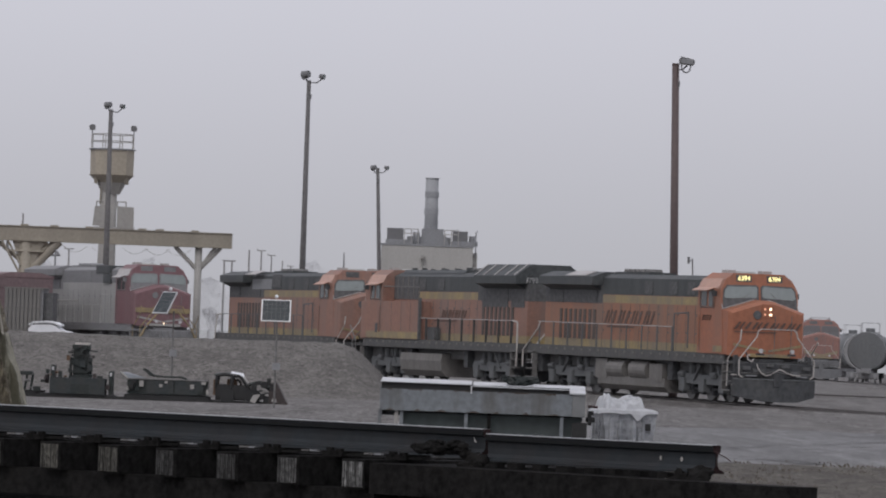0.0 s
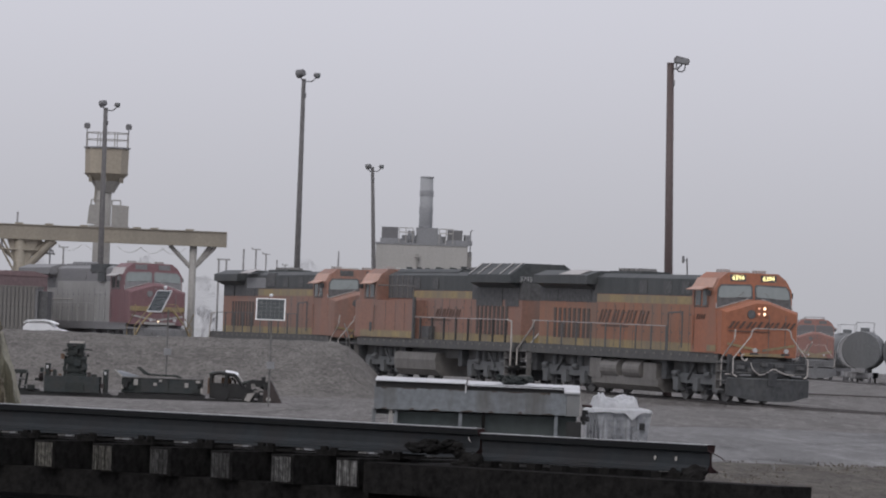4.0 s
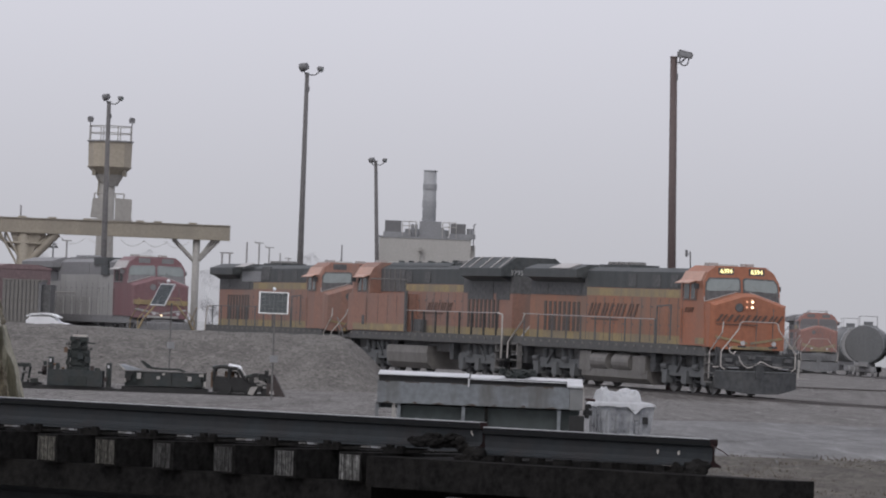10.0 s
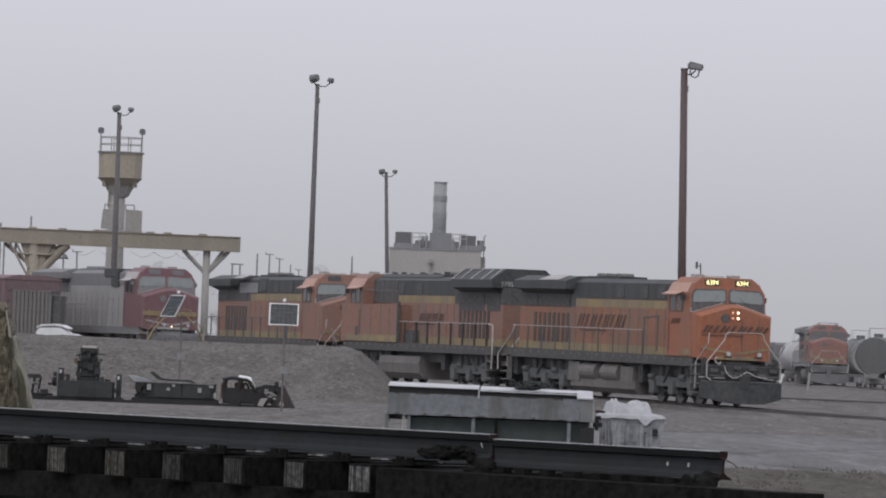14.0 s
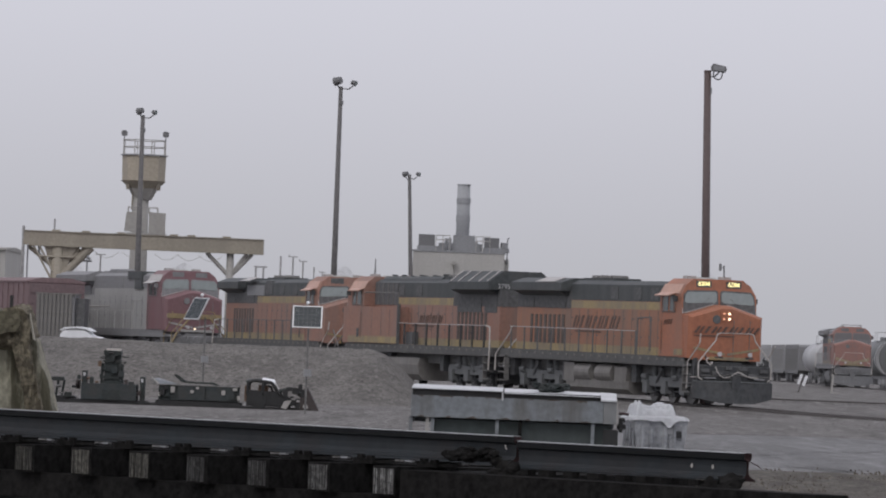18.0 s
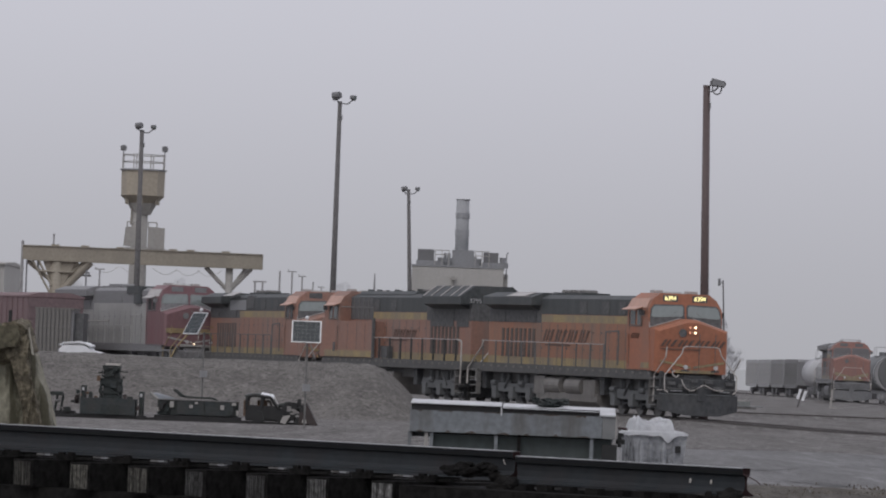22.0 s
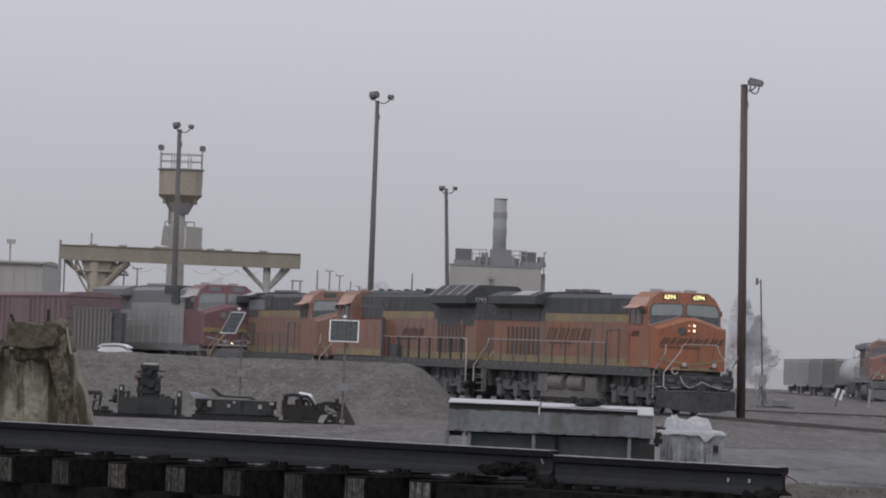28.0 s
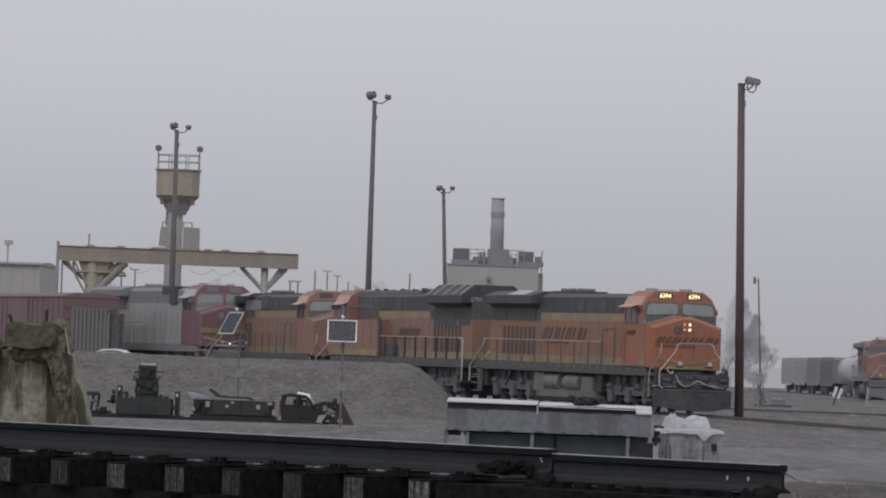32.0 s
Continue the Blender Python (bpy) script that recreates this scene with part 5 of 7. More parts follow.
def clutter(name, parent, spots, size, seed, paints):
    """Small housings, valves and stubs bolted about a machine."""
    rnd = random.Random(seed)
    for k, (x, y, z) in enumerate(spots):
        a, c = size * rnd.uniform(0.5, 1.2), size * rnd.uniform(0.5, 1.3)
        if k % 3 == 2:
            bm = rod(B(), (x - a, y, z), (x + a, y - 0.02, z + 0.3 * (rnd.random() - 0.5) * a), 0.35 * c, seg=8)
        else:
            bm = soften(box(B(), x - a, x + a, y - 0.08, y + 0.08, z - c, z + c), 0.2 * size)
        part(name, bm, paints[k % len(paints)], parent)


def engine_machine():
    top = thing("engine_machine", "dull green upright engine on a low steel frame", "machine", pose(-9.65, ROW_Y, -0.12))
    part("frame", soften(box(B(), -0.76, 0.72, -0.5, 0.5, 0.1, 0.53), 0.02), BLUESTEEL, top)
    part("front_hatch", soften(box(B(), -0.2, 0.3, -0.53, -0.5, 0.1, 0.36), 0.01), MACHINE, top)
    part("skid_base", box(B(), -1.05, 0.98, -0.45, 0.45, 0.0, 0.1), SCREEN_DARK, top)
    part("engine_block", soften(box(B(), -0.17, 0.25, -0.22, 0.22, 0.5, 1.42), 0.04, 2), MACHINE, top)
    for a, b, z0, z1 in ((-0.2, 0.27, 1.3, 1.42), (-0.22, 0.27, 1.1, 1.16), (-0.25, 0.3, 0.86, 0.98), (-0.22, 0.28, 0.66, 0.74), (-0.27, 0.33, 0.53, 0.6)):
        part("cylinder_band", soften(box(B(), a, b, -0.26, 0.26, z0, z1), 0.015), MACHINE, top)
    part("engine_cap", soften(box(B(), -0.13, 0.24, -0.25, 0.25, 1.42, 1.48), 0.02), CREAM, top, "pale cap")
    part("exhaust_stub", rod(B(), (-0.02, 0, 1.47), (-0.02, 0, 1.58), 0.03), HAZED_GRIME, top)
    part("side_pipe", bar(B(), [(0.24, -0.2, 1.27), (0.48, -0.2, 1.25)], 0.018), MACHINE, top)
    part("side_pipe", bar(B(), [(-0.12, -0.2, 1.2), (-0.32, -0.2, 1.22)], 0.018), MACHINE, top)
    for x in (-0.22, 0.3):
        part("side_tube", bar(B(), [(x, -0.2, 0.56), (x * 1.05, -0.2, 0.8), (x * 0.95, -0.2, 1.08)], 0.045), MACHINE, top)
    clutter("engine_fitting", top, [(-0.21, -0.25, 0.95), (0.3, -0.25, 1.02), (-0.2, -0.25, 1.25), (0.29, -0.25, 0.8), (-0.24, -0.25, 0.72), (0.33, -0.25, 0.62), (0.05, -0.27, 1.23), (0.1, -0.27, 0.9)], 0.07, 4, (MACHINE, BLUESTEEL))
    clutter("frame_fitting", top, [(-0.68, -0.2, 0.58), (-0.5, -0.25, 0.6), (-0.36, -0.2, 0.56), (0.42, -0.2, 0.58), (0.56, -0.2, 0.56), (-0.6, -0.2, 0.66)], 0.08, 9, (RUSTDARK, MACHINE, RUSTBROWN))
    for x, z0, z1 in ((-0.7, 0.5, 0.86), (0.86, 0.02, 0.74)):
        part("guard_post", soften(box(B(), x - 0.055, x + 0.055, -0.3, 0.3, z0, z1), 0.03), MACHINE, top)
        part("reflector", soften(box(B(), x - 0.025, x + 0.03, -0.32, -0.30, z1 - 0.14, z1 - 0.05), 0.01), ALU, top)
    clutter("hose_coil", top, [(-0.9, -0.3, 0.5), (-0.84, -0.3, 0.68), (-0.76, -0.3, 0.6), (-0.96, -0.3, 0.42), (0.78, -0.3, 0.3), (0.7, -0.3, 0.46), (-0.3, -0.28, 1.06), (0.38, -0.28, 1.1), (0.0, -0.28, 1.36), (0.14, -0.28, 1.32)], 0.055, 31, (RUSTDARK, MACHINE, RUSTBROWN, SCREEN_DARK))
    part("orange_bin", soften(box(B(), -0.92, -0.82, -0.2, 0.1, 0.36, 0.6), 0.02), RUSTDARK, top)


def seat_frame():
    top = thing("machine_frame", "low open steel frame with a small raised seat", "machine", pose(-10.95, ROW_Y + 0.3, -0.12))
    part("beam", box(B(), -1.2, 0.35, -0.3, 0.3, 0.02, 0.16), SCREEN_DARK, top)
    part("cross_head", soften(box(B(), -0.5, 0.02, -0.2, 0.2, 0.56, 0.66), 0.03), MACHINE, top)
    for x in (-0.42, -0.2, -0.04):
        part("stem", bar(B(), [(x, 0, 0.1), (x + 0.07, 0, 0.58)], 0.035), MACHINE, top)
    clutter("frame_fitting", top, [(-0.55, -0.3, 0.32), (-0.3, -0.3, 0.24), (0.0, -0.3, 0.24), (0.16, -0.3, 0.2), (-0.8, -0.3, 0.25), (-0.1, -0.3, 0.42)], 0.09, 3, (MACHINE, SCREEN_DARK, HAZED_GRIME))


def flat_frame():
    top = thing("trolley_frame", "long low slate-grey trolley with levers lying on it", "machine", pose(-7.25, ROW_Y, -0.12))
    part("deck", soften(box(B(), -1.08, 1.06, -0.46, 0.5, 0.16, 0.55), 0.015), MACHINE, top)
    part("deck_edge", soften(box(B(), -1.1, 1.08, -0.5, 0.5, 0.552, 0.58), 0.006), HAZED_GRIME, top)
    part("skid", soften(box(B(), -1.16, 1.14, -0.45, 0.45, 0.0, 0.15), 0.02), SCREEN_DARK, top)
    for a, b in ((-0.56, 0.16), (0.2, 0.96)):
        part("side_panel", soften(box(B(), a, b, -0.49, -0.462, 0.18, 0.53), 0.01), BLUESTEEL, top)
    for x, z, w, h in ((-0.7, 0.44, 0.055, 0.08), (-0.18, 0.4, 0.045, 0.04), (-0.04, 0.5, 0.04, 0.03), (0.66, 0.4, 0.05, 0.06), (0.97, 0.5, 0.06, 0.035), (-1.05, 0.3, 0.03, 0.05), (1.07, 0.27, 0.03, 0.07)):
        part("pale_clip", soften(box(B(), x - w, x + w, -0.53, -0.5, z - h, z + h), 0.008), BUFFGREY, top)
    part("lever", slab([(-0.72, 0, 0.84), (-0.62, 0, 0.85), (-0.38, 0, 0.68), (-0.5, 0, 0.64)], 0.08), MACHINE, top)
    part("lever_bar", bar(B(), [(-0.45, 0, 0.66), (-0.1, 0, 0.64), (0.35, 0, 0.64), (0.52, 0, 0.57)], 0.03), MACHINE, top)
    part("raised_flap", slab([(-1.28, -0.45, 0.72), (-1.08, -0.45, 0.56), (-0.6, 0.3, 0.59), (-1.15, 0.3, 0.74)], 0.025), BOXGREY, top)
    part("bracket", bar(B(), [(-1.06, -0.45, 0.55), (-1.28, -0.45, 0.74)], 0.03), BUFFGREY, top)
    clutter("deck_fitting", top, [(-0.98, -0.5, 0.36), (-0.82, -0.5, 0.3), (1.0, -0.48, 0.38), (0.88, -0.48, 0.26), (-0.9, -0.5, 0.48)], 0.06, 6, (SCREEN_DARK, MACHINE))


def small_loader():
    top = thing("small_loader", "small dark loader with pale roof and lowered bucket", "loader", pose(-5.05, ROW_Y, -0.12))
    part("chassis", soften(box(B(), -0.92, 0.15, -0.4, 0.4, 0.08, 0.4), 0.04), SCREEN_DARK, top)
    for y in (-0.4, 0.4):
        part("cab_frame", bar(B(), [(-0.9, y, 0.4), (-0.88, y, 0.72), (-0.7, y, 0.77), (-0.25, y, 0.72), (-0.1, y, 0.5), (-0.02, y, 0.4)], 0.05, 6), SCREEN_DARK, top)
        part("cab_pillar", bar(B(), [(-0.5, y, 0.4), (-0.47, y, 0.76)], 0.055, 6), SCREEN_DARK, top)
        part("cab_panel", soften(prism(B(), [(-0.92, 0.12), (0.1, 0.12), (0.02, 0.42), (-0.1, 0.48), (-0.9, 0.5)], "y", y - 0.03, y + 0.03), 0.01), SCREEN_DARK, top)
    part("seat", soften(box(B(), -0.62, -0.36, -0.2, 0.2, 0.4, 0.64), 0.05), RUSTBROWN, top)
    part("steering_column", bar(B(), [(-0.2, -0.1, 0.4), (-0.28, -0.1, 0.6), (-0.34, -0.2, 0.63)], 0.03), RUSTDARK, top)
    part("roof", slab([(-0.95, -0.42, 0.75), (-0.5, -0.42, 0.79), (-0.5, 0.42, 0.83), (-0.92, 0.42, 0.8)], 0.035), MACHINE, top)
    part("roof_sheet", slab([(-0.52, -0.42, 0.8), (-0.16, -0.42, 0.69), (-0.2, 0.42, 0.8), (-0.52, 0.42, 0.85)], 0.03), SNOWWHITE, top, "pale bent roof sheet")
    part("roof_front", slab([(-0.15, -0.42, 0.68), (-0.04, -0.42, 0.5), (-0.06, 0.42, 0.56), (-0.2, 0.42, 0.78)], 0.03), BUFFGREY, top)
    part("rear_box", soften(box(B(), -0.98, -0.84, -0.35, 0.35, 0.2, 0.62), 0.03), RUSTBROWN, top)
    for x in (-0.6, 0.1):
        for y in (-0.43, 0.43):
            part("tyre", soften(rod(B(), (x, y - 0.07, 0.19), (x, y + 0.07, 0.19), 0.19, seg=18), 0.03), SCREEN_DARK, top)
    for y in (-0.3, 0.3):
        part("lift_arm", bar(B(), [(-0.05, y, 0.5), (0.25, y, 0.58), (0.6, y, 0.36)], 0.055), MACHINE, top)
    part("bucket", slab([(0.72, -0.52, 0.6), (1.02, -0.52, 0.02), (1.02, 0.5, 0.02), (0.72, 0.5, 0.6)], 0.05), RUSTDARK, top, "dark rusty bucket")
    part("bucket_floor", slab([(0.45, -0.5, 0.05), (1.0, -0.5, 0.02), (1.0, 0.5, 0.02), (0.45, 0.5, 0.05)], 0.03), RUSTDARK, top)
    part("bucket_side", slab([(0.5, -0.5, 0.06), (1.0, -0.5, 0.03), (0.72, -0.5, 0.58), (0.55, -0.5, 0.56)], 0.03), RUSTDARK, top)
    clutter("hydraulic_fitting", top, [(0.12, -0.46, 0.44), (0.22, -0.46, 0.56), (0.3, -0.46, 0.36), (0.4, -0.46, 0.52), (0.35, -0.46, 0.2), (0.48, -0.46, 0.3), (0.52, -0.46, 0.6), (0.6, -0.46, 0.46), (0.16, -0.46, 0.28), (0.45, -0.46, 0.12)], 0.085, 12, (SCREEN_DARK, SCREEN_DARK, MACHINE))
    part("pale_foot", slab([(0.02, -0.56, 0.06), (0.16, -0.56, 0.02), (0.3, -0.56, 0.27), (0.1, -0.56, 0.24)], 0.02), BUFFGREY, top)
    part("pale_foot", slab([(0.6, -0.57, 0.08), (0.74, -0.57, 0.06), (0.72, -0.57, 0.16), (0.62, -0.57, 0.16)], 0.02), BUFFGREY, top)


RUSTBROWN = mat("brown_rusted_paint", (0.14, 0.09, 0.06), 0.8, vary=0.25)
RUSTDARK = mat("dark_rusted_steel", (0.055, 0.046, 0.045), 0.75, vary=0.3, dirt=(0.075, 0.055, 0.05))
engine_machine()
seat_frame()
flat_frame()
small_loader()
bm = B()
for y in (ROW_Y - 0.4, ROW_Y + 0.4):
    box(bm, -14.5, -4.2, y - 0.04, y + 0.04, -0.16, -0.06)
solid("skid_rail", bm, SCREEN_DARK, "pair of low dark rails under the machines", "rail")

# ---- solar posts ----


def solar_post(base, e1, e2, centre, post_top, box_z):
    top = thing("solar_post", "small solar panel on a thin steel post", "solar panel", pose(base[0], base[1], -0.14), group="solar posts")
    e1, e2, c = Vector(e1), Vector(e2), Vector(centre)
    n = e1.cross(e2).normalized()
    if n.y > 0:
        n = -n
    def plate(s, d0, d1, mtl, name, label=""):
        bm = B()
        vs = [[bm.verts.new(c + e1 * (a * s) + e2 * (b * s) + n * d) for a, b in ((-0.5, -0.5), (0.5, -0.5), (0.5, 0.5), (-0.5, 0.5))] for d in (d0, d1)]
        for i in range(4):
            bm.faces.new((vs[0][i], vs[0][(i + 1) % 4], vs[1][(i + 1) % 4], vs[1][i]))
        bm.faces.new(vs[0])
        bm.faces.new(vs[1])
        return part(name, bm, mtl, top, label)
    plate(1.0, -0.02, 0.015, ALU, "panel_frame", "bright aluminium frame")
    cells = plate(0.91, 0.01, 0.02, PV, "cell_sheet", "dark blue-grey cells")
    for k in range(1, 6):
        a = -0.44 + 0.88 * k / 6
        part("cell_line", bar(B(), [c + e1 * a - e2 * 0.43 + n * 0.021, c + e1 * a + e2 * 0.43 + n * 0.021], 0.003, 4), LAMPGREY, cells)
    for k in range(1, 5):
        a = -0.44 + 0.88 * k / 5
        part("cell_line", bar(B(), [c + e2 * a - e1 * 0.43 + n * 0.021, c + e2 * a + e1 * 0.43 + n * 0.021], 0.002, 4), LAMPGREY, cells)
    part("post", rod(B(), (0, 0.06, 0), (0, 0.06, post_top), 0.025, seg=8), HAZED_GRIME, top)
    part("junction_box", soften(box(B(), -0.08, 0.12, -0.06, 0.05, box_z, box_z + 0.18), 0.01), PLANT, top)
    bm = B()
    bmesh.ops.create_icosphere(bm, subdivisions=2, radius=0.05)
    for v in bm.verts:
        v.co += c + e2 * 0.5 + Vector((0, 0.02, 0.08))
    part("antenna_cap", bm, SNOWWHITE, top)


solar_post((-4.18, 135.0), (0.76, 0, 0), (0.0, 0.2, 0.56), (-0.03, 0, 2.5), 2.45, 0.98)
solar_post((-7.38, 146.0), (0.42, -0.4, 0), (0.27, 0.28, 0.61), (-0.25, 0, 2.68), 2.45, 1.2)

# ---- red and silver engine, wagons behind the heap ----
WAR = dict(PLAIN, haze_coat=FAR_BLACK, grab=YELLOW, sill=HAZED_GRIME, stripe=SILVER, roof=FAR_BLACK, wing_top=4.66, panels=[], glass=WINDOW, cab_roof=PALE, nose=RED, rail=SILVER, tank="box", marks="")
red_m = pose(-17.67, 276.5, 0.42, 0, 0, math.degrees(math.atan2(-0.93, 0.365)))
RED_ENGINE, _ = locomotive("red and silver diesel locomotive in hazed paint beyond the gravel heap", red_m, RED, WAR, hood_paint=SILVER)
part("nose_band", soften(box(B(), 9.2, 9.89, -1.45, 1.45, 2.42, 2.66), 0.01), YELLOW, RED_ENGINE, "yellow band round the nose")
for _s in (-1, 1):
    part("nose_stair_rail", bar(B(), [(10.8, _s * 0.5, 2.5), (10.8, _s * 1.2, 1.7), (10.8, _s * 1.45, 1.2)], 0.05), YELLOW, RED_ENGINE)


part("roof_box", soften(box(B(), 1.9, 4.3, -1.08, -0.2, 4.4, 4.8), 0.03), BLACK, RED_ENGINE, "dark equipment box on the roof")
part("roof_box", soften(box(B(), 3.2, 4.4, -1.1, -0.9, 3.88, 4.38), 0.03), BLACK, RED_ENGINE)
part("pale_hood_rail", bar(B(), [(-5.5, -1.5, 2.95), (0.3, -1.5, 2.95)], 0.05), BUFFGREY, RED_ENGINE)
part("marker_light", soften(rod(B(), (10.76, -0.25, 1.9), (10.84, -0.25, 1.9), 0.035, seg=12), 0.01), HEADLIGHT, RED_ENGINE, "small lit white marker lamp")
part("marker_light", soften(rod(B(), (10.86, -0.3, 1.15), (10.92, -0.3, 1.15), 0.04, seg=12), 0.01), ALU, RED_ENGINE)


def boxcar(m, label, paint, length=15.5, height=4.5):
    top = thing("boxcar", label, "freight car", m, group="standing freight cars")
    h, w = length / 2, 1.5
    part("body", box(B(), -h, h, -w, w, 1.1, height - 0.25), paint, top)
    bm = prism(B(), [(-w - 0.05, height - 0.26), (w + 0.05, height - 0.26), (w + 0.05, height - 0.18), (0.8, height), (-0.8, height), (-w - 0.05, height - 0.18)], "x", -h - 0.05, h + 0.05)
    part("roof", bm, paint, top)
    proto = None
    for side in (-1, 1):
        k = -h + 0.4
        while k < h:
            if abs(k) > 1.7:
                proto = again("side_rib", proto, lambda: box(B(), -0.06, 0.06, -0.03, 0.03, 1.15, height - 0.3), paint, top, (k, side * (w + 0.03), 0))
            k += 0.95
        part("sliding_door", soften(box(B(), -1.5, 1.5, side * (w + 0.05) - 0.04, side * (w + 0.05) + 0.04, 1.2, height - 0.35), 0.02), paint, top)
    for e in (-1, 1):
        proto2 = None
        for k in range(6):
            proto2 = again("ladder_rung", proto2, lambda: bar(B(), [(0, -0.25, 0), (0, 0.25, 0)], 0.02, 5), PLANT, top, (e * (h + 0.06), -1.1, 1.4 + 0.5 * k))
        bm = B()
        for y in (-0.82, 0.82):
            box(bm, e * (h - 2.2) - 1.1, e * (h - 2.2) + 1.1, y - 0.08, y + 0.08, 0.45, 0.8)
        part("bogie", bm, HAZED_GRIME, top)
        for dx in (-0.85, 0.85):
            bm = B()
            for y in (-0.75, 0.75):
                rod(bm, (e * (h - 2.2) + dx, y - 0.06, 0.42), (e * (h - 2.2) + dx, y + 0.06, 0.42), 0.42, seg=16)
            rod(bm, (e * (h - 2.2) + dx, -0.8, 0.42), (e * (h - 2.2) + dx, 0.8, 0.42), 0.08)
            part("wheelset", bm, STEEL, top)
    part("underframe", box(B(), -h, h, -0.5, 0.5, 0.75, 1.1), HAZED_GRIME, top)
    return top


BACK = Vector((-0.365, 0.93, 0))
_red = Vector((-17.05, 276.5, 0.2))
for _k, (_mat, _lab) in enumerate(((MAROON, "dull maroon boxcar with ribbed sides"), (MAROON, "oxide-red boxcar in hazed paint behind the heap"), (PINKISH, "pinkish boxcar in hazed paint beyond the heap"))):
    _q = _red + BACK * (19.6 + 16.6 * _k)
    boxcar(pose(_q.x, _q.y, 0.2, 0, 0, math.degrees(math.atan2(-0.93, 0.365))), _lab, _mat)
NEXT_CAR = boxcar(pose(-24.3, 279.2, 0.2, 0, 0, math.degrees(math.atan2(-0.93, 0.365))), "pinkish maroon boxcar in hazed paint on the next track", PINKISH)
boxcar(pose(-30.4, 294.6, 0.2, 0, 0, math.degrees(math.atan2(-0.93, 0.365))), "dark maroon boxcar with sliding door", MAROON)
# Lit side and darker end are put into two paint colours.
part("end_panel", soften(box(B(), 7.76, 7.83, -1.48, 1.48, 1.15, 4.2), 0.03), MAROON, NEXT_CAR, "darker maroon car end")
for _k in range(5):
    part("end_corrugation", soften(box(B(), 7.8, 7.87, -1.4, 1.4, 1.5 + 0.55 * _k, 1.62 + 0.55 * _k), 0.03), MAROON, NEXT_CAR)


def slat_rack():
    top = thing("slatted_rack", "tall grey rack of upright weathered slats", "rack", pose(-20.4, 258, -0.12, 0, 0, -6))
    proto = None
    rnd = random.Random(3)
    for k in range(9):
        proto = again("slat", proto, lambda: box(B(), -0.075, 0.075, -0.03, 0.03, 0.2, 3.88), TANKGREY, top, (-0.85 + 0.2 * k, 0, 0.05 * rnd.random()))
    part("frame", box(B(), -0.95, 0.95, 0.05, 1.6, 0.0, 3.83), FAR_BLACK, top)
    part("cap_beam", box(B(), -0.98, 1.0, -0.04, 1.6, 3.84, 3.93), TANKGREY, top)
    part("floor_skid", box(B(), -1.0, 1.6, -0.06, 1.6, -0.06, 0.0), HAZED_GRIME, top)
    # Dark block stands in for the shaded gap beside the rack.
    part("dark_side", box(B(), 0.96, 1.4, 0.3, 1.5, 0.0, 3.7), SCREEN, top)


slat_rack()


def utility_cart():
    """A white car behind the heap, shortened to fit the camera's view: only its roof, glass and bonnet clear the crest.
    """
    top = thing("utility_cart", "white car shortened to fit the view behind the gravel heap", "cart", pose(-15.75, 216, -0.3, 0, 0, -6))
    side = [(-1.0, 0.35), (0.85, 0.35), (0.92, 0.9), (0.9, 1.83), (0.8, 1.93), (0.55, 2.0), (0.3, 2.04), (0.12, 2.2), (-0.1, 2.24), (-0.86, 2.22), (-1.0, 2.06)]
    part("body", soften(prism(B(), side, "y", -0.62, 0.62), 0.05, 3), WHITEPAINT, top)
    glass = [(-0.84, 2.2), (0.1, 2.2), (-0.02, 2.31), (-0.8, 2.31)]
    part("window_band", prism(B(), glass, "y", -0.55, 0.55), HOPPER, top, "grey glass under the roof")
    roof = [(-1.02, 2.24), (-0.98, 2.22), (-0.82, 2.29), (-0.3, 2.33), (0.05, 2.3), (0.28, 2.2), (0.3, 2.24), (0.05, 2.36), (-0.3, 2.4), (-0.82, 2.36)]
    part("roof", prism(B(), roof, "y", -0.6, 0.6), WHITEPAINT, top)
    for y in (-0.56, 0.5):
        part("lamp", soften(box(B(), 0.88, 0.92, y, y + 0.1, 1.2, 1.35), 0.01), ALU, top)
    for x in (-0.62, 0.5):
        for y in (-0.56, 0.56):
            part("wheel", soften(rod(B(), (x, y - 0.09, 0.3), (x, y + 0.09, 0.3), 0.3, seg=20), 0.04), SCREEN_DARK, top)
    return top


WHITE_CAR = utility_cart()

# ---- lamp poles ----


def floodlight(parent, p, s=1.0, turn=0.0):
    bm = B()
    rod(bm, (-0.22 * s, 0, 0.05 * s), (0.2 * s, 0, -0.05 * s), 0.2 * s, 0.26 * s, seg=14)
    soften(bm, 0.03)
    ob = part("floodlight", bm, LAMPGREY, parent)
    ob.matrix_basis = Matrix.Translation(p) @ Matrix.Rotation(turn, 4, "Z")
    bm = rod(B(), (0.2 * s, 0, -0.05 * s), (0.225 * s, 0, -0.056 * s), 0.22 * s, seg=14)
    part("lens", bm, WINDOW, ob)
    return ob


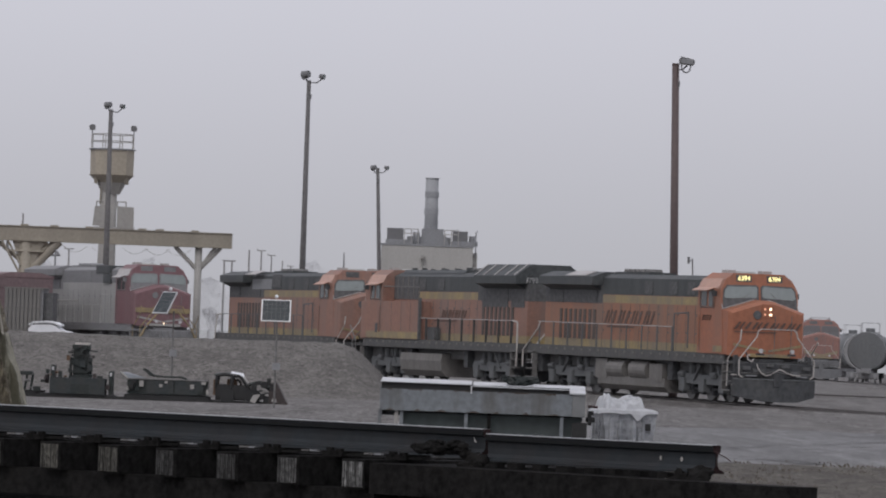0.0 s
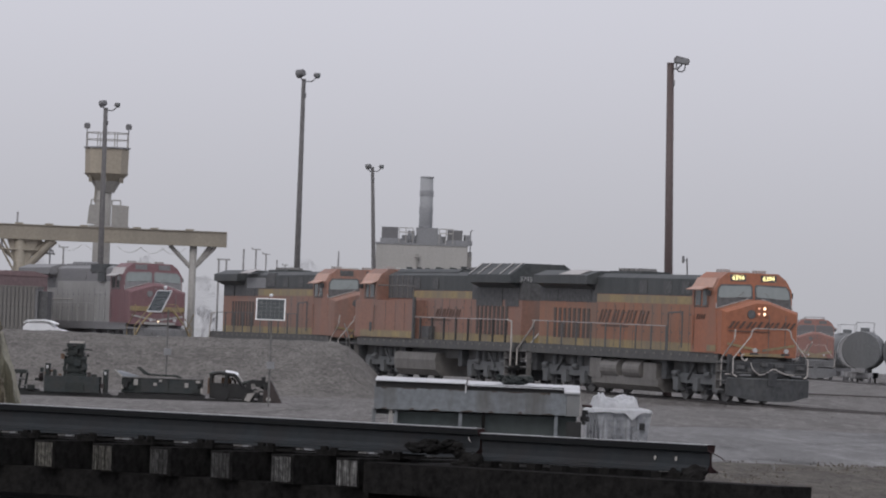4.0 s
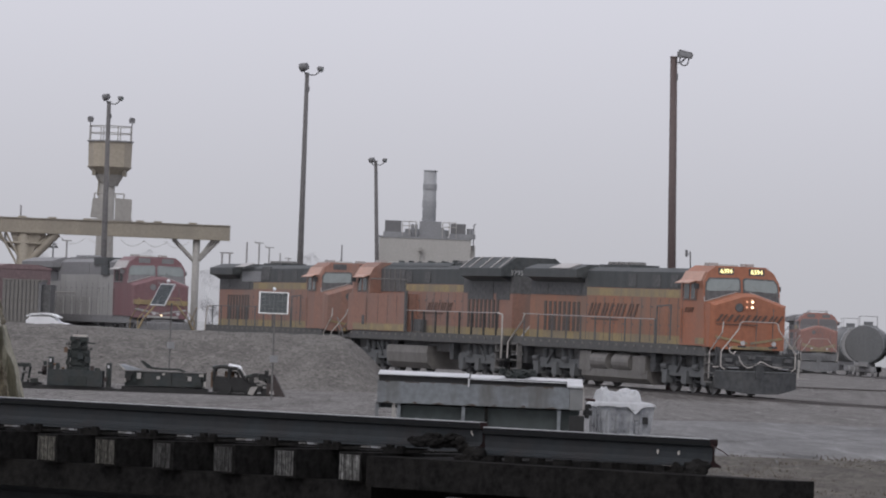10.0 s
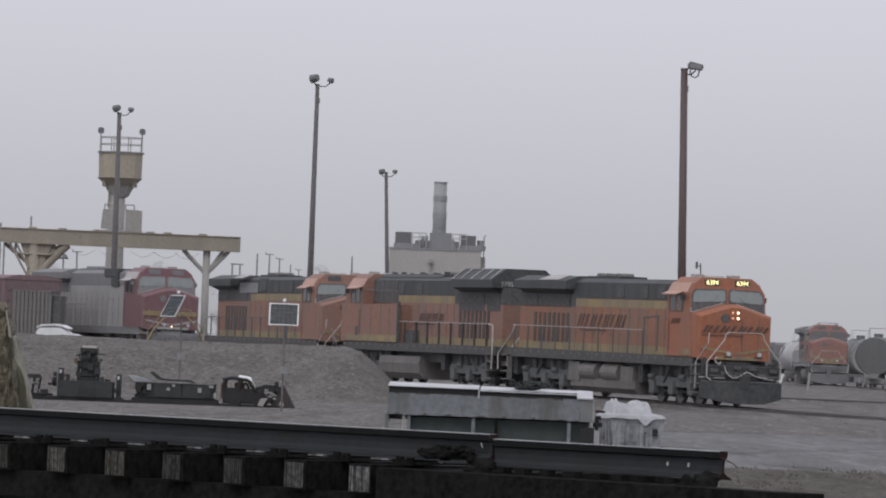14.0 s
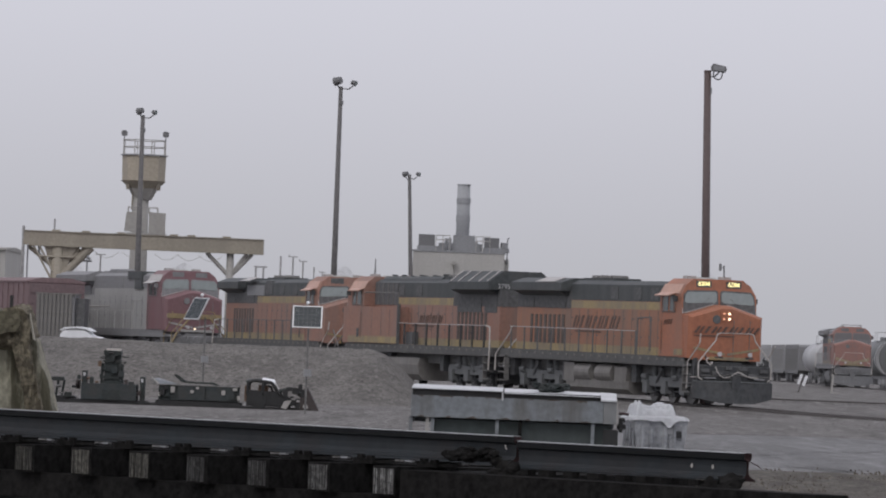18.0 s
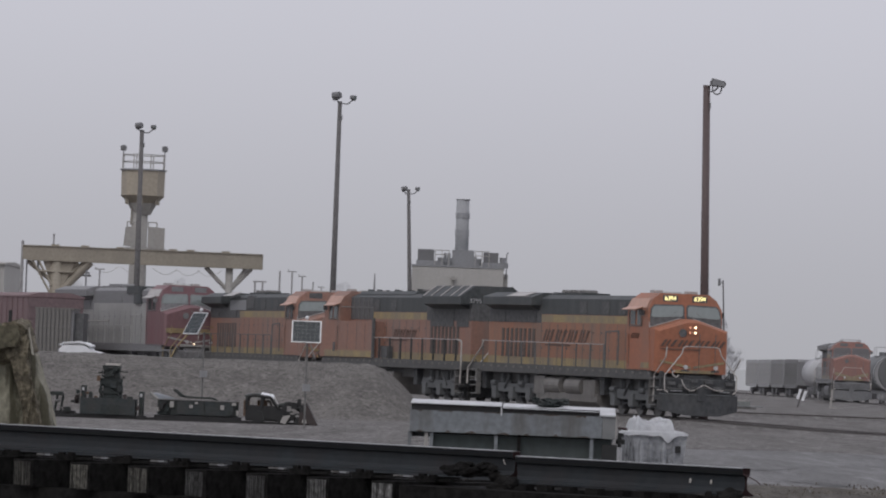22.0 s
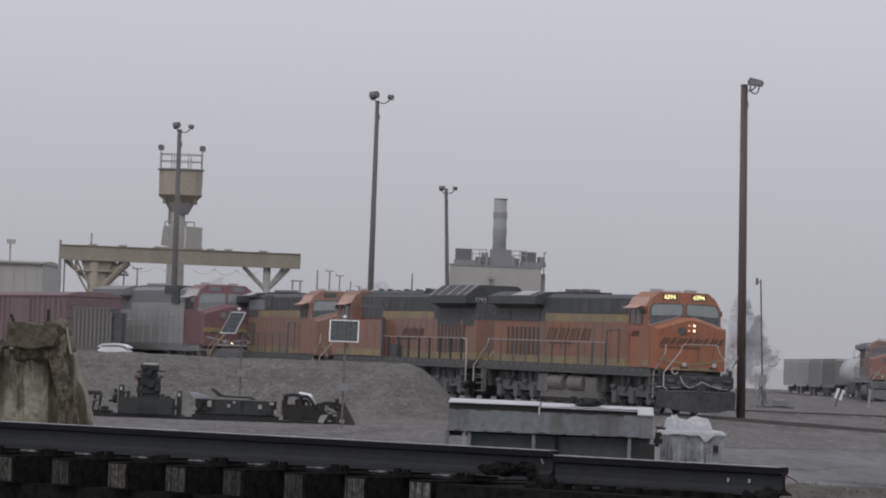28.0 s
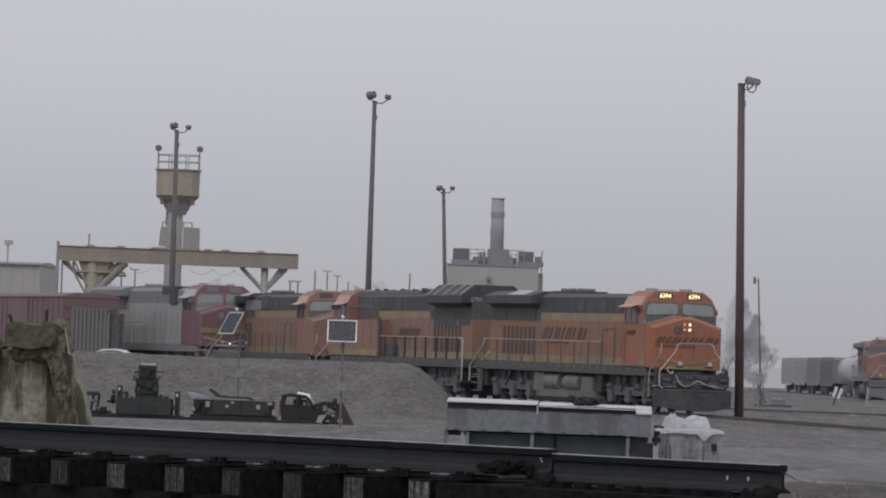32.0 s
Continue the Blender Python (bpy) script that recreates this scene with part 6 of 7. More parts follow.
def flood_box(parent, p, s=1.0):
    """A box floodlight held in a hoop bracket, tilted down a little."""
    bm = B()
    prism(bm, [(-0.3, -0.13), (0.27, -0.1), (0.31, 0.03), (0.25, 0.13), (-0.27, 0.17), (-0.33, 0.05)], "y", -0.2, 0.2)
    for v in bm.verts:
        v.co *= s
    ob = part("floodlight", soften(bm, 0.03 * s), LAMPGREY, parent)
    ob.matrix_basis = Matrix.Translation(p) @ Matrix.Rotation(radians(8), 4, "Y")
    part("lens", soften(box(B(), -0.24 * s, 0.22 * s, -0.215 * s, -0.2 * s, -0.08 * s, 0.1 * s), 0.01 * s), PLANT, ob)
    part("hoop_bracket", bar(B(), [p + Vector((s * x, 0, s * z)) for x, z in ((-0.2, 0), (-0.22, -0.25), (-0.14, -0.4), (0.0, -0.43), (0.1, -0.36), (0.14, -0.2), (0.13, 0))], 0.03), LAMPGREY, parent)
    return ob


def lamp_pole(base, top_at, r0, r1, paint, label, heads):
    m = pose(base[0], base[1], -0.14)
    top = thing("lamp_pole", label, "lamp pole", m, group="yard lamp poles")
    t = Vector((top_at[0] - base[0], 0, top_at[1] + 0.14))
    part("shaft", rod(B(), (0, 0, -0.3), t, r0, r1, seg=16), paint, top, smooth=True)
    part("top_cap", rod(B(), t, t + Vector((0, 0, 0.08)), r1 * 1.05, seg=12), paint, top)
    for dx, dz, s, turn, arm in heads:
        s *= 0.66
        p = t + Vector((dx, -0.1, dz))
        part("bracket_arm", bar(B(), [t + Vector((0, 0, dz - 0.3)), t + Vector((dx * 0.6, -0.05, dz - 0.32)), p - Vector((0, 0, 0.2 * s)), p], 0.032), LAMPGREY, top)
        if arm == 2:
            flood_box(top, p)
        else:
            floodlight(top, p, s, turn)
    part("ballast_box", soften(box(B(), t.x - 0.05, t.x + r1 + 0.05, -0.1, 0.1, t.z - 0.85, t.z - 0.62), 0.02), LAMPGREY, top)
    return top


lamp_pole((9.4, 211), (9.05, 13.2), 0.185, 0.14, POLE, "tall brown steel yard lamp pole with one floodlight", [(0.45, 0.15, 1.1, -0.6, 2)])
lamp_pole((-6.94, 262), (-6.95, 14.55), 0.18, 0.1, WOODPOLE, "tall grey yard lamp pole with two floodlights", [(-0.16, 0.35, 1.3, 2.6, 1), (0.65, 0.28, 0.85, -0.5, 1)])
lamp_pole((-18.15, 285), (-18.2, 13.75), 0.2, 0.11, WOODPOLE, "grey yard lamp pole standing before the yellow tower", [(-0.15, 0.3, 1.15, 2.6, 1), (0.62, 0.25, 0.8, -0.5, 1)])
lamp_pole((-3.62, 330), (-4.25, 12.6), 0.17, 0.1, WOODPOLE, "leaning grey lamp pole beside the plant building", [(-0.25, 0.1, 1.05, 2.6, 1), (0.55, 0.12, 0.8, -0.5, 1)])


# ---- sand tower and gantry ----


def sand_tower():
    top = thing("sand_tower", "buff-yellow sand tower with railed tank and lower platform", "tower", pose(-19.3, 305, -0.12))
    part("column", rod(B(), (-0.15, 0, 0), (-0.12, 0, 10.6), 0.58, 0.46, seg=20), BUFFGREY, top, smooth=True)
    bm = rod(B(), (0, 0, 11.0), (0, 0, 12.45), 1.24, 1.27, seg=8)
    part("tank", soften(bm, 0.03), BUFFTANK, top, "buff-yellow eight-sided tank")
    part("cone", rod(B(), (0, 0, 10.55), (0, 0, 11.0), 0.82, 1.3, seg=8), BUFF, top)
    part("cone_neck", rod(B(), (0, 0, 9.9), (0, 0, 10.56), 0.5, 0.86, seg=8), BUFFGREY, top)
    proto = None
    for k in range(6):
        a = 2 * math.pi * (k + 0.5) / 6
        proto = again("tank_bracket", proto, lambda: box(B(), -0.1, 0.1, -0.1, 0.1, 10.6, 11.0), BUFF, top, (1.0 * math.cos(a), 1.0 * math.sin(a), -0.1))
    part("tank_deck", rod(B(), (0, 0, 12.44), (0, 0, 12.52), 1.36, seg=8), PLANT, top)
    proto = None
    for k in range(8):
        a = 2 * math.pi * (k + 0.5) / 8
        proto = again("rail_post", proto, lambda: bar(B(), [(0, 0, 12.5), (0, 0, 13.35)], 0.03, 5), BUFFGREY, top, (1.28 * math.cos(a), 1.28 * math.sin(a), 0))
    for z in (12.95, 13.35):
        pts = [(1.28 * math.cos(2 * math.pi * (k + 0.5) / 8), 1.28 * math.sin(2 * math.pi * (k + 0.5) / 8), z) for k in range(9)]
        part("guard_rail", bar(B(), pts, 0.026, 5), BUFFGREY, top)
    for x in (-1.2, 1.2):
        part("lamp_stem", bar(B(), [(x, 0, 13.3), (x, 0, 13.75)], 0.03), LAMPGREY, top)
        part("corner_lamp", soften(prism(B(), [(x - 0.15, 13.58), (x + 0.15, 13.58), (x + 0.18, 13.8), (x + 0.1, 13.9), (x - 0.1, 13.9), (x - 0.18, 13.8)], "y", -0.14, 0.14), 0.02), LAMPGREY, top)
    part("feed_pipe", bar(B(), [(-0.55, -0.3, 10.7), (-0.6, -0.3, 9.3)], 0.05), BUFF, top)
    part("lower_deck", soften(box(B(), -0.85, 1.4, -0.9, 0.9, 7.85, 7.98), 0.02), BUFFGREY, top)
    part("deck_panel", slab([(0.45, -0.92, 7.95), (1.42, -0.92, 7.9), (1.42, -0.92, 9.15), (0.45, -0.92, 9.2)], 0.04), BUFFGREY, top)
    part("deck_panel", slab([(-0.95, -0.92, 8.05), (-0.2, -0.92, 8.0), (-0.2, -0.92, 9.2), (-0.85, -0.92, 9.15)], 0.04), BUFFGREY, top)
    for a, b in ((-0.75, -0.2), (0.45, 0.95)):
        part("deck_hoop", bar(B(), [(a, -0.9, 9.1), (a, -0.9, 9.45), (b, -0.9, 9.45), (b, -0.9, 9.1)], 0.04), BUFFGREY, top)


sand_tower()


def gantry():
    top = thing("sand_gantry", "buff-yellow steel gantry beam on braced columns", "gantry", pose(0, 300, -0.12))
    x0, x1 = -25.65, -12.0
    def sloped(bm):
        for v in bm.verts:
            v.co.z += 0.04 * (x1 - v.co.x) / (x1 - x0)
        return bm
    part("beam", sloped(soften(box(B(), x0, x1, -0.35, 0.35, 6.95, 7.72), 0.03)), BUFF, top)
    part("beam_flange", sloped(box(B(), x0, x1, -0.42, 0.42, 7.725, 7.77)), BUFF, top)
    part("beam_flange", sloped(box(B(), x0 + 0.3, x1, -0.42, 0.42, 6.90, 6.945)), BUFF, top)
    for x, r in ((-13.88, 0.23), (-23.7, 0.42)):
        part("column", rod(B(), (x, 0, 0), (x, 0, 6.94 + 0.04 * (x1 - x) / (x1 - x0)), r * 0.9, seg=14), BUFFGREY if x > -20 else BUFF, top, smooth=True)
        for dx in (-1.35, 1.25, 0.95):
            part("brace", rod(B(), (x + 0.05 * dx, 0, 5.65), (x + dx * (1.0 if x > -20 else 1.25), 0, 6.92), 0.12, seg=8), BUFFGREY if x > -20 else BUFF, top)
    part("thick_arm", rod(B(), (-23.55, -0.1, 5.1), (-21.8, -0.1, 6.98), 0.2, 0.26, seg=10), BUFF, top, "thick slanted buff arm")
    part("gusset", soften(prism(B(), [(-24.5, 7.0), (-22.6, 7.0), (-23.3, 5.5), (-23.95, 5.5)], "y", -0.2, 0.2), 0.02), BUFF, top)
    for x in (-25.4, -22.0):
        part("drop_pipe", rod(B(), (x, -0.2, 6.95), (x, -0.2, 2.0), 0.05, seg=8), PLANT, top)
    for x in (-24.75, -22.0):
        part("hanging_hose", bar(B(), [(x, -0.2, 6.9), (x, -0.2, 6.4), (x + 0.2, -0.2, 6.3)], 0.07), PLANT, top)
    for x in (-23.7, -22.0, -20.0, -17.0, -14.0, -16.0):
        part("top_bracket", sloped(soften(box(B(), x - 0.35, x + 0.1, -0.2, 0.2, 7.78, 7.86), 0.02)), BUFF, top)
    for a in (-21.6, -20.0, -18.2, -16.9, -15.7):
        pts = [(a + 1.4 * i / 8, -0.3, 6.75 - 0.35 * math.sin(math.pi * i / 8)) for i in range(9)]
        part("festoon_cable", bar(B(), pts, 0.011, 5), BUFFGREY, top)
    for a, za, b, zb in ((-25.1, 7.0, -23.95, 5.0), (-24.75, 7.0, -23.95, 5.55), (-24.7, 6.35, -22.7, 6.35)):
        part("lattice_brace", rod(B(), (a, -0.3, za), (b, -0.3, zb), 0.07, seg=6), BUFF, top)
    part("catwalk", box(B(), -23.9, -21.8, 0.5, 1.0, 6.15, 6.25), PLANT, top)


gantry()

# ---- plant building with chimney ----


def plant_building():
    top = thing("plant_building", "pale panelled building with grey chimney and roof plant", "building", pose(0, 420, -0.12))
    part("wall", box(B(), -4.9, 2.4, 0, 9, 0, 9.75), WALLPANEL, top)
    part("side_wall", box(B(), 2.402, 2.75, 0.6, 8, 0, 9.35), BUFFGREY, top)
    proto = None
    for k in range(17):
        proto = again("wall_seam", proto, lambda: box(B(), -0.02, 0.02, -0.006, 0.0, 0, 9.7), WALLPANEL, top, (-4.7 + 0.43 * k, 0, 0))
    part("parapet", box(B(), -4.95, 2.45, -0.05, 9.05, 9.752, 9.9), PLANT, top)
    part("chimney", rod(B(), (-1.0, 3, 9.9), (-1.05, 3, 15.3), 0.56, 0.52, seg=18), CHIMNEY, top, "ringed grey steel chimney", smooth=True)
    for z, h in ((11.3, 0.1), (12.3, 0.55), (13.75, 0.45), (15.24, 0.07)):
        part("chimney_ring", rod(B(), (-1.03, 3, z), (-1.03, 3, z + h), 0.563, seg=24), CHIMNEYBAND, top, smooth=False)
    part("chimney_base", soften(box(B(), -1.75, 0.0, 2, 4, 9.9, 11.2), 0.05), PLANT, top)
    part("base_collar", soften(prism(B(), [(-2.0, 9.9), (0.5, 9.9), (0.2, 10.7), (-1.6, 10.7)], "y", 1.5, 2.2), 0.04), PLANT, top)
    for a, b, z in ((-4.5, -3.2, 11.15), (0.75, 1.95, 11.05)):
        part("fan_housing", soften(box(B(), a, b, 1.0, 2.6, 10.1, z), 0.05), LAMPGREY, top)
        part("housing_plinth", box(B(), a - 0.1, b + 0.8, 0.8, 2.8, 9.9, 10.25), PLANT, top)
        for k in range(3):
            part("housing_leg", box(B(), a + 0.55 * k, a + 0.55 * k + 0.06, 0.9, 0.96, 9.9, 10.2), PLANT, top)
    for a in (-3.1, 0.1):
        for z in (10.75, 11.1):
            part("guard_rail", bar(B(), [(a, 0.4, z), (a + 1.1, 0.4, z)], 0.035, 5), BUFFGREY, top)
        for k in range(3):
            part("rail_post", bar(B(), [(a + 0.55 * k, 0.4, 9.9), (a + 0.55 * k, 0.4, 11.1)], 0.035, 5), BUFFGREY, top)
    part("duct", soften(box(B(), -2.9, 0.6, 2.1, 3.4, 10.0, 10.55), 0.08), PLANT, top)
    for x in (-2.3, -2.0):
        part("valve_stack", rod(B(), (x, 1.2, 9.9), (x, 1.2, 10.9), 0.13, seg=10), PLANT, top)
    part("ladder", bar(B(), [(2.6, 0.5, 9.0), (2.6, 0.5, 11.0), (2.75, 0.5, 11.1)], 0.05), PLANT, top)
    part("roof_tank", rod(B(), (2.3, 1.5, 9.9), (2.3, 1.5, 10.7), 0.25, seg=12), PLANT, top)
    part("wall_lamp", soften(box(B(), -1.75, -1.45, -0.5, 0.0, 8.75, 9.05), 0.04), BUFFGREY, top)
    part("wall_lamp_arm", bar(B(), [(-1.6, -0.1, 8.8), (-1.6, -0.1, 8.0)], 0.06), BUFFGREY, top)


plant_building()


def shed():
    top = thing("long_shed", "long shed painted pale grey for distance haze", "building", pose(0, 450, -0.12))
    part("wall", box(B(), -64, -40.0, 0, 18, 0, 9.1), WALLPANEL, top)
    part("roof", prism(B(), [(-0.3, 9.11), (18.3, 9.11), (18.3, 9.25), (9, 9.5), (-0.3, 9.25)], "x", -64.3, -39.9), BUFFGREY, top)
    proto = None
    for k in range(24):
        proto = again("wall_seam", proto, lambda: box(B(), -0.03, 0.03, -0.03, 0.0, 0, 8.7), BUFFGREY, top, (-63 + 0.98 * k, 0, 0))
    part("roof_mast", bar(B(), [(-43.0, 2, 9.0), (-43.0, 2, 11.2)], 0.08), WALLPANEL, top)
    part("mast_head", soften(box(B(), -43.3, -42.6, 1.8, 2.2, 10.8, 11.2), 0.05), WALLPANEL, top)


shed()

# ---- distant line poles, masts ----


def line_pole(x, y, h, arms, label="distant wooden utility pole with crossarm"):
    top = thing("utility_pole", label, "utility pole", pose(x, y, -0.14), group="distant line poles")
    part("pole", rod(B(), (0, 0, 0), (0, 0, h), 0.13, 0.08, seg=8), PALEPOLE, top)
    for z in arms:
        part("crossarm", box(B(), -0.45, 0.45, -0.05, 0.05, h - z, h - z + 0.1), PALEPOLE, top)
        part("insulator", rod(B(), (-0.38, 0, h - z + 0.1), (-0.38, 0, h - z + 0.26), 0.05, seg=6), PALEPOLE, top)
    return top


# Pale pole colour puts the distance haze into the timber.
PALEPOLE = mat("haze_pale_timber", (0.35, 0.345, 0.345), 0.9, vary=0.15)
line_pole(-17.6, 480, 10.0, ())
line_pole(-18.2, 530, 10.9, (0.1,))
line_pole(-18.8, 580, 11.3, (0.1,))
line_pole(-19.4, 640, 11.6, ())
line_pole(-20.1, 700, 12.0, (0.2,))
line_pole(-34.0, 480, 9.6, (0.1,))
line_pole(-32.0, 500, 9.2, (0.1,))
line_pole(-26.2, 306, 8.2, (), "thin grey mast at the end of the gantry")
line_pole(-37.5, 470, 12.4, (), "tall thin pale mast beside the shed")
hf = thing("line_frame", "distant two-legged timber line frame", "line frame", pose(-20.3, 500, -0.14))
for _x in (-0.36, 0.36):
    part("leg", rod(B(), (_x, 0, 0), (_x, 0, 9.2), 0.11, 0.09, seg=8), PALEPOLE, hf)
part("top_beam", box(B(), -0.55, 0.7, -0.08, 0.08, 9.2, 9.34), PALEPOLE, hf)
lm = thing("lattice_mast", "thin lattice mast far off, painted pale for haze", "mast", pose(-14.2, 760, -0.14))
part("tower", rod(B(), (0, 0, 0), (0, 0, 15.0), 0.5, 0.08, seg=4), HOPPER, lm)
lp = thing("small_lamp_post", "slim leaning lamp post with a meter box", "lamp post", pose(16.75, 345, -0.14))
part("shaft", rod(B(), (0, 0, 0), (-0.42, 0, 8.15), 0.075, 0.045, seg=10), WOODPOLE, lp)
part("lamp_head", soften(box(B(), -0.74, -0.58, -0.1, 0.1, 7.8, 8.25), 0.05), LAMPGREY, lp)
part("lamp_arm", bar(B(), [(-0.42, 0, 8.05), (-0.66, 0, 7.9)], 0.03), LAMPGREY, lp)
part("meter_box", soften(box(B(), -0.33, 0.15, -0.25, 0.2, 1.3, 1.95), 0.06), HOPPER, lp)
for _p in (((-0.3, -0.25, 0.0), (-0.22, -0.25, 0.7), (-0.28, -0.25, 1.3)), ((0.2, -0.25, 0.0), (0.16, -0.25, 0.6), (0.08, -0.25, 1.3)), ((0.35, -0.25, 0.0), (0.1, -0.25, 0.45), (-0.1, -0.25, 1.3))):
    part("cable_drop", bar(B(), _p, 0.045), HAZED_GRIME, lp)
part("cable_drop", bar(B(), [(-0.3, -0.2, 1.3), (0.1, -0.2, 0.6), (0.0, -0.2, 0.0)], 0.06), HAZED_GRIME, lp)

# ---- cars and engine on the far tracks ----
FAR = dict(PLAIN, haze_coat=FARDARK, glass=FARGLASS, stripe=FAR_YELLOW, roof=FAR_BLACK, nose=FAR_ORANGE, sill=FAR_BLACK, cab_roof=FAR_ORANGE, rail=PLANT, tank="box", marks="", panels=[])
FAR_ENGINE, _ = locomotive("orange diesel locomotive on a far track, haze put into its paint", pose(31.1, 441, 0.1, 0, 0, -89.6), FAR_ORANGE, FAR)
for _s in (-1, 1):
    part("nose_stripe", slab([(9.9, _s * 0.02, 1.82), (9.9, _s * 1.36, 2.22), (9.9, _s * 1.36, 2.42), (9.9, _s * 0.02, 2.06)][::_s], 0.008), FAR_YELLOW, FAR_ENGINE, "hazed yellow slanted nose stripe")
for _y in (-0.75, 0.75):
    part("roof_rack_rail", bar(B(), [(7.0, _y, 4.86), (7.0, _y, 5.06), (8.3, _y, 5.06), (8.3, _y, 4.86)], 0.03, 5), HOPPER, FAR_ENGINE)
part("roof_rack", soften(box(B(), 6.95, 8.4, -0.78, 0.78, 4.85, 4.92), 0.02), FAR_ORANGE, FAR_ENGINE)
for _y in (-0.5, 0, 0.5):
    part("roof_rack_rail", bar(B(), [(8.3, _y - 0.25, 5.06), (8.3, _y + 0.25, 5.06)], 0.03, 5), HOPPER, FAR_ENGINE)


def tank_car(m, label, paint, band):
    top = thing("tank_car", label, "tank car", m, group="standing freight cars")
    h = 7.0
    bm = rod(B(), (-h, 0, 2.7), (h, 0, 2.7), 1.6, seg=32)
    part("shell", soften(bm, 0.3, 3), paint, top, smooth=True)
    bm = rod(B(), (-h - 0.02, 0, 2.7), (-h + 1.6, 0, 2.7), 1.55, seg=32)
    part("end_band", soften(bm, 0.25, 2), band, top, "pale stained tank end")
    bm = rod(B(), (h - 1.6, 0, 2.7), (h + 0.02, 0, 2.7), 1.55, seg=32)
    part("end_band", soften(bm, 0.25, 2), band, top, "pale stained tank end")
    part("dome", rod(B(), (0, 0, 4.2), (0, 0, 4.65), 0.4, seg=14), paint, top)
    for x in (-0.9, 0.9):
        for y in (-0.75, 0.75):
            part("platform_post", bar(B(), [(x, y, 4.0), (x, y, 5.1)], 0.018, 5), FARSTEEL, top)
    part("platform_rail", bar(B(), [(-0.9, -0.75, 5.1), (0.9, -0.75, 5.1), (0.9, 0.75, 5.1), (-0.9, 0.75, 5.1), (-0.9, -0.75, 5.1)], 0.015, 5), FARSTEEL, top)
    # Pale ring painted on for the sheen along the tank's rim.
    part("pale_rim", soften(rod(B(), (h - 0.45, 0, 2.7), (h - 0.2, 0, 2.7), 1.615, seg=32), 0.02), PALETANK, top, "pale ring painted for the rim's sheen")
    part("walk_deck", box(B(), -1.0, 1.0, -0.8, 0.8, 4.26, 4.32), PLANT, top)
    part("underframe", box(B(), -h - 0.4, h + 0.4, -0.4, 0.4, 0.85, 1.25), FARSTEEL, top)
    for e in (-1, 1):
        bm = box(B(), e * (h - 1.2) - 1.1, e * (h - 1.2) + 1.1, -1.0, 1.0, 0.4, 0.86)
        part("bogie", soften(bm, 0.1), FARSTEEL, top)
        for dx in (-0.85, 0.85):
            bm = rod(B(), (e * (h - 1.2) + dx, -0.8, 0.42), (e * (h - 1.2) + dx, 0.8, 0.42), 0.08)
            for y in (-0.75, 0.75):
                rod(bm, (e * (h - 1.2) + dx, y - 0.06, 0.42), (e * (h - 1.2) + dx, y + 0.06, 0.42), 0.42, seg=16)
            part("wheelset", bm, FARSTEEL, top)


tank_car(pose(36.55, 448, -0.1, 0, 0, -97), "black tank car with a pale sheen painted on its rim", TANKBLACK, TANKBLACK)
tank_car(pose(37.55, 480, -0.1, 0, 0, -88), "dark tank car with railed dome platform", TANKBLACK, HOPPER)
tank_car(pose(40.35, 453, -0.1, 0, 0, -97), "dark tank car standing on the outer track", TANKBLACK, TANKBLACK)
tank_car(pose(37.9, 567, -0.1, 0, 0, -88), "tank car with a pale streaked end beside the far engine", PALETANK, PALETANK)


def hopper_car(m, label, paint):
    top = thing("hopper_car", label, "freight car", m, group="standing freight cars")
    h = 7.5
    prism(bm := B(), [(-h - 0.5, 3.9), (-h - 0.48, 1.3), (-h + 0.8, 0.95), (h - 0.8, 0.95), (h + 0.48, 1.3), (h + 0.5, 3.9), (h + 0.1, 4.15), (-h - 0.1, 4.15)], "y", -1.5, 1.5)
    part("body", soften(bm, 0.08), paint, top)
    proto = None
    for side in (-1, 1):
        for k in range(13):
            proto = again("side_rib", proto, lambda: box(B(), -0.05, 0.05, -0.05, 0.05, 1.3, 3.7), paint, top, (-6.6 + 1.1 * k, side * 1.52, 0))
    part("underframe", box(B(), -h - 0.2, h + 0.2, -0.4, 0.4, 0.85, 1.2), FARSTEEL, top)
    for e in (-1, 1):
        part("bogie", soften(box(B(), e * 5.8 - 1.1, e * 5.8 + 1.1, -1.0, 1.0, 0.3, 0.86), 0.1), FARSTEEL, top)
        for dx in (-0.85, 0.85):
            bm = rod(B(), (e * 5.8 + dx, -0.8, 0.42), (e * 5.8 + dx, 0.8, 0.42), 0.08)
            for y in (-0.75, 0.75):
                rod(bm, (e * 5.8 + dx, y - 0.06, 0.42), (e * 5.8 + dx, y + 0.06, 0.42), 0.42, seg=16)
            part("wheelset", bm, FARSTEEL, top)


# Farther hopper cars get paler paint that stands in for haze.
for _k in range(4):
    hopper_car(pose(37.2 - 0.57 * _k, 587 + 16.7 * _k, -0.1, 0, 0, -88), "dark grey hopper car beside the tank car" if _k == 0 else "grey hopper car painted paler with distance for haze", (DARKHOPPER, HOPPER, PALEHOPPER, PALEHOPPER)[_k])

# marker boards and switch gear by the far track
CASEGREEN = mat("dusty_green_case_paint", (0.19, 0.205, 0.2), 0.7, vary=0.2, dirt=(0.25, 0.25, 0.245))
mk = thing("marker_board", "slanted pair of white marker boards on a stake", "marker board", pose(21.9, 352, -0.14, 0, 18, 0))
for _x in (-0.22, 0.22):
    part("board", box(B(), _x * 0.8 - 0.1, _x * 0.8 + 0.09, -0.03, 0.03, 0.55, 1.25), SNOWWHITE, mk)
part("stake", box(B(), -0.035, 0.035, -0.08, -0.032, 0.0, 1.3), RUSTDARK, mk)
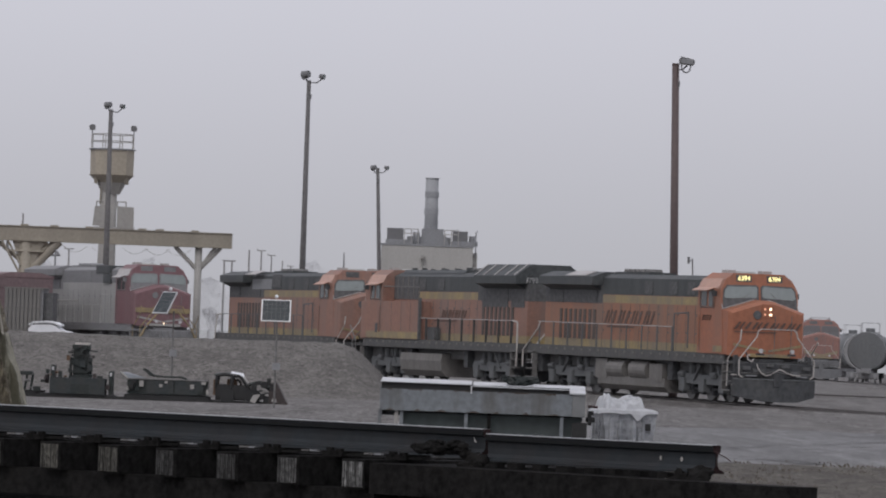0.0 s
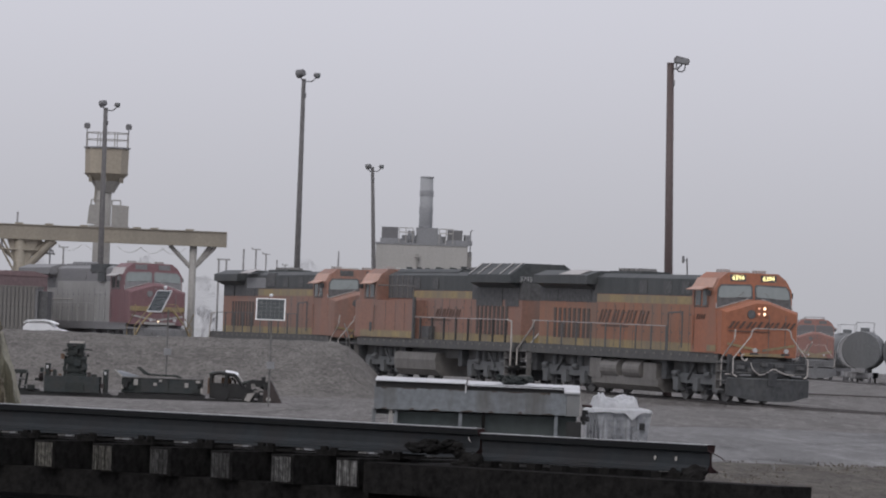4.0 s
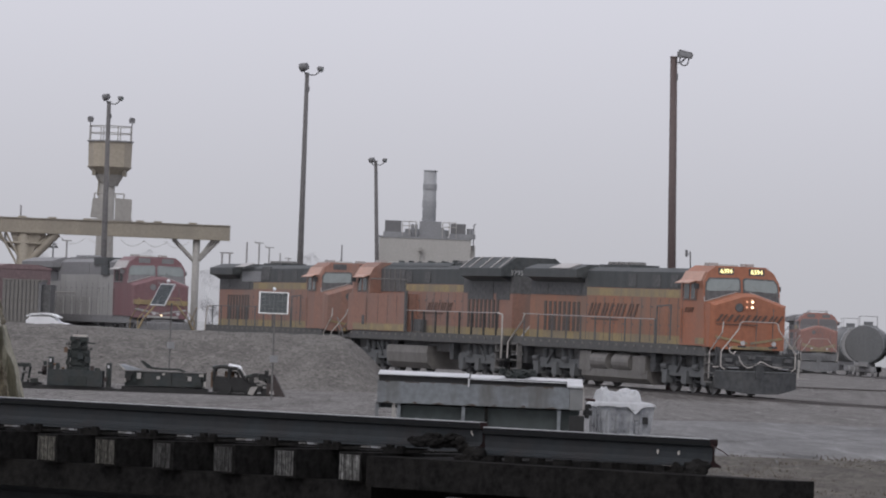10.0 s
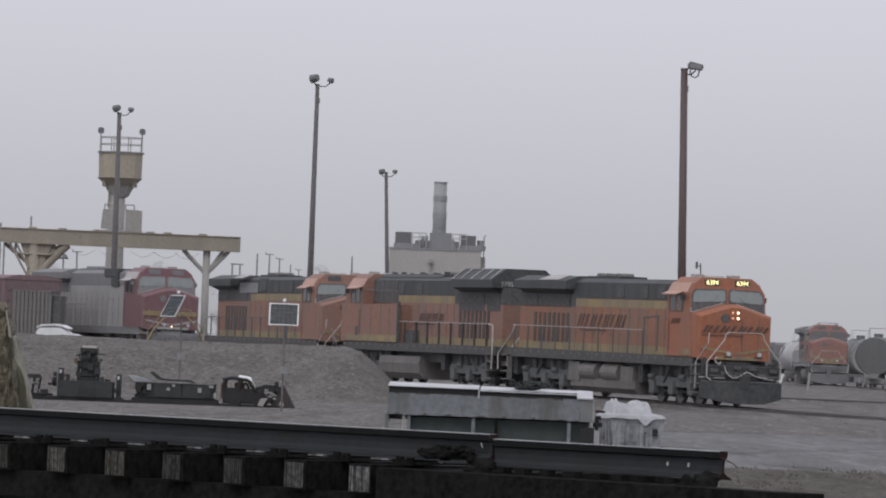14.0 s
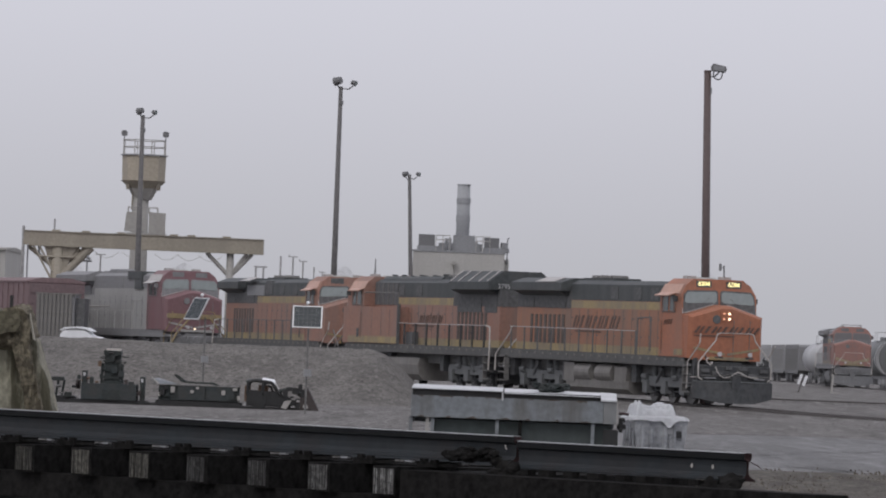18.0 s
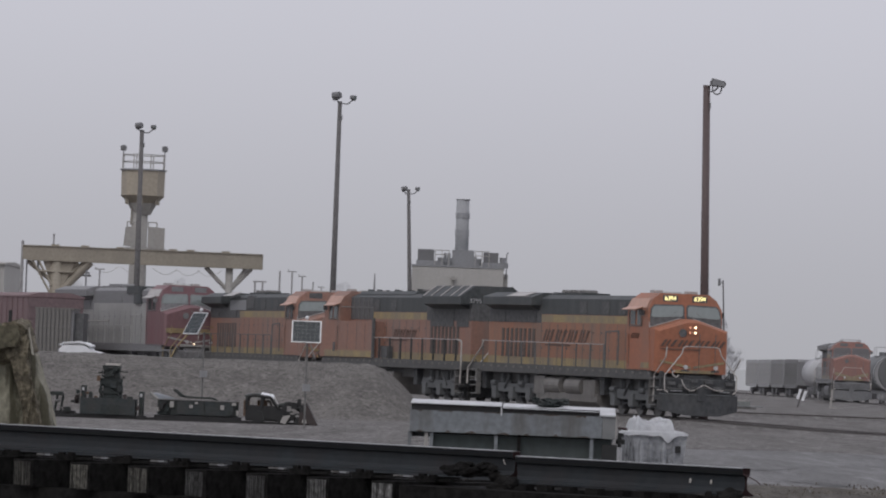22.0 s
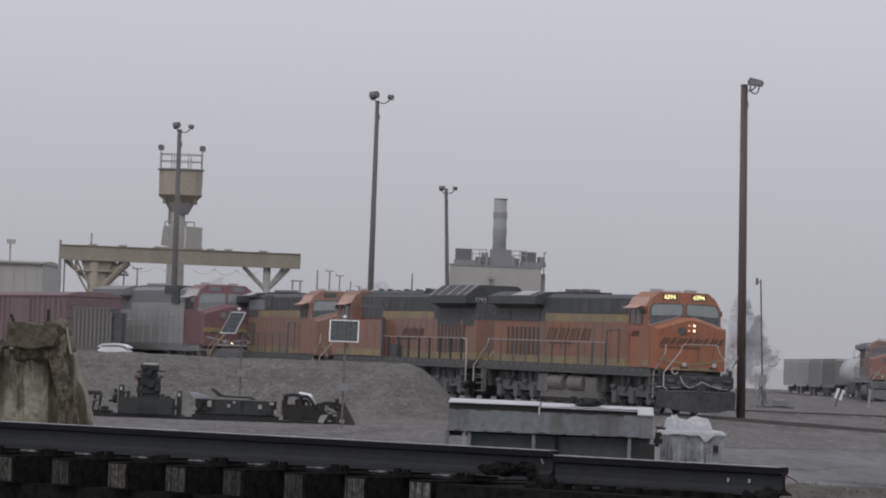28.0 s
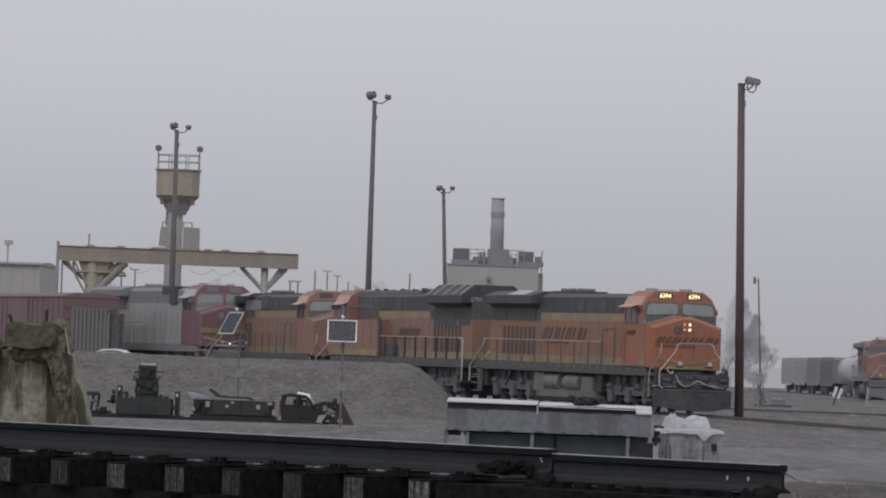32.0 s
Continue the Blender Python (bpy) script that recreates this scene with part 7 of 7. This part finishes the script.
mk2 = thing("white_stake", "upright white stake with a small foot", "stake", pose(24.4, 356, -0.14, 0, 4, 0))
part("post", box(B(), -0.07, 0.07, -0.05, 0.05, 0, 1.3), BUFFGREY, mk2)
part("foot", box(B(), -0.1, 0.6, -0.2, 0.2, 0, 0.1), BUFFGREY, mk2)
sw = thing("switch_machine", "low dusty grey-green switch machine beside the track", "switch machine", pose(15.4, 305, -0.14))
part("base_tie", soften(box(B(), -1.0, 1.2, -0.25, 0.25, 0, 0.12), 0.03), HAZED_GRIME, sw)
part("case", soften(box(B(), 0.0, 0.85, -0.25, 0.25, 0.12, 0.45), 0.08, 2), CASEGREEN, sw, "dusty green rounded case")
part("case_lid", soften(box(B(), 0.1, 0.6, -0.2, 0.2, 0.45, 0.55), 0.05, 2), BUFFGREY, sw)
part("stand", soften(box(B(), -0.7, -0.5, -0.2, 0.2, 0.12, 0.62), 0.06), HAZED_GRIME, sw)
part("lever", bar(B(), [(-0.6, -0.22, 0.6), (-0.8, -0.25, 0.35), (-0.95, -0.25, 0.1)], 0.04), PLANT, sw)
part("throw_rod", bar(B(), [(-0.45, -0.3, 0.2), (1.6, -0.3, 0.16)], 0.03), PLANT, sw)

# ---- broken concrete block by the panel stack ----


def lump(x0, x1, y0, y1, z0, z1, rough, seed, power=5, taper=0.0, flare=0.0, lean=0.0):
    """A rough block with worn corners."""
    bm = B()
    n, nz = 72, max(12, int((z1 - z0) * 40))
    rows = []
    for j in range(nz + 1):
        f = j / nz
        z = z0 + (z1 - z0) * f
        close = 1.0 if 0.04 < f < 0.96 else 0.93
        row = []
        for i in range(n):
            t = 2 * math.pi * i / n
            c, s = math.cos(t), math.sin(t)
            k = close / (abs(c) ** power + abs(s) ** power) ** (1 / power)
            hw = (x1 - x0) / 2 * (1 - taper * f) + flare * (1 - f) ** 2
            p = Vector(((x0 + x1) / 2 + lean * (1 - f) + hw * c * k, (y0 + y1) / 2 + (y1 - y0) / 2 * s * k, z))
            o = Vector((seed, seed * 0.7, 0))
            r = rough * (noise.noise(p * 2.4 + o) + 0.55 * noise.noise(p * 6 + o) + 0.35 * noise.noise(p * 15 + o))
            row.append(bm.verts.new(p + Vector((c * r, s * r, 0.5 * r))))
        rows.append(row)
    for r0, r1 in zip(rows, rows[1:]):
        for i in range(n):
            bm.faces.new((r0[i], r0[(i + 1) % n], r1[(i + 1) % n], r1[i]))
    bm.faces.new(rows[0][::-1])
    bm.faces.new(rows[-1])
    return bm


def craggy(bm, cuts, amp, size, seed):
    """Breaks a block's faces into a fine, uneven surface."""
    bmesh.ops.triangulate(bm, faces=bm.faces[:])
    bmesh.ops.subdivide_edges(bm, edges=bm.edges[:], cuts=cuts, use_grid_fill=True)
    o = Vector((seed, 1.7 * seed, 0.3 * seed))
    for v in bm.verts:
        p = v.co.copy()
        v.co += amp * (noise.noise_vector(p / size + o) + 0.5 * noise.noise_vector(p * 2.7 / size + o) + 0.3 * noise.noise_vector(p * 7 / size + o))
    return bm


def concrete_block():
    top = thing("broken_concrete_block", "broken weathered concrete block with rusty bars sticking out", "concrete block", pose(-4.36, 50.0, -0.14))
    # the pier: ribs and recesses placed to fit pale and dark strips in the camera's view
    bm = lump(-1.3, 0.2, -0.35, 0.5, 0, 1.7, 0.045, 2.0, taper=0.02, flare=0.05)
    for v in bm.verts:
        if v.co.y < -0.1:
            v.co.y -= 0.05 * math.cos(2 * math.pi * (v.co.x + 0.14) / 0.17) + 0.03 * noise.noise((v.co.x * 9, v.co.z * 2, 1.0))
    part("block_body", bm, CONCRETE_PALE, top, "pale cream concrete with dark drip stains", smooth=True)
    # the slab on top, with its sloping broken underside
    bm = prism(B(), [(-0.335, 1.955), (-0.1, 1.95), (0.02, 1.925), (0.1, 1.95), (0.14, 1.84), (0.1, 1.74), (-0.1, 1.72), (-0.35, 1.735)], "y", -0.56, 0.42)
    part("block_cap", craggy(bm, 7, 0.016, 0.12, 5.0), CONCRETE, top, "mossy brown overhanging cap")
    bm = prism(B(), [(-0.52, 1.75), (-0.5, 1.72), (-0.42, 1.62), (-0.3, 1.56), (0.4, 1.56), (0.4, 1.75)], "x", -0.27, 0.08)
    part("cap_underside", craggy(bm, 6, 0.02, 0.1, 8.0), ROCKY, top, "dark broken underside")
    # crumbling edge from the crown down the corner
    bm = prism(B(), [(-0.06, 1.86), (-0.04, 1.95), (0.03, 1.985), (0.1, 2.0), (0.165, 1.95), (0.19, 1.88), (0.23, 1.72), (0.21, 1.6), (0.24, 1.45), (0.31, 1.22), (0.38, 0.9), (0.42, 0), (0.28, 0), (0.22, 0.9), (0.17, 1.22), (0.1, 1.45), (0.06, 1.6), (-0.02, 1.74)], "y", -0.5, 0.4)
    part("crumbled_edge", craggy(bm, 9, 0.03, 0.09, 9.0), ROCKY, top, "crumbling brown broken edge")
    bm = prism(B(), [(0.208, 1.93), (0.216, 1.9), (0.258, 1.67), (0.238, 1.69)], "y", -0.46, -0.34)
    part("fracture_face", craggy(bm, 4, 0.006, 0.1, 3.0), FRESH, top, "fresh pale fracture")
    bm = prism(B(), [(0.19, 1.69), (0.25, 1.68), (0.3, 1.5), (0.38, 1.28), (0.44, 1.0), (0.47, 0), (0.1, 0), (0.15, 1.2)], "y", -0.28, 0.4)
    part("block_flank", craggy(bm, 7, 0.014, 0.14, 14.0), CONCRETE_PALE, top, smooth=True)
    bm = prism(B(), [(-1.4, 1.3), (-0.5, 1.42), (-0.42, 1.55), (-0.4, 1.72), (-0.46, 1.79), (-0.62, 1.7), (-1.4, 1.66)], "y", -0.46, 0.42)
    part("shoulder", craggy(bm, 8, 0.026, 0.1, 4.0), ROCKY, top)
    for pts, r in (((-0.335, 0, 1.93), (-0.345, 0, 2.0), (-0.365, 0, 2.03)), 0.017), (((0.0, -0.1, 1.88), (0.0, -0.1, 2.09)), 0.016):
        part("rusty_bar", bar(B(), pts, r), SCREEN_DARK, top, "black rusted bar")
    for x in (-0.14, 0.3, 0.0):
        bm = bmesh.ops.create_icosphere(rub := B(), subdivisions=2, radius=0.05)
        part("rubble", craggy(rub, 1, 0.02, 0.05, 3 + x), ROCKY, top).location = (x, -0.6, 0.02)
    return top


concrete_block()

# ---- paved strip, grass and stones ----


def paved_strip():
    bm = B()
    xs = [1.2 + 0.8 * i for i in range(60)]
    ys = [82 + 1.6 * i for i in range(31)]
    grid = []
    for y in ys:
        row = []
        for x in xs:
            edge = min(smooth(81, 88, y + 2 * noise.noise((x * 0.4, 0, 1))), 1 - smooth(122, 131, y + 3 * noise.noise((x * 0.3, 4, 1))), smooth(1.0, 3.2, x + noise.noise((y * 0.3, 2, 0))))
            row.append(bm.verts.new((x, y, -0.2 + 0.125 * edge + 0.012 * noise.noise((x * 0.7, y * 0.3, 9)))))
        grid.append(row)
    for r0, r1 in zip(grid, grid[1:]):
        for i in range(len(xs) - 1):
            bm.faces.new((r0[i], r0[i + 1], r1[i + 1], r1[i]))
    solid("paved_strip", bm, ASPHALT, "wet cracked grey asphalt strip across the yard", "pavement", kind="structure", smooth=True)
    bm = B()
    rnd = random.Random(11)
    for k in range(80):
        x, y = rnd.uniform(2.5, 16), rnd.uniform(85, 126)
        a = rnd.uniform(-0.5, 0.5)
        pts = []
        for i in range(9):
            pts.append((x, y))
            a += rnd.uniform(-0.6, 0.6)
            x += 0.35 * math.cos(a)
            y += 1.6 * math.sin(a)
        for (x0, y0), (x1, y1) in zip(pts, pts[1:]):
            w = rnd.uniform(0.02, 0.16)
            bm.faces.new([bm.verts.new(p) for p in ((x0, y0 - w, -0.057), (x1, y1 - w, -0.057), (x1, y1 + w, -0.057), (x0, y0 + w, -0.057))])
    solid("pavement_crack", bm, CRACK, "dark wet cracks across the asphalt strip", "cracks", kind="stuff")
    bm = B()
    for k in range(9000):
        x, y = rnd.uniform(1.5, 7.5), rnd.uniform(52, 86)
        if rnd.random() > smooth(-0.2, 0.3, noise.noise((x * 0.8, y * 0.25, 3))):
            continue
        a, h, w = rnd.uniform(0, 6.28), rnd.uniform(0.005, 0.03), rnd.uniform(0.006, 0.02)
        c, s = math.cos(a), math.sin(a)
        bm.faces.new([bm.verts.new(p) for p in ((x - w * c, y - w * s, -0.09), (x + w * c, y + w * s, -0.09), (x + 0.6 * h * s, y - 0.6 * h * c, -0.075 + h))])
    solid("dry_grass", bm, STRAW, "sparse flattened dry grass on the gravel verge", "grass", kind="stuff")
    me_bm = B()
    for k in range(1500):
        x, y = rnd.uniform(-14, 16), rnd.uniform(90, 186)
        r = rnd.uniform(0.012, 0.035) * (1.8 if rnd.random() < 0.06 else 1)
        z = max(-0.12 - dip(y), -0.16 + heap_height(x, y)) if y > 149 else -0.12
        vs = [me_bm.verts.new((x + r * rnd.uniform(0.7, 1.2) * dx, y + r * dy, z + r * 0.8 * dz)) for dx, dy, dz in ((1, 0, 0), (0, 1, 0), (-1, 0, 0), (0, -1, 0), (0, 0, 1))]
        for i in range(4):
            me_bm.faces.new((vs[i], vs[(i + 1) % 4], vs[4]))
    solid("loose_stones", me_bm, GROUND, "scattered loose ballast stones on the yard", "stones", kind="stuff")


def gravel_verge():
    """Rough brown gravel between the stacked panel and the asphalt."""
    bm = B()
    rnd = random.Random(21)
    xs, ys = [0.9 + 0.16 * i for i in range(60)], [46 + 0.55 * i for i in range(72)]
    grid = [[bm.verts.new((x, y, -0.155 + 0.07 * smooth(0, 6, min(i, 71 - i, j, 59 - j) + 2 * noise.noise((x, y * 0.4, 3))) + 0.02 * rnd.random())) for j, x in enumerate(xs)] for i, y in enumerate(ys)]
    for r0, r1 in zip(grid, grid[1:]):
        for i in range(len(xs) - 1):
            bm.faces.new((r0[i], r0[i + 1], r1[i + 1], r1[i]))
    solid("gravel_verge", bm, VERGE, "rough brown gravel verge beside the asphalt", "gravel", kind="stuff")


gravel_verge()
CRACK = mat("dark_wet_crack", (0.05, 0.048, 0.046), 0.6, vary=0.2)
STRAW = mat("dry_straw_grass", (0.12, 0.1, 0.075), 0.9, vary=0.3)
paved_strip()

# far tracks on the right
build_track("far_track", [Vector((x, 258 - 0.55 * (x - 10), 0.0)) for x in range(-6, 60, 3)], 0, 0)
build_track("yard_track", [Vector((31.5 + 0.007 * (441 - y), y, 0.1)) for y in range(620, 300, -20)], 0, 0)

# ---- bare trees ----


def bare_tree(x, y, h, seed, label, levels=6):
    rnd = random.Random(seed)
    top = thing("bare_tree", label, "tree", pose(x, y, -0.16), group="distant bare trees")
    trunk, crown = B(), B()

    def grow(p, d, length, r, depth):
        q = p + d * length
        rod(trunk if depth < 2 else crown, p, q, r, r * 0.62, seg=6 if depth < 2 else 3)
        if depth >= levels:
            return
        for _ in range(3 if depth < 3 else 4):
            nd = (d + Vector((rnd.uniform(-0.75, 0.75), rnd.uniform(-0.75, 0.75), rnd.uniform(-0.15, 0.5)))).normalized()
            grow(p + d * length * rnd.uniform(0.55, 1.0), nd, length * rnd.uniform(0.58, 0.8), r * 0.6, depth + 1)

    grow(Vector((0, 0, 0)), Vector((0, 0, 1)), h * 0.25, h * 0.009, 0)
    part("trunk", trunk, TWIG, top)
    # Tiny loose flecks thin the crown to imitate haze.
    for _ in range(26000 if levels > 6 else 12000):
        a, u = rnd.uniform(0, 6.283), rnd.uniform(0.12, 1.0)
        w = (h * (0.17 if levels > 6 else 0.42)) * math.sqrt(rnd.random()) * math.sin(math.pi * min(1, 0.25 + 0.72 * u)) ** 0.7
        w *= 1 + 0.5 * noise.noise((3 * math.cos(a), 3 * u, seed))
        p = Vector((w * math.cos(a), w * math.sin(a), u * h * 0.95 + 0.06 * h * noise.noise((2 * math.cos(a), 5 * u, seed + 7))))
        if noise.noise(p * 0.5 + Vector((seed, 0, 0))) < -0.3:
            continue
        q = [p + Vector((rnd.uniform(-0.045, 0.045), rnd.uniform(-0.045, 0.045), rnd.uniform(-0.07, 0.07))) for _ in range(3)]
        crown.faces.new([crown.verts.new(v) for v in q])
    part("crown", crown, TWIG, top)


bare_tree(26.6, 600, 12.2, 1, "tall bare tree in pale colour for haze", 7)
bare_tree(28.8, 612, 9.4, 2, "tall bare tree in pale colour for haze", 7)
bare_tree(24.2, 605, 8.8, 3, "small bare tree in pale colour for haze")
for _k in range(11):
    bare_tree(-66 + 5.4 * _k + 1.5 * math.sin(5 * _k), 640 + 15 * (_k % 3), 10.5 + 1.6 * math.sin(2.3 * _k), 10 + _k, "faint bare tree beyond the gantry")

# an added glowing sheet stands in for mist and hides the far ground
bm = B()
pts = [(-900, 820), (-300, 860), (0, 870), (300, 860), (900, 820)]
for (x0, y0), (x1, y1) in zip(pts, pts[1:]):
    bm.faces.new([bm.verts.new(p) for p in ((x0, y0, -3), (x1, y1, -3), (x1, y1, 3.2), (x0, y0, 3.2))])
solid("backdrop", bm, MIST_GLOW, "plain pale grey glowing sheet in place of misty distance", "backdrop", kind="structure")


def motions():
    travel = ((0, 0), (4.5, 0.05), (6.5, 0.2), (7, 0.3), (8, 0.6), (9, 1.04), (10, 1.54), (11, 2.08), (12, 2.67), (13, 3.32), (14, 3.97), (14.5, 4.32),
              (16.5, 5.92), (17, 6.36), (18, 7.28), (19, 8.2), (20, 9.07), (21, 9.93), (22, 10.76), (23, 11.56), (24, 12.27), (25, 12.96), (26, 13.64),
              (26.5, 13.98), (27.5, 14.72), (28.5, 15.17), (29, 15.25), (32, 15.25))
    travel = [(t, 0.968 * s) for t, s in travel]
    walk(WHITE_CAR, [(t, pose(-15.75 - 0.07 * d, 216 + d, -0.3 - z, 0, 0, -6)) for t, d, z in ((0, 0, 0), (26, 0, 0), (27.2, 1.5, 0.04), (28.5, 4, 0.12), (29.5, 6, 0.17), (31, 9, 0.24), (32, 11, 0.28))])
    for engine, axles, k in CONSIST:
        walk(engine, [(t, train_pose(k, s)) for t, s in travel])
        sign = 1 if k == 1 else -1
        rows = []
        for (t0, s0), (t1, s1) in zip(travel, travel[1:]):
            rows += [(t0, s0), ((t0 + t1) / 2, (s0 + s1) / 2)]
        rows.append(travel[-1])
        for axle in axles:
            x = axle.location.x
            walk(axle, [(t, pose(x, 0, 0.53, 0, sign * math.degrees(s / 0.53), 0)) for t, s in rows])


motions()
